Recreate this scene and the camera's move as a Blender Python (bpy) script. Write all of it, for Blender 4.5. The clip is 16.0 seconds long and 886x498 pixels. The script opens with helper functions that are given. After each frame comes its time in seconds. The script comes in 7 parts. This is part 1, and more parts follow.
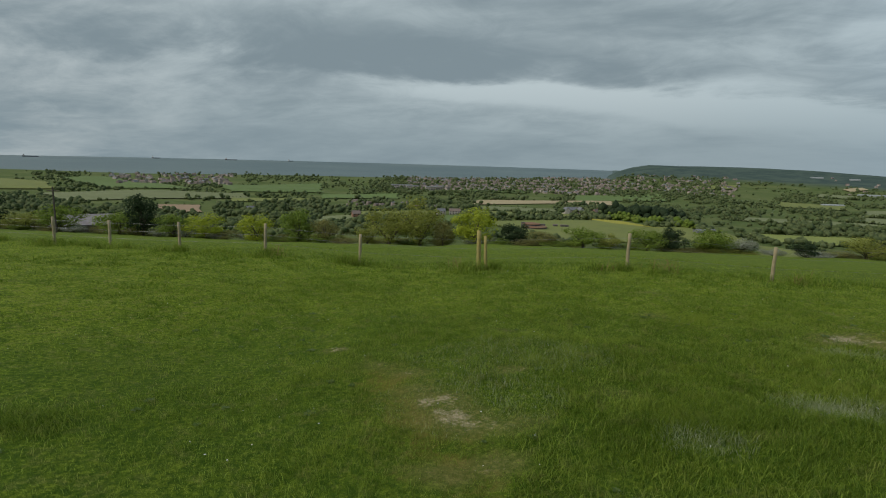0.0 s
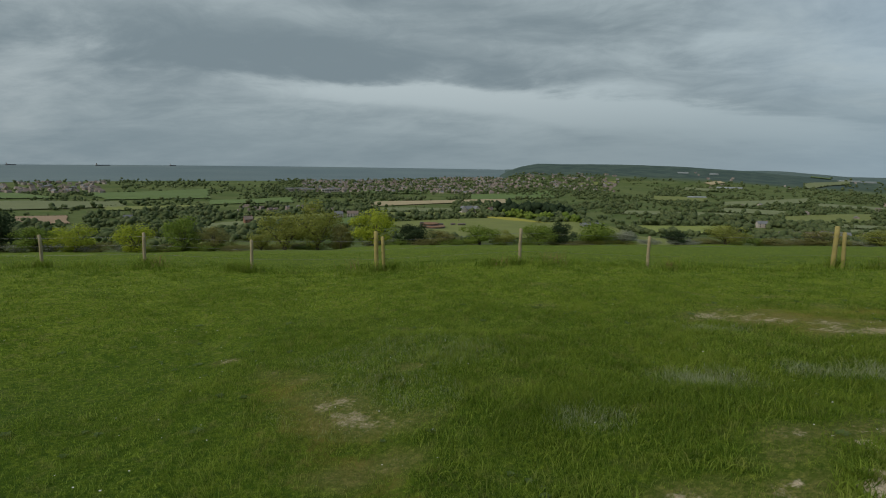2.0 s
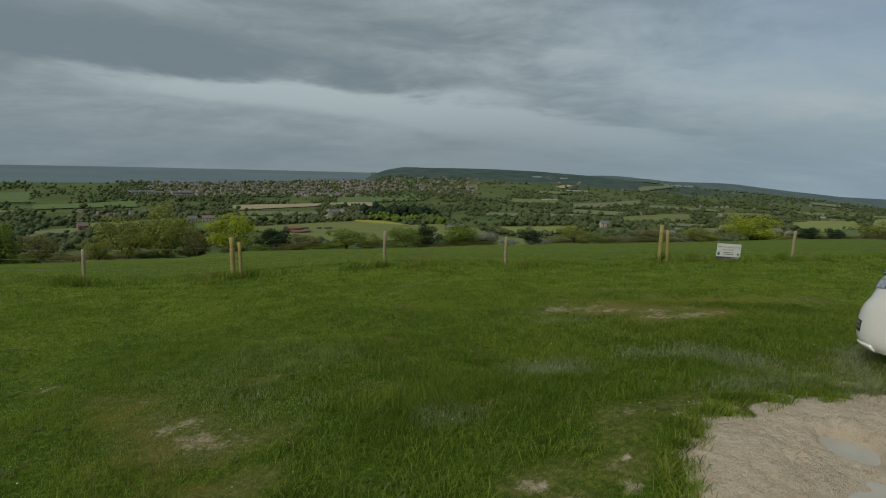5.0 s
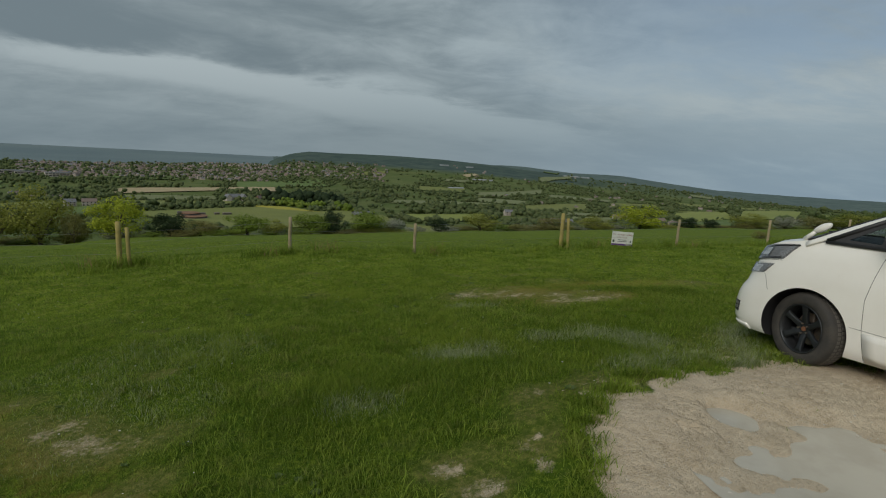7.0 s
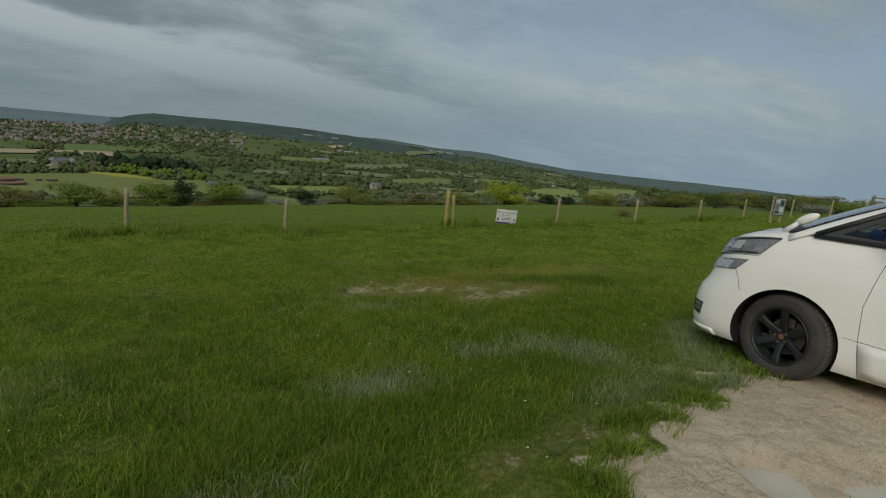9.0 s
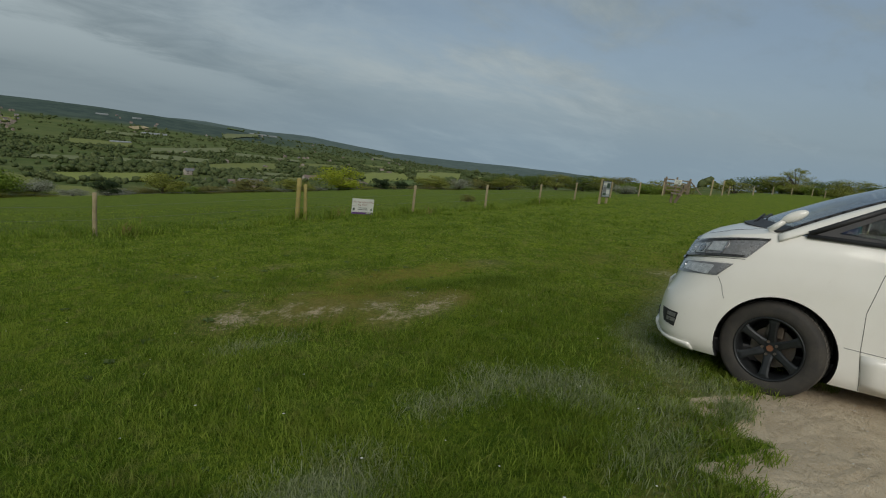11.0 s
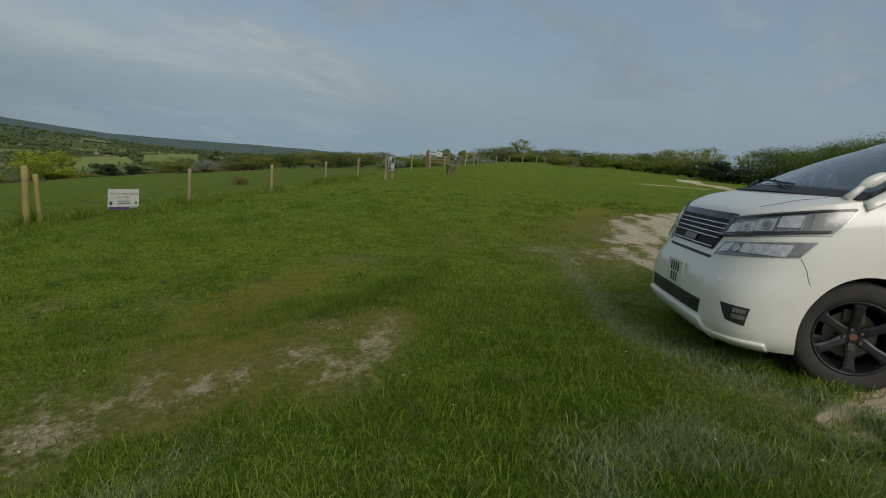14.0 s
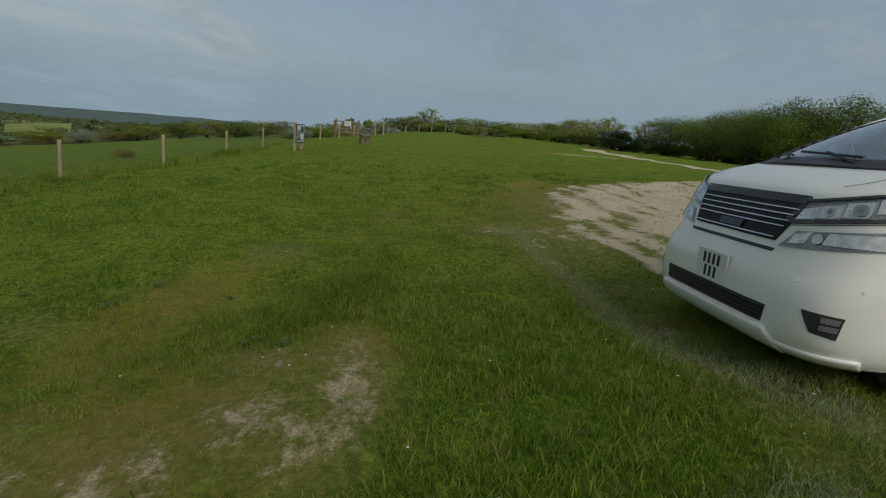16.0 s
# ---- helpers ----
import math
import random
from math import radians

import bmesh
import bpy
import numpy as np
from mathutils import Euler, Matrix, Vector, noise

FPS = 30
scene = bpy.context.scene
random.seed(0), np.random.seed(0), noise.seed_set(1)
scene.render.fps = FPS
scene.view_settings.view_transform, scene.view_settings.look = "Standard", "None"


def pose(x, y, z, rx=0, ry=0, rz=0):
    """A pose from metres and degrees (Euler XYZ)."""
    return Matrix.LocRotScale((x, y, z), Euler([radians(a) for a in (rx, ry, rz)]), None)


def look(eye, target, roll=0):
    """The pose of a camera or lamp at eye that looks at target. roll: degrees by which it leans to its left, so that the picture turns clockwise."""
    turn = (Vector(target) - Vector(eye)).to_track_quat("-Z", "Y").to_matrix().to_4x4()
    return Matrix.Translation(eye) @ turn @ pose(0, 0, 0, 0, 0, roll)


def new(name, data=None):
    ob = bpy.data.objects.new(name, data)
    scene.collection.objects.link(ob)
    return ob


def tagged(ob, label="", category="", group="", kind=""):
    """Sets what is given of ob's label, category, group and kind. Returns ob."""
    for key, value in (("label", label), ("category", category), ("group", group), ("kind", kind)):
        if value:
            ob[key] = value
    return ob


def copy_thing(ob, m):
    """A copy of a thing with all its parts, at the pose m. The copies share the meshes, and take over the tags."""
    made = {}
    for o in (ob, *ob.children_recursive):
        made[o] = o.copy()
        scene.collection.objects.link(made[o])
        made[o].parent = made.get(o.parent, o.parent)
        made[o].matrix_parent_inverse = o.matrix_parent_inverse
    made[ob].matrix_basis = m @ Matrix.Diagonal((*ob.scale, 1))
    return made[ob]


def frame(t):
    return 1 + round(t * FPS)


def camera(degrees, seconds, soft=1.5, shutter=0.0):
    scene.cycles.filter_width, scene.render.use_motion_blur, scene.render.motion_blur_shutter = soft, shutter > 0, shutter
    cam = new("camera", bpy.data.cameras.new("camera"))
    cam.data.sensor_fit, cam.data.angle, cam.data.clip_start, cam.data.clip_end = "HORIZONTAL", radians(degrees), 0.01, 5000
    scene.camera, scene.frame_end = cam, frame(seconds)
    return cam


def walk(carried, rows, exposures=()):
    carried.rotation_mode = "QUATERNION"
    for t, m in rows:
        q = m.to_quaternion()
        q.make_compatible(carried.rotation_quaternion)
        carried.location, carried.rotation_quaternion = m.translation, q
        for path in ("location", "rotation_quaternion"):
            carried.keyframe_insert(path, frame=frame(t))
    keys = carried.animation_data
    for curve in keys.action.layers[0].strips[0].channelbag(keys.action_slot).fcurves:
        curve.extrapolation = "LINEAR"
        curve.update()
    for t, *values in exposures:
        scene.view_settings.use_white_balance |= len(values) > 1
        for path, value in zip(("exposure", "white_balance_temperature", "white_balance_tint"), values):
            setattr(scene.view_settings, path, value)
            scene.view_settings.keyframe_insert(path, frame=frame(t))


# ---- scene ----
cam = camera(77.5, 16.0, soft=1.1)
PATH = [
    (0, -0.002, -0.032, 1.654, 80.18, -1.72, 0.26),
    (0.5, 0.001, -0.023, 1.645, 80.23, -1.48, -3.41),
    (1, 0.037, -0.010, 1.633, 80.36, -1.27, -6.52),
    (1.5, 0.071, -0.019, 1.629, 80.44, -1.16, -7.83),
    (2, 0.076, -0.036, 1.629, 80.54, -0.96, -10.36),
    (2.5, 0.093, -0.039, 1.628, 80.65, -0.93, -14.21),
    (3, 0.125, -0.034, 1.631, 80.85, -1.44, -18.05),
    (3.5, 0.141, -0.039, 1.632, 80.98, -1.81, -21.23),
    (4, 0.159, -0.040, 1.628, 81.04, -1.89, -22.50),
    (6.5, 0.185, -0.038, 1.638, 80.86, -2.41, -29.78),
    (7, 0.171, 0.055, 1.597, 80.28, -3.36, -33.52),
    (7.5, 0.309, 0.342, 1.536, 79.75, -4.38, -37.89),
    (8, 0.496, 0.748, 1.561, 79.43, -4.91, -42.19),
    (8.5, 0.606, 1.142, 1.522, 79.38, -5.04, -44.43),
    (9, 0.805, 1.561, 1.459, 78.62, -5.87, -47.14),
    (9.5, 0.923, 1.931, 1.405, 78.41, -6.08, -49.89),
    (10, 1.132, 2.262, 1.381, 78.67, -6.04, -54.45),
    (12.5, 1.807, 4.124, 1.272, 78.82, -7.04, -79.44),
    (13, 2.129, 4.410, 1.197, 78.78, -6.65, -83.82),
    (13.5, 2.407, 4.717, 1.124, 79.18, -6.31, -87.98),
    (14, 2.672, 5.046, 1.083, 79.35, -5.51, -90.49),
    (14.5, 2.916, 5.364, 1.087, 79.08, -5.61, -91.18),
    (15, 3.068, 5.502, 1.038, 78.56, -5.41, -92.37),
    (15.5, 3.465, 5.432, 1.013, 77.97, -5.30, -95.82),
    (16, 3.834, 5.479, 0.997, 77.26, -5.69, -100.18),
]
walk(cam, [(t, pose(*p)) for t, *p in PATH], [(0, 0.43), (1.5, 0.34), (3.5, 0.20), (7, 0.09), (12.5, 0.06), (16, 0.10)])

# ---- light: a cloudy sky with a soft veiled sun behind the start of the walk ----
SUN_AZ, SUN_EL = radians(-112), radians(38)
world = bpy.data.worlds.new("sky")
world.use_nodes = True
scene.world = world
wt = world.node_tree
wt.nodes.clear()


def wnode(kind, **values):
    n = wt.nodes.new(kind)
    for k, v in values.items():
        n.inputs[k].default_value = v
    return n


def wmath(op, a, b=None, clamp=False):
    n = wt.nodes.new("ShaderNodeMath")
    n.operation, n.use_clamp = op, clamp
    for i, v in enumerate((a, b)):
        if v is None:
            continue
        if isinstance(v, (int, float)):
            n.inputs[i].default_value = v
        else:
            wt.links.new(v, n.inputs[i])
    return n.outputs[0]


def wmix(fac, a, b):
    n = wt.nodes.new("ShaderNodeMix")
    n.data_type = "RGBA"
    for i, v in ((0, fac), (6, a), (7, b)):
        if isinstance(v, (int, float)):
            n.inputs[i].default_value = v
        elif isinstance(v, tuple):
            n.inputs[i].default_value = (*v, 1)
        else:
            wt.links.new(v, n.inputs[i])
    return n.outputs[2]


def wnoise(vec, scale, detail, rough=0.55, distort=0.0):
    n = wnode("ShaderNodeTexNoise", Scale=scale, Detail=detail, Roughness=rough, Distortion=distort)
    wt.links.new(vec, n.inputs["Vector"])
    return n.outputs[0]


def wramp(fac, a, b):
    n = wt.nodes.new("ShaderNodeMapRange")
    n.interpolation_type = "SMOOTHSTEP"
    n.inputs["From Min"].default_value, n.inputs["From Max"].default_value = a, b
    wt.links.new(fac, n.inputs["Value"])
    return n.outputs["Result"]


tex = wt.nodes.new("ShaderNodeTexCoord")
split = wt.nodes.new("ShaderNodeSeparateXYZ")
wt.links.new(tex.outputs["Generated"], split.inputs[0])
sx, sy, sz = split.outputs
zz = wmath("ADD", wmath("MAXIMUM", wmath("ADD", sz, 0.06), 0.0), 0.15)
px, py = wmath("SUBTRACT", wmath("DIVIDE", sx, zz), 0.5), wmath("DIVIDE", sy, zz)
# bands of cloud drawn out along one wind direction
wa = radians(28)
along = wmath("ADD", wmath("MULTIPLY", px, math.cos(wa) * 0.75), wmath("MULTIPLY", py, -math.sin(wa) * 0.75))
across = wmath("ADD", wmath("MULTIPLY", px, math.sin(wa)), wmath("MULTIPLY", py, math.cos(wa)))
flat = wt.nodes.new("ShaderNodeCombineXYZ")
wt.links.new(along, flat.inputs[0])
wt.links.new(across, flat.inputs[1])
flat.inputs[2].default_value = 3.7
big = wnoise(flat.outputs[0], 0.42, 5, 0.55, 0.5)
fine = wnoise(flat.outputs[0], 1.3, 8, 0.62, 0.35)
puffs = wnoise(flat.outputs[0], 3.6, 7, 0.66, 0.6)
cloud = wmath("ADD", wmath("ADD", wmath("MULTIPLY", big, 0.52), wmath("MULTIPLY", fine, 0.32)), wmath("MULTIPLY", puffs, 0.16))


def bank(normal, middle, width, near, far_off):
    """A long bank of cloud along a great circle, ragged at its edges and fading out to both ends."""
    off = wmath("ADD", wmath("ADD", wmath("MULTIPLY", sx, normal[0]), wmath("MULTIPLY", sy, normal[1])), wmath("MULTIPLY", sz, normal[2]))
    off = wmath("ADD", off, wmath("MULTIPLY", wmath("SUBTRACT", fine, 0.5), width * 2.2))
    reach = wmath("ADD", wmath("ADD", wmath("MULTIPLY", sx, middle[0]), wmath("MULTIPLY", sy, middle[1])), wmath("MULTIPLY", sz, middle[2]))
    return wmath("MULTIPLY", wramp(wmath("ABSOLUTE", off), width, 0.0), wramp(reach, far_off, near))


cloud = wmath("SUBTRACT", cloud, wmath("MULTIPLY", bank((-0.066, 0.169, -0.983), (0.137, 0.98, 0.141), 0.060, 0.90, 0.55), 0.095))
cloud = wmath("ADD", cloud, wmath("MULTIPLY", bank((-0.045, 0.109, -0.993), (0.365, 0.927, 0.087), 0.030, 0.97, 0.80), 0.16))
sky = wt.nodes.new("ShaderNodeTexSky")
sky.sky_type, sky.sun_disc, sky.sun_elevation, sky.sun_rotation = "NISHITA", False, SUN_EL, SUN_AZ
sky.dust_density = 3.0
blue = wt.nodes.new("ShaderNodeMix")
blue.data_type, blue.blend_type = "RGBA", "MULTIPLY"
blue.inputs[0].default_value = 1.0
wt.links.new(sky.outputs[0], blue.inputs[6])
blue.inputs[7].default_value = (0.85, 0.85, 0.85, 1)
dark, pale = (1.55, 2.00, 2.25), (3.5, 4.10, 4.3)
tone = wmix(wramp(cloud, 0.38, 0.64), dark, pale)
# a brighter break in the cover over the headland
over = radians(40)
toward = wmath("ADD", wmath("ADD", wmath("MULTIPLY", sx, math.sin(over) * 0.95), wmath("MULTIPLY", sy, math.cos(over) * 0.95)), wmath("MULTIPLY", sz, 0.31))
tone = wmix(wmath("MULTIPLY", wramp(toward, 0.90, 0.99), wramp(cloud, 0.34, 0.58)), tone, (3.3, 3.95, 4.2))
# the cover thins out towards the west
thin = wramp(wmath("ADD", wmath("MULTIPLY", sx, 0.9), wmath("MULTIPLY", sy, -0.45)), 0.0, 0.75)
gap = wmath("MULTIPLY", wramp(wmath("SUBTRACT", fine, wmath("MULTIPLY", big, -0.25)), 0.82, 0.54), thin)
veil = wmix(0.45, (2.55, 3.4, 4.2), blue.outputs[2])
whole = wmix(wmath("MULTIPLY", gap, 0.85), tone, veil)
# a grey bank along the horizon
low = wramp(sz, 0.13, 0.0)
whole = wmix(wmath("MULTIPLY", low, 0.75), whole, wmix(thin, (1.65, 2.15, 2.4), (2.3, 3.15, 3.8)))
glow = wmath("ADD", wmath("MULTIPLY", sx, math.sin(SUN_AZ)), wmath("MULTIPLY", sy, math.cos(SUN_AZ)))
whole = wmix(wmath("MULTIPLY", wramp(glow, -0.15, 0.85), wramp(cloud, 0.40, 0.62)), whole, (4.8, 5.0, 4.9))
back = wnode("ShaderNodeBackground", Strength=0.1)
wt.links.new(whole, back.inputs["Color"])
wout = wt.nodes.new("ShaderNodeOutputWorld")
wt.links.new(back.outputs[0], wout.inputs["Surface"])

sun_data = bpy.data.lights.new("sun", "SUN")
sun_data.energy, sun_data.angle, sun_data.color = 1.6, radians(34), (1.0, 0.94, 0.85)
sun = new("sun", sun_data)
sun.matrix_world = look((0, 0, 60), (-60 * math.sin(SUN_AZ) * math.cos(SUN_EL), -60 * math.cos(SUN_AZ) * math.cos(SUN_EL), 60 - 60 * math.sin(SUN_EL)))

# ---- materials ----
def nodes_of(name):
    m = bpy.data.materials.new(name)
    m.use_nodes = True
    t = m.node_tree
    return m, t, t.nodes["Principled BSDF"]


def add_noise(t, scale, detail=4, rough=0.6, coords="Object"):
    c = t.nodes.new("ShaderNodeTexCoord")
    n = t.nodes.new("ShaderNodeTexNoise")
    n.inputs["Scale"].default_value, n.inputs["Detail"].default_value, n.inputs["Roughness"].default_value = scale, detail, rough
    t.links.new(c.outputs[coords], n.inputs["Vector"])
    return n.outputs[0]


def ramp(t, fac, a, b, lo=0.0, hi=1.0):
    n = t.nodes.new("ShaderNodeMapRange")
    n.interpolation_type = "SMOOTHSTEP"
    for k, v in (("From Min", a), ("From Max", b), ("To Min", lo), ("To Max", hi)):
        n.inputs[k].default_value = v
    t.links.new(fac, n.inputs["Value"])
    return n.outputs["Result"]


def blend(t, fac, a, b, kind="MIX"):
    n = t.nodes.new("ShaderNodeMix")
    n.data_type, n.blend_type = "RGBA", kind
    for i, v in ((0, fac), (6, a), (7, b)):
        if isinstance(v, (int, float)):
            n.inputs[i].default_value = v
        elif isinstance(v, tuple):
            n.inputs[i].default_value = (*v, 1)
        else:
            t.links.new(v, n.inputs[i])
    return n.outputs[2]


def calc(t, op, a, b, clamp=False):
    n = t.nodes.new("ShaderNodeMath")
    n.operation, n.use_clamp = op, clamp
    for i, v in enumerate((a, b)):
        if isinstance(v, (int, float)):
            n.inputs[i].default_value = v
        else:
            t.links.new(v, n.inputs[i])
    return n.outputs[0]


def relief(t, p, fac, strength, distance=0.01):
    n = t.nodes.new("ShaderNodeBump")
    n.inputs["Strength"].default_value, n.inputs["Distance"].default_value = strength, distance
    t.links.new(fac, n.inputs["Height"])
    t.links.new(n.outputs[0], p.inputs["Normal"])


def mat(name, a, b=None, scale=3.0, rough=0.7, metal=0.0, bump=0.15, grain=60.0, depth=0.004, coat=0.0, spread=0.0):
    """A surface that wanders between two colours at a large scale, with fine grain and relief. spread: how far pieces differ from one another."""
    m, t, p = nodes_of(name)
    b = b or tuple(c * 0.75 for c in a)
    large, small = add_noise(t, scale), add_noise(t, grain, 3)
    c = blend(t, ramp(t, large, 0.3, 0.7), a, b)
    c = blend(t, ramp(t, small, 0.3, 0.75, 0.0, 0.35), c, tuple(x * 0.55 for x in b))
    if spread:
        info = t.nodes.new("ShaderNodeObjectInfo")
        c = blend(t, calc(t, "MULTIPLY", info.outputs["Random"], spread), c, tuple(x * 0.5 for x in b))
    t.links.new(c, p.inputs["Base Color"])
    t.links.new(ramp(t, large, 0.2, 0.8, max(0.03, rough - 0.1), min(1, rough + 0.1)), p.inputs["Roughness"])
    p.inputs["Metallic"].default_value = metal
    p.inputs["Coat Weight"].default_value = coat
    p.inputs["Coat Roughness"].default_value = 0.06
    if bump:
        relief(t, p, small, bump, depth)
    return m


def see_through(t, p, c, share):
    """Thin leaves let part of the light through."""
    n, mix = t.nodes.new("ShaderNodeBsdfTranslucent"), t.nodes.new("ShaderNodeMixShader")
    t.links.new(c, n.inputs["Color"])
    mix.inputs[0].default_value = share
    t.links.new(p.outputs[0], mix.inputs[1])
    t.links.new(n.outputs[0], mix.inputs[2])
    t.links.new(mix.outputs[0], t.nodes["Material Output"].inputs["Surface"])


def leafy(name, a, b, spread=0.6):
    """Leaves: each clump takes its own shade."""
    m, t, p = nodes_of(name)
    g = t.nodes.new("ShaderNodeNewGeometry")
    c = blend(t, g.outputs["Random Per Island"], a, b)
    c = blend(t, ramp(t, add_noise(t, 0.35), 0.35, 0.7, 0.0, 0.6), c, tuple(x * spread for x in a))
    t.links.new(c, p.inputs["Base Color"])
    p.inputs["Roughness"].default_value = 0.75
    p.inputs["Specular IOR Level"].default_value = 0.25
    see_through(t, p, c, 0.4)
    return m


def ground_material():
    m, t, p = nodes_of("turf")

    def at(name):
        n = t.nodes.new("ShaderNodeAttribute")
        n.attribute_name = name
        return n.outputs["Fac"]
    far, mid, fine, tiny = add_noise(t, 0.012, 7, 0.7), add_noise(t, 0.45, 6), add_noise(t, 5.0, 6, 0.7), add_noise(t, 70.0, 4, 0.7)
    grass = blend(t, ramp(t, mid, 0.35, 0.65), (0.185, 0.262, 0.018), (0.140, 0.210, 0.014))
    grass = blend(t, ramp(t, fine, 0.35, 0.7), grass, (0.225, 0.272, 0.030))
    grass = blend(t, ramp(t, add_noise(t, 0.9, 5, 0.7), 0.50, 0.62, 0.0, 0.6), grass, (0.250, 0.310, 0.034))
    tuft = add_noise(t, 19.0, 5, 0.75)
    clump = add_noise(t, 2.1, 5, 0.7)
    grass = blend(t, ramp(t, clump, 0.48, 0.59, 0.0, 0.8), grass, (0.082, 0.142, 0.008))
    grass = blend(t, ramp(t, tuft, 0.50, 0.58, 0.0, 0.9), grass, (0.040, 0.086, 0.005))
    grass = blend(t, ramp(t, tuft, 0.46, 0.38, 0.0, 0.85), grass, (0.275, 0.355, 0.038))
    grass = blend(t, ramp(t, add_noise(t, 6.0, 5, 0.7), 0.52, 0.62, 0.0, 0.45), grass, (0.300, 0.275, 0.090))
    grass = blend(t, ramp(t, tiny, 0.40, 0.65, 0.0, 0.6), grass, (0.070, 0.115, 0.010))
    valley = blend(t, ramp(t, far, 0.35, 0.65), (0.080, 0.115, 0.034), (0.130, 0.155, 0.056))
    # dark wooded headland, its greens turned bluish to include haze
    hazed_heath = blend(t, ramp(t, far, 0.4, 0.62), (0.052, 0.080, 0.072), (0.080, 0.112, 0.092))
    valley = blend(t, at("wooded"), valley, hazed_heath)
    # the farthest ridges: a blue-grey haze tint painted into their greens
    hazed_ridge = blend(t, ramp(t, far, 0.4, 0.62), (0.090, 0.128, 0.120), (0.120, 0.160, 0.145))
    valley = blend(t, at("far_haze"), valley, hazed_ridge)
    # thatch colour taken darker to stand for shade among the blades
    grass = blend(t, calc(t, "MULTIPLY", at("thatch_shade"), ramp(t, tuft, 0.35, 0.55, 0.30, 0.80)), grass, (0.052, 0.100, 0.010))
    grass = blend(t, calc(t, "MULTIPLY", at("rough"), ramp(t, clump, 0.40, 0.58, 0.25, 0.75)), grass, (0.100, 0.145, 0.026))
    c = blend(t, at("valley"), grass, valley)
    edge = calc(t, "ADD", calc(t, "MULTIPLY", fine, 0.55), calc(t, "MULTIPLY", tiny, 0.25))
    ragged = calc(t, "ADD", calc(t, "MULTIPLY", add_noise(t, 3.0, 6, 0.75), 1.5), calc(t, "MULTIPLY", tuft, 0.9))
    dry = ramp(t, calc(t, "ADD", at("dry"), ragged), 1.50, 2.05, 0.0, 0.72)
    c = blend(t, dry, c, blend(t, ramp(t, fine, 0.4, 0.65), (0.285, 0.205, 0.052), (0.180, 0.172, 0.028)))
    c = blend(t, ramp(t, calc(t, "ADD", at("pale"), edge), 0.75, 1.25, 0.0, 0.38), c, (0.30, 0.32, 0.22))
    c = blend(t, ramp(t, at("fleck"), 0.15, 0.7, 0.0, 0.6), c, blend(t, ramp(t, tuft, 0.42, 0.58), (0.215, 0.185, 0.070), (0.120, 0.140, 0.030)))
    bare = ramp(t, calc(t, "ADD", at("bare"), edge), 0.86, 1.0)
    crumbs = calc(t, "ADD", calc(t, "MULTIPLY", add_noise(t, 5.0, 6, 0.75), 0.60), calc(t, "MULTIPLY", add_noise(t, 24.0, 4, 0.7), 0.32))
    thin_turf = ramp(t, calc(t, "ADD", calc(t, "MULTIPLY", at("fleck"), 0.42), crumbs), 0.75, 0.92, 0.0, 0.92)
    bare = calc(t, "MAXIMUM", bare, thin_turf)
    soil = blend(t, ramp(t, fine, 0.35, 0.7), (0.64, 0.535, 0.385), (0.53, 0.425, 0.290))
    soil = blend(t, ramp(t, tiny, 0.4, 0.72, 0.0, 0.6), soil, (0.62, 0.56, 0.46))
    soil = blend(t, ramp(t, add_noise(t, 16.0, 6, 0.75), 0.52, 0.66, 0.0, 0.5), soil, (0.34, 0.26, 0.165))
    soil = blend(t, ramp(t, mid, 0.5, 0.75, 0.0, 0.5), soil, (0.40, 0.31, 0.20))
    soil = blend(t, calc(t, "MULTIPLY", ramp(t, at("bare"), 0.5, 0.2), 0.75), soil, blend(t, ramp(t, tiny, 0.42, 0.6), (0.40, 0.31, 0.17), (0.60, 0.51, 0.38)))
    c = blend(t, bare, c, soil)
    t.links.new(c, p.inputs["Base Color"])
    p.inputs["Roughness"].default_value = 0.9
    p.inputs["Specular IOR Level"].default_value = 0.06
    relief(t, p, calc(t, "ADD", calc(t, "ADD", fine, calc(t, "MULTIPLY", clump, 1.6)), calc(t, "MULTIPLY", add_noise(t, 30.0, 5, 0.8), 0.9)), 0.8, 0.05)
    return m


M_TURF = ground_material()
M_POST = mat("weathered softwood post", (0.44, 0.37, 0.22), (0.34, 0.28, 0.16), 6, 0.85, bump=0.5, grain=45, spread=0.5)
M_POST_NEW = mat("yellow treated post", (0.36, 0.29, 0.09), (0.27, 0.23, 0.08), 6, 0.85, bump=0.5, grain=45)
M_WIRE = mat("galvanised wire", (0.30, 0.31, 0.32), rough=0.45, metal=0.9, bump=0)


def sea_material():
    m, t, p = nodes_of("sea water")
    c = blend(t, ramp(t, add_noise(t, 0.0016, 5), 0.35, 0.65), (0.075, 0.120, 0.130), (0.105, 0.150, 0.150))
    t.links.new(c, p.inputs["Base Color"])
    p.inputs["Roughness"].default_value = 0.5
    relief(t, p, add_noise(t, 0.05, 6, 0.7), 0.6, 2.0)
    return m


M_SEA = sea_material()
# ---- land: one height function for the hilltop, the slope, the valley and the far hills ----
AZ_K = np.array([-180.0, -60, -41, -20, 0, 10, 13.5, 15, 16, 17, 18.3, 20, 25, 30, 36, 40, 45, 50, 54, 57, 60, 63, 66, 72, 77, 84, 90, 97, 110, 180])
D_K = np.log(np.array([60.0, 110, 220, 460, 850, 1350, 2150, 3000, 3600, 4600]))


def knots(a, b):
    """A row of slopes in degrees against the bearing, from pairs."""
    return np.interp(AZ_K, a, b)


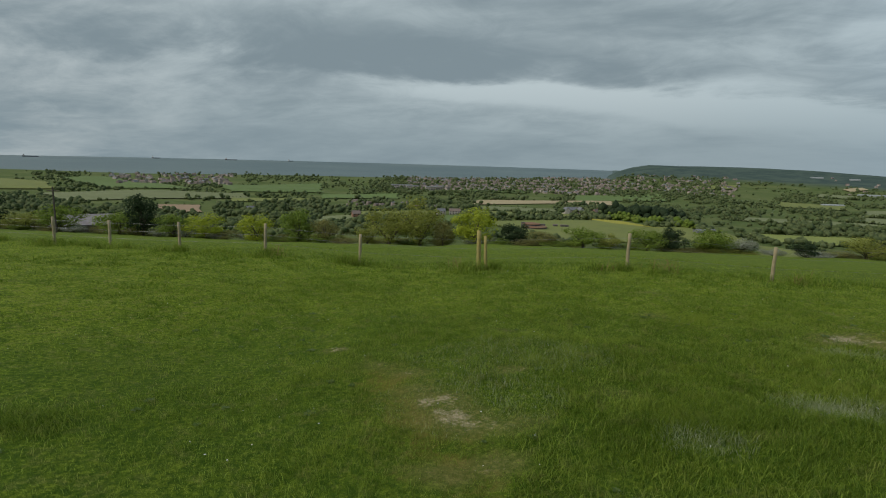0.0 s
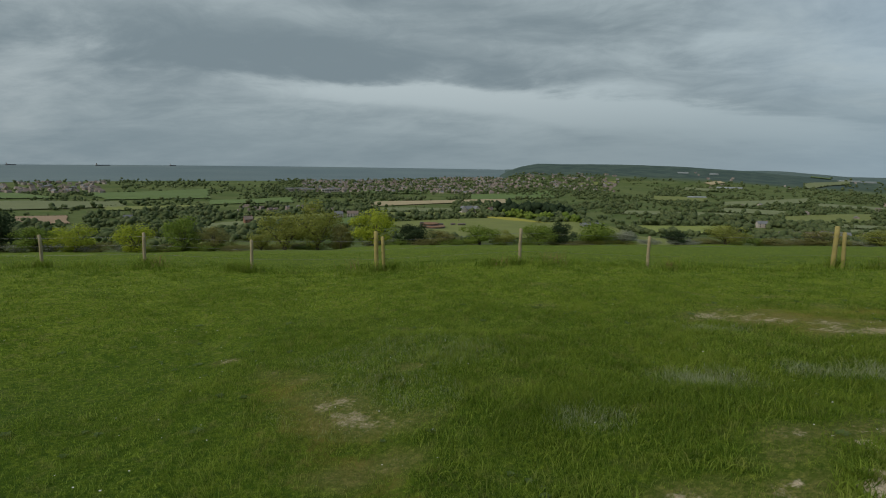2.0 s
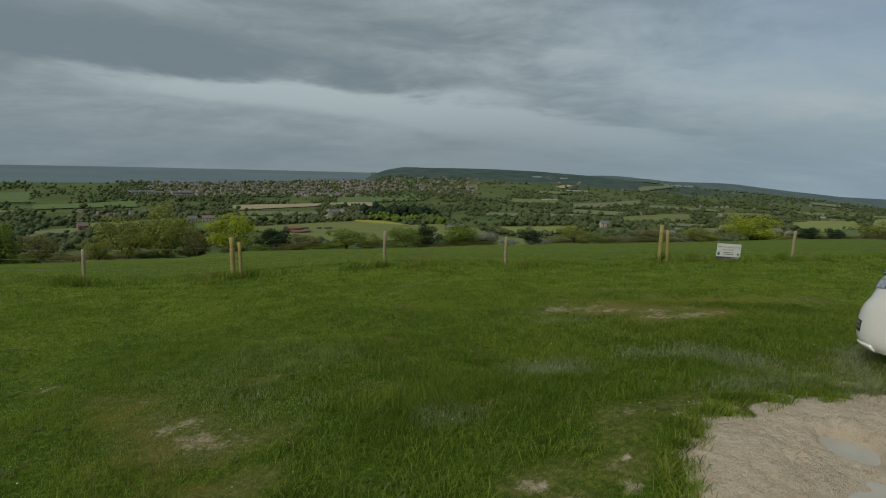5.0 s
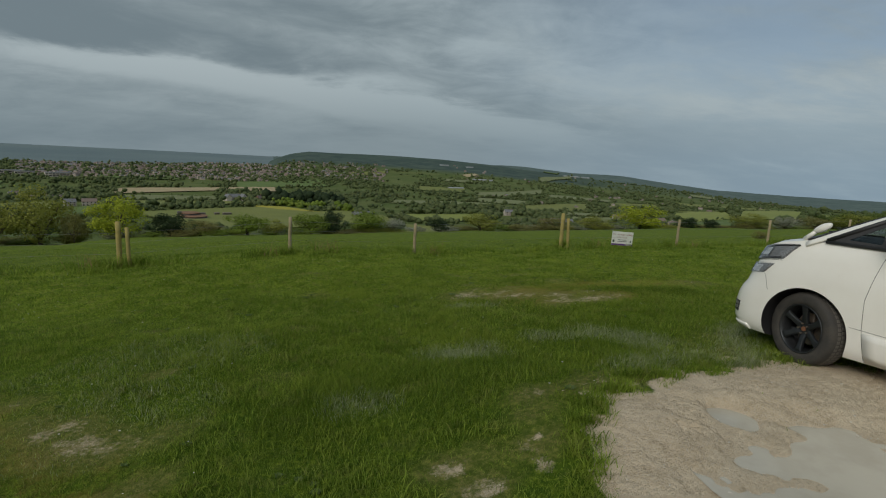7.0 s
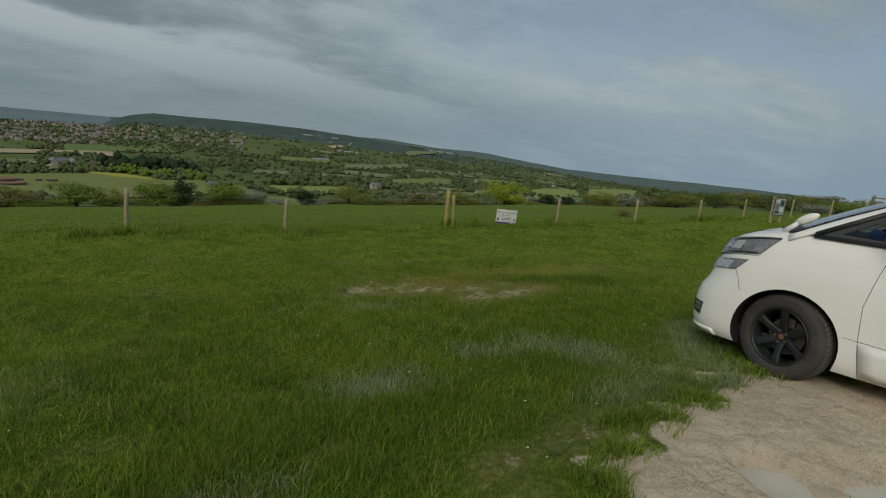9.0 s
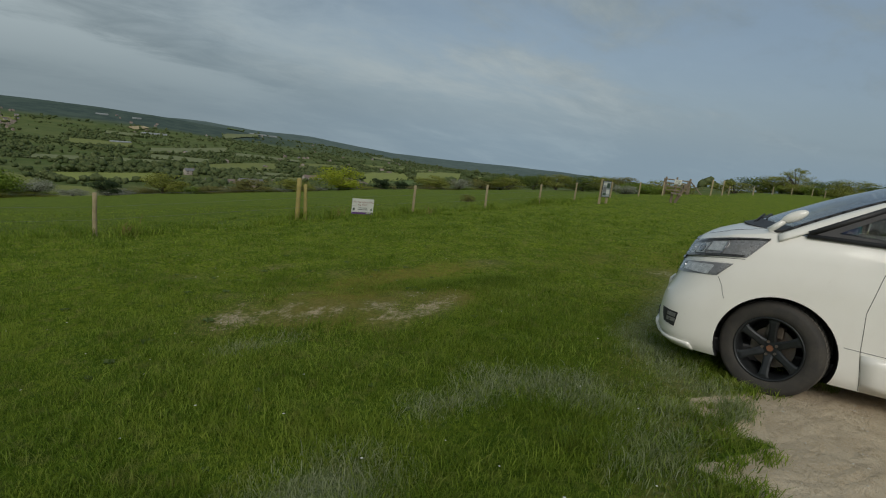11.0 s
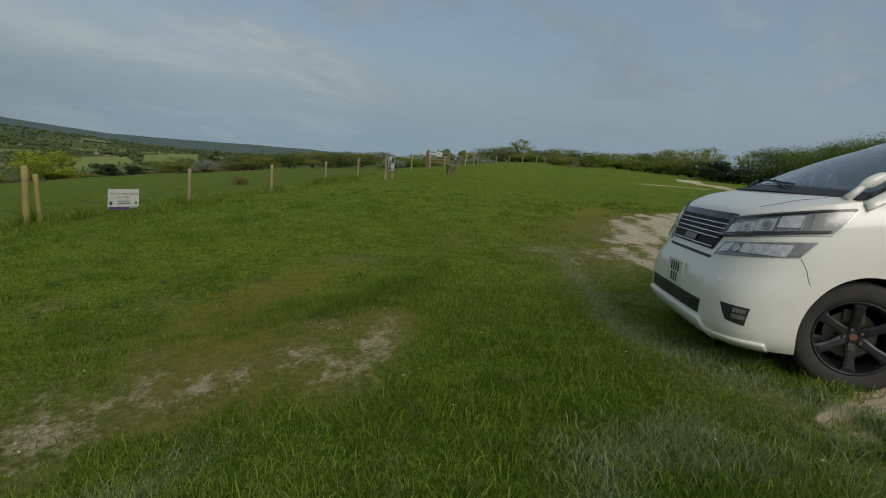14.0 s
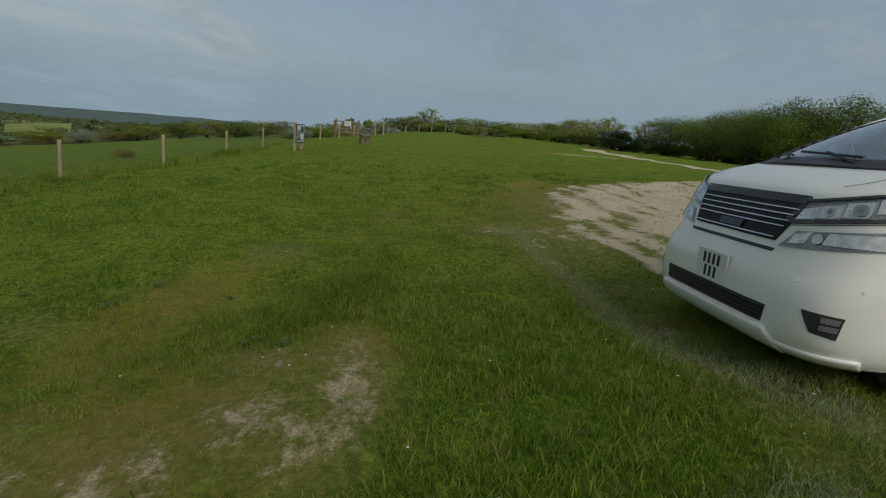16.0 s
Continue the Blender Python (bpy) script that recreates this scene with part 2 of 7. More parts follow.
EL = np.stack([
    knots([-60, 45, 62, 75, 90, 100], [-8.8, -8.8, -6.6, -5.6, -3.2, -1.6]),
    knots([-60, 45, 62, 75, 90, 100], [-11.0, -11.5, -7.0, -5.4, -2.8, -1.2]),
    knots([-60, 45, 57, 66, 84, 90, 100], [-10.5, -11.0, -7.4, -5.0, -3.9, -2.4, -1.0]),
    knots([-60, -30, 40, 56, 62, 70, 84, 90, 97], [-8.0, -8.6, -8.8, -6.6, -5.0, -3.8, -3.1, -1.35, -1.3]),
    knots([-60, -30, 0, 40, 52, 57, 62, 67, 76, 90, 97], [-5.6, -5.9, -6.0, -5.6, -5.2, -4.3, -3.45, -3.0, -2.95, -3.2, -1.6]),
    knots([-60, -30, 0, 40, 56, 66, 90, 97], [-3.6, -3.7, -4.3, -4.0, -4.0, -3.8, -3.2, -2.0]),
    knots([-60, -41, -30, -20, -10, 0, 8, 15, 20, 30, 40, 56, 90], [-2.1, -2.2, -2.62, -2.85, -2.75, -2.62, -2.3, -2.05, -2.3, -2.35, -2.5, -3.0, -2.9]),
    knots([-60, 15, 16, 17, 18.3, 20, 25, 30, 36, 40, 46, 54, 60, 66, 84, 97], [-1.9, -1.85, -1.65, -1.30, -0.80, -0.45, -0.33, -0.38, -0.72, -0.95, -1.3, -1.9, -2.4, -2.75, -2.8, -2.2]),
    knots([-60, 15, 17, 20, 30, 36, 40, 46, 54, 60, 66, 84, 97], [-1.6, -1.8, -1.4, -0.9, -0.85, -1.1, -1.4, -1.7, -2.3, -2.7, -2.9, -2.9, -2.2]),
    knots([-60, 15, 20, 30, 36, 40, 45, 50, 54, 60, 66, 72, 77, 84, 97], [-1.8, -1.8, -1.3, -0.75, -0.80, -0.84, -0.92, -1.08, -1.36, -1.80, -1.84, -1.74, -1.70, -1.78, -1.9]),
])
SEA_Z = -98.0


def smooth(a, b, x):
    u = np.clip((x - a) / (b - a), 0, 1)
    return u * u * (3 - 2 * u)


def waves(x, y, size, seed):
    """Soft unevenness between about -1 and 1."""
    r = np.random.RandomState(seed)
    out = 0
    for _ in range(6):
        a, p, f = r.uniform(0, 6.28), r.uniform(0, 6.28), r.uniform(0.6, 1.8) * 6.28 / size
        out = out + np.sin((x * math.cos(a) + y * math.sin(a)) * f + p)
    return out / 3.2


# where the turf is worn: places in metres on the plan
def spot(x, y, cx, cy, rx, ry, turn=0.0):
    c, s = math.cos(radians(turn)), math.sin(radians(turn))
    u, w = (x - cx) * c + (y - cy) * s, (y - cy) * c - (x - cx) * s
    return np.exp(-((u / rx) ** 2 + (w / ry) ** 2))


def strip(x, y, x0, y0, x1, y1, width):
    dx, dy = x1 - x0, y1 - y0
    k = np.clip(((x - x0) * dx + (y - y0) * dy) / (dx * dx + dy * dy), 0, 1)
    return np.exp(-((np.hypot(x - x0 - k * dx, y - y0 - k * dy)) / width) ** 2)


def bare_soil(x, y):
    x, y = np.asarray(x, float), np.asarray(y, float)
    b = np.zeros_like(x)
    # the chalk pull-in under the car
    rim = np.interp(x, [1.9, 2.4, 2.6, 2.8, 3.0, 3.2, 3.36, 3.6, 4.0, 4.41, 4.77, 5.0, 5.21, 5.5, 5.95, 6.5, 8.0, 9.4], [0.2, 1.65, 1.95, 2.2, 2.42, 2.3, 2.68, 2.52, 2.55, 2.64, 2.42, 2.62, 2.8, 2.74, 2.33, 1.85, 1.5, 1.4])
    pull = smooth(0.26, -0.20, y - rim + 0.05 * np.sin(x * 5.1 + 1) + 0.06 * np.sin(x * 11.7 + y * 6) + 0.04 * np.sin(x * 23 - y * 17))
    b = np.maximum(b, pull * smooth(1.7, 2.3, x) * (1 - smooth(9.2, 9.8, x)))
    # the gravel apron beyond it
    edge = np.interp(x, [7.9, 8.6, 9.2, 10.4, 11.5, 13, 15.2, 16.5, 17.5, 19.3, 22], [1.6, 2.15, 2.6, 2.3, 2.1, 1.75, 1.2, 0.4, -0.6, -4.0, -9])
    apron = smooth(0.6, -0.3, y - edge + 0.25 * waves(x, y, 1.7, 41) + 0.12 * waves(x, y, 0.6, 42)) * smooth(7.7, 8.4, x)
    b = np.maximum(b, apron * (0.56 + 0.14 * waves(x, y, 0.9, 43) + 0.08 * smooth(0.5, 2.5, edge - y)) * (1 - smooth(6, 9, -y)))
    for cx, cy, rx, ry in ((8.2, 2.6, 0.4, 0.2), (7.25, 3.1, 0.3, 0.15), (11.1, 3.25, 0.9, 0.25), (11.0, 2.6, 0.5, 0.3), (10.1, 3.0, 0.5, 0.2), (2.1, 2.6, 0.16, 0.12), (2.15, 2.3, 0.2, 0.14), (2.55, 2.3, 0.18, 0.2), (2.7, 2.5, 0.14, 0.1), (3.75, 2.62, 0.3, 0.1), (3.1, 2.95, 0.15, 0.1), (2.92, 2.84, 0.14, 0.1), (3.45, 2.85, 0.2, 0.08)):
        b = np.maximum(b, spot(x, y, cx, cy, rx, ry) * (0.50 if cx > 7 else 0.56))
    # the far chalk track across the hilltop
    for x0, y0, x1, y1, w in ((47, -16.2, 42.4, -16.3, 1.1), (42.4, -16.3, 37.3, -15.6, 1.4), (37.3, -15.6, 33.4, -15.6, 1.4), (33.4, -15.6, 24, -16.5, 1.3), (47, -16.2, 58, -20, 1.3)):
        b = np.maximum(b, strip(x, y, x0, y0, x1, y1, w))
    b = np.maximum(b, strip(x, y, 37, -7.8, 36.2, -11.3, 0.8) * 0.75)
    return b


def chalk_flecks(x, y):
    """Thin turf through which the chalk shows in crumbs."""
    x, y = np.asarray(x, float), np.asarray(y, float)
    b = np.zeros_like(x)
    for cx, cy, r, k in ((-1.35, 6.89, 0.13, 1.0), (-0.23, 5.17, 0.22, 0.70), (0.01, 4.86, 0.22, 0.92), (0.1, 4.55, 0.24, 0.95), (0.28, 4.36, 0.22, 0.85), (-0.69, 5.97, 0.2, 0.62), (0.09, 3.54, 0.2, 0.72), (0.4, 3.64, 0.2, 0.74),
                         (0.77, 5.59, 0.16, 0.7), (-0.31, 5.69, 0.2, 0.66), (1.0, 7.71, 0.22, 0.7), (5.95, 7.73, 0.22, 0.6), (0.64, 4.3, 0.25, 0.6), (10.17, 6.05, 0.4, 0.7), (6.85, 5.83, 0.25, 0.80), (6.82, 5.38, 0.28, 0.86), (6.25, 5.84, 0.26, 0.88),
                         (6.39, 5.38, 0.26, 0.95), (6.06, 5.53, 0.26, 0.9), (5.89, 6.72, 0.2, 0.8), (5.86, 6.39, 0.28, 0.9), (5.94, 6.16, 0.2, 0.82), (5.72, 7.22, 0.2, 0.74), (5.38, 7.1, 0.26, 0.86), (5.32, 6.93, 0.28, 0.95), (5.51, 6.79, 0.24, 0.84), (6.31, 6.89, 0.18, 0.7),
                         (5.64, 6.57, 0.2, 0.8), (11.15, 3.29, 0.5, 0.8), (11.04, 2.57, 0.5, 0.8), (9.4, 3.1, 0.45, 0.66), (7.23, 3.1, 0.3, 0.75), (8.2, 2.9, 0.4, 0.66), (12.5, 4.5, 0.6, 0.5), (5.6, 2.9, 0.3, 0.6), (2.3, 2.6, 0.22, 0.55), (2.9, 2.75, 0.22, 0.55), (3.8, 2.8, 0.28, 0.8), (2.65, 2.45, 0.18, 0.7),
                         (2.07, 2.66, 0.16, 0.85), (2.1, 2.36, 0.16, 0.85), (3.1, 3.0, 0.2, 0.72), (3.45, 2.85, 0.22, 0.75), (4.82, 2.85, 0.2, 0.65), (2.64, 3.94, 0.16, 0.6), (1.7, 5.0, 0.25, 0.5), (2.4, 6.6, 0.25, 0.55), (3.6, 9.0, 0.3, 0.6), (8.0, 7.6, 0.3, 0.55), (4.4, 11.2, 0.35, 0.6), (6.6, 9.2, 0.4, 0.55), (7.9, 8.7, 0.3, 0.66)):
        b = np.maximum(b, spot(x, y, cx, cy, r * 1.9, r * 1.3) * k)
    b = np.maximum(b, spot(x, y, 13.4, 0.6, 5.6, 2.2, -24) * 0.85)
    b = np.maximum(b, spot(x, y, 10.6, 2.4, 2.2, 1.5) * 0.75)
    b = np.maximum(b, strip(x, y, 2.0, 2.7, 5.6, 3.0, 0.3) * 0.22)
    b = np.maximum(b, strip(x, y, 5.6, 3.3, 9.0, 3.3, 0.35) * 0.5)
    return b


def dry_grass(x, y):
    d = spot(x, y, 8.2, 6.75, 2.4, 0.75, -12) * 0.8
    d = np.maximum(d, spot(x, y, 6.3, 6.3, 1.2, 1.1) * 0.78)
    d = np.maximum(d, spot(x, y, 7.0, 5.4, 0.7, 0.5) * 0.8)
    d = np.maximum(d, spot(x, y, 17.6, 0.8, 1.6, 0.7, -30) * 0.9)
    d = np.maximum(d, spot(x, y, 12.5, 4.5, 3.0, 0.9, -20) * 0.45)
    d = np.maximum(d, spot(x, y, 10.5, 2.5, 3.4, 1.8, -30) * 0.45)
    d = np.maximum(d, strip(x, y, -0.6, 5.6, 0.5, 2.6, 0.5) * 0.55)
    d = np.maximum(d, spot(x, y, 15, 0.6, 6, 3.0, -42) * 0.7)
    d = np.maximum(d, spot(x, y, 40, -10, 8, 3.5, -50) * 0.6)
    return d


def pale_grass(x, y):
    d = spot(x, y, 3.5, 4.5, 0.42, 0.28, -40) * 0.9
    ruts = ((11.5, 3.0), (9.1, 3.2), (7.7, 3.28), (6.8, 3.35), (6.05, 3.05), (5.66, 2.68), (5.26, 2.46))
    for (x0, y0), (x1, y1) in zip(ruts, ruts[1:]):
        d = np.maximum(d, strip(x, y, x0, y0, x1, y1, 0.20) * 0.75)
    for x0, y0, x1, y1, w, k in ((5.06, 4.16, 5.17, 3.92, 0.25, 0.7), (5.17, 3.92, 5.4, 3.5, 0.22, 0.7), (5.06, 3.4, 5.2, 3.85, 0.25, 0.6), (4.78, 4.17, 4.45, 4.4, 0.2, 0.6), (5.7, 2.85, 6.24, 3.2, 0.2, 0.7), (1.93, 3.95, 2.15, 3.8, 0.2, 0.5), (4.77, 6.34, 5.09, 6.1, 0.2, 0.55), (4.2, 2.95, 5.5, 2.95, 0.25, 0.5)):
        d = np.maximum(d, strip(x, y, x0, y0, x1, y1, w) * k)
    d = np.maximum(d, spot(x, y, 0.3, 4.9, 0.9, 0.8) * 0.34)
    d = np.maximum(d, spot(x, y, 0.8, 6.2, 1.6, 1.0) * 0.22)
    return d


def height(x, y):
    x, y = np.asarray(x, float), np.asarray(y, float)
    s, v = 0.228 * x + 0.974 * y, 0.974 * x - 0.228 * y
    top = -0.45 + 0.065 * np.clip(x, -1, 6) - 0.10 * np.logaddexp(0, np.minimum(s, 95) - 2.5)
    top = top - 0.05 * np.maximum(np.minimum(s, 95) - 17.5, 0)
    top = top - 0.022 * np.clip(-v - 10, 0, 30) * smooth(8, 16, s)
    top = top + 0.022 * np.clip(v, -90, 62) * smooth(17, 62, s)
    top = top + 0.035 * waves(x, y, 3.1, 3) + 0.015 * waves(x, y, 1.1, 4) + 0.10 * waves(x, y, 17, 5) * smooth(10, 25, np.hypot(x, y))
    # the low hump under the pull-in, the bank of the path and the rise along the fence
    top = top + 0.24 * spot(x, y, 3.6, 2.0, 1.9, 1.6) + 0.12 * spot(x, y, 6.3, 5.3, 2.2, 1.6) + 0.12 * spot(x, y, 0.7, 6.4, 1.6, 1.6) - 0.14 * spot(x, y, -3.4, 7.0, 2.5, 2.0)
    top = top + 0.019 * np.clip(v - 6, 0, 30) * smooth(6, 12, s) * (1 - smooth(18, 30, s))
    near = np.hypot(x - 5, y - 2) < 9
    mud = np.where(near, bare_soil(x, y), 0) * smooth(3.6, 2.6, y)
    top = top + mud * (0.008 * waves(x, y, 0.45, 8) + 0.008 * waves(x, y, 0.17, 9) + 0.008 * waves(x, y, 0.08, 12) * (0.4 + waves(x, y, 0.6, 13) ** 2) - 0.02)
    pool = spot(x, y, 4.02, 1.12, 0.84, 0.66, 12) + 0.75 * spot(x, y, 4.02, 1.95, 0.16, 0.18) - 0.45 * spot(x, y, 3.80, 1.50, 0.10, 0.05) - 0.5 * spot(x, y, 3.40, 1.34, 0.09, 0.13, 30) - 0.4 * spot(x, y, 3.15, 1.72, 0.2, 0.12)
    k = smooth(0.12, 0.80, pool + 0.05 * waves(x, y, 0.4, 10))
    top = top * (1 - k) + (-0.165 + 0.03 * waves(x, y, 0.5, 11)) * k
    d = np.maximum(np.hypot(x, y), 1.0)
    az = np.degrees(np.arctan2(x, y))
    ia = np.clip(np.searchsorted(AZ_K, az) - 1, 0, len(AZ_K) - 2)
    fa = np.clip((az - AZ_K[ia]) / (AZ_K[ia + 1] - AZ_K[ia]), 0, 1)
    ld = np.clip(np.log(d), D_K[0], D_K[-1])
    k = np.clip(np.searchsorted(D_K, ld) - 1, 0, len(D_K) - 2)
    fd = np.clip((ld - D_K[k]) / (D_K[k + 1] - D_K[k]), 0, 1)
    el = (EL[k, ia] * (1 - fa) + EL[k, ia + 1] * fa) * (1 - fd) + (EL[k + 1, ia] * (1 - fa) + EL[k + 1, ia + 1] * fa) * fd
    far = 1.6 + d * np.tan(np.radians(el))
    far = far + waves(x, y, 420, 6) * 2.0 * smooth(300, 900, d) + waves(x, y, 900, 7) * 9 * smooth(2300, 3500, d) * smooth(18, 24, az) * (1 - smooth(50, 56, az))
    far = np.maximum(far, np.where(d > 700, np.where(az < 45, SEA_Z + 2.5, -500.0), -500.0))
    coast = np.interp(d, [2300, 2650, 2800], [16.4, 16.0, 15.6])
    sea = smooth(2150, 2300, d) * (1 - smooth(coast, coast + 1.4, az))
    far = far * (1 - sea) + (SEA_Z - 12) * sea
    east = smooth(84, 100, az)
    out = smooth(70, 112, s) * (1 - east) + smooth(150, 400, d) * east
    out = np.where(np.abs(az) > 150, smooth(150, 400, d), out)
    out = np.where(az < -60, np.maximum(smooth(150, 400, d), smooth(70, 112, s)), out)
    return top * (1 - out) + far * out


def ground_z(x, y):
    return float(height(x, y))


def sheet(name, material, rings, bearings, rise, cx=0.0, cy=0.0, closed=True):
    """A round sheet of land about a centre, fine near it and coarse far off."""
    a = np.radians(bearings)
    x = cx + np.outer(rings, np.sin(a)).ravel()
    y = cy + np.outer(rings, np.cos(a)).ravel()
    z = rise(x, y)
    n, k = len(bearings), len(rings)
    i, j = np.meshgrid(np.arange(k - 1), np.arange(n if closed else n - 1), indexing="ij")
    f = np.stack([i * n + j, i * n + (j + 1) % n, (i + 1) * n + (j + 1) % n, (i + 1) * n + j], -1).reshape(-1, 4)
    me = bpy.data.meshes.new(name)
    me.from_pydata(np.stack([x, y, z], 1).tolist(), [], f.tolist())
    me.polygons.foreach_set("use_smooth", np.ones(len(f), bool))
    me.materials.append(material)
    return new(name, me), x, y


def attribute(ob, name, values):
    ob.data.attributes.new(name, "FLOAT", "POINT").data.foreach_set("value", np.asarray(values, np.float32))


CX, CY = 3.0, 2.5
rings = np.concatenate([[0.0005, 0.1, 0.2, 0.3, 0.4, 0.5], np.geomspace(0.6, 4900, 360)])
bearings = np.concatenate([np.arange(-50, 142, 0.5), np.arange(142, 310, 3.0)])
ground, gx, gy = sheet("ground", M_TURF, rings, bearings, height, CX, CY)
tagged(ground, "sloping green hilltop turf with worn chalk patches above a wide valley", "ground", kind="structure")
attribute(ground, "bare", bare_soil(gx, gy))
attribute(ground, "fleck", chalk_flecks(gx, gy))
attribute(ground, "dry", dry_grass(gx, gy))
attribute(ground, "pale", pale_grass(gx, gy))
g_az, g_d = np.degrees(np.arctan2(gx, gy)), np.hypot(gx, gy)
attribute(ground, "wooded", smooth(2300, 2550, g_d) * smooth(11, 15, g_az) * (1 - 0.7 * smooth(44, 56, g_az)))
# mask of the far land that gets the painted haze tint
attribute(ground, "far_haze", smooth(3350, 3600, g_d))
attribute(ground, "thatch_shade", 0.9 * smooth(7.5, 3.5, np.hypot((gx - 0.6) * 0.85, (gy - 3.4) * 0.9)))  # dark thatch under long grass, deepened by painted shade between blades
attribute(ground, "rough", smooth(15.8, 17.4, 0.228 * gx + 0.974 * gy))
attribute(ground, "valley", smooth(60, 200, np.hypot(gx, gy)))

sea, _, _ = sheet("water", M_SEA, np.geomspace(1200, 4850, 60), np.arange(-70, 24.1, 1.0), lambda x, y: np.full_like(x, SEA_Z), closed=False)
tagged(sea, "flat grey-green sea bay under a cloudy sky", "sea", kind="structure")


def milky_water():
    m, t, p = nodes_of("milky puddle water")
    c = blend(t, ramp(t, add_noise(t, 2.5, 4), 0.35, 0.7), (0.47, 0.435, 0.355), (0.40, 0.365, 0.29))
    t.links.new(c, p.inputs["Base Color"])
    p.inputs["Roughness"].default_value = 0.16
    relief(t, p, add_noise(t, 9.0, 3), 0.04, 0.01)
    return m


puddle, _, _ = sheet("puddle", milky_water(), np.array([0.0005, 0.3, 0.6, 0.85, 1.02]), np.arange(0, 360, 10.0), lambda x, y: np.full_like(x, -0.134), 3.98, 1.15)
tagged(puddle, "milky chalk puddle in the muddy pull-in", "puddle")


# ---- building helpers ----
def part(name, bm, material, parent=None, label="", smoothed=False):
    """Link a bmesh as one mesh object, under a thing or a part."""
    me = bpy.data.meshes.new(name)
    bm.to_mesh(me)
    bm.free()
    me.materials.append(material)
    if smoothed:
        me.polygons.foreach_set("use_smooth", np.ones(len(me.polygons), bool))
    ob = new(name, me)
    if parent is not None:
        ob.parent = parent
    return tagged(ob, label) if label else ob


def mesh_of(name, verts, faces, material, parent=None, smoothed=False):
    me = bpy.data.meshes.new(name)
    me.from_pydata(np.asarray(verts).tolist(), [], [list(map(int, f)) for f in faces])
    me.materials.append(material)
    if smoothed:
        me.polygons.foreach_set("use_smooth", np.ones(len(me.polygons), bool))
    ob = new(name, me)
    if parent is not None:
        ob.parent = parent
    return ob


def thing(name, m, label, category, group="", kind=""):
    ob = new(name)
    ob.empty_display_size = 0.1
    ob.matrix_basis = m
    return tagged(ob, label, category, group, kind)


def box(x0, x1, y0, y1, z0, z1, bevel=0.0, segments=2):
    bm = bmesh.new()
    bmesh.ops.create_cube(bm, size=1)
    for v in bm.verts:
        v.co = Vector(((x0 + x1) / 2 + v.co.x * (x1 - x0), (y0 + y1) / 2 + v.co.y * (y1 - y0), (z0 + z1) / 2 + v.co.z * (z1 - z0)))
    if bevel:
        bmesh.ops.bevel(bm, geom=bm.edges[:], offset=bevel, segments=segments, affect="EDGES", profile=0.6)
    return bm


def rod(p0, p1, r0, r1=None, sides=10, caps=True):
    """A round bar between two points."""
    r1 = r0 if r1 is None else r1
    p0, p1 = Vector(p0), Vector(p1)
    bm = bmesh.new()
    bmesh.ops.create_cone(bm, cap_ends=caps, segments=sides, radius1=r0, radius2=r1, depth=(p1 - p0).length)
    turn = (p1 - p0).to_track_quat("Z", "Y").to_matrix().to_4x4()
    bmesh.ops.transform(bm, matrix=Matrix.Translation((p0 + p1) / 2) @ turn, verts=bm.verts)
    return bm


def joined(*pieces):
    out = bmesh.new()
    for b in pieces:
        me = bpy.data.meshes.new("tmp")
        b.to_mesh(me)
        b.free()
        out.from_mesh(me)
        bpy.data.meshes.remove(me)
    return out


def roughen(bm, amount, size, seed=0):
    for v in bm.verts:
        v.co += amount * noise.noise_vector(v.co / size + Vector((seed * 7.3, seed, 0)))
    return bm


# ---- fence along the brow ----
def post(x, y, tall, r=0.046, lean=0.0, strainer=False):
    ob = thing("fence_post", pose(x, y, ground_z(x, y), 0, 0, random.uniform(0, 360)),
               "thick yellow-green timber strainer post of the wire fence" if strainer else "round weathered softwood fence post in the turf", "fence post", "posts of the wire fence")
    bm = bmesh.new()
    bmesh.ops.create_cone(bm, cap_ends=True, segments=14, radius1=r * 1.05, radius2=r, depth=tall + 0.3)
    bmesh.ops.translate(bm, vec=(0, 0, (tall - 0.3) / 2), verts=bm.verts)
    rim = [e for e in bm.edges if all(v.co.z > tall - 0.02 for v in e.verts)]
    bmesh.ops.bevel(bm, geom=rim, offset=0.012, segments=2, affect="EDGES")
    bmesh.ops.subdivide_edges(bm, edges=[e for e in bm.edges if abs(e.verts[0].co.z - e.verts[1].co.z) > 0.3], cuts=5)
    roughen(bm, 0.012, 0.3, random.randint(0, 99))
    bmesh.ops.rotate(bm, matrix=Matrix.Rotation(radians(lean), 3, "X"), verts=bm.verts)
    part("shaft", bm, M_POST_NEW if strainer else M_POST, ob, smoothed=True)
    return ob


FENCE_Y = lambda x: 16.63 - 0.2344 * x
near_posts = [(x, FENCE_Y(x)) for x in (-20.0, -17.2, -14.3, -11.9, -9.1, -5.89, -2.63, 1.09, 5.26, 8.9, 14.03, 18.95, 23.5, 28.1, 32.0, 37.0, 42.0, 47.2, 52.4)]
for i, (x, y) in enumerate(near_posts):
    double = i in (7, 10)
    post(x, y, 1.22 if double else random.uniform(0.96, 1.05), 0.064 if double else 0.046, random.uniform(-1.5, 1.5), double)
    if double:
        post(x + 0.22, y - 0.12, 1.05, 0.05, 3.0, True)
far_posts = [(62.0, 2.0, 1.6), (65.5, 0.9, 1.5), (68, 0.2, 1.0), (74.8, -2.6, 1.0), (82.5, -5.3, 1.05), (90, -8.3, 1.0), (96.7, -11.7, 1.1), (101, -14, 1.0), (104, -16.4, 1.0)]
for x, y, h in far_posts:
    post(x, y, h, 0.07)

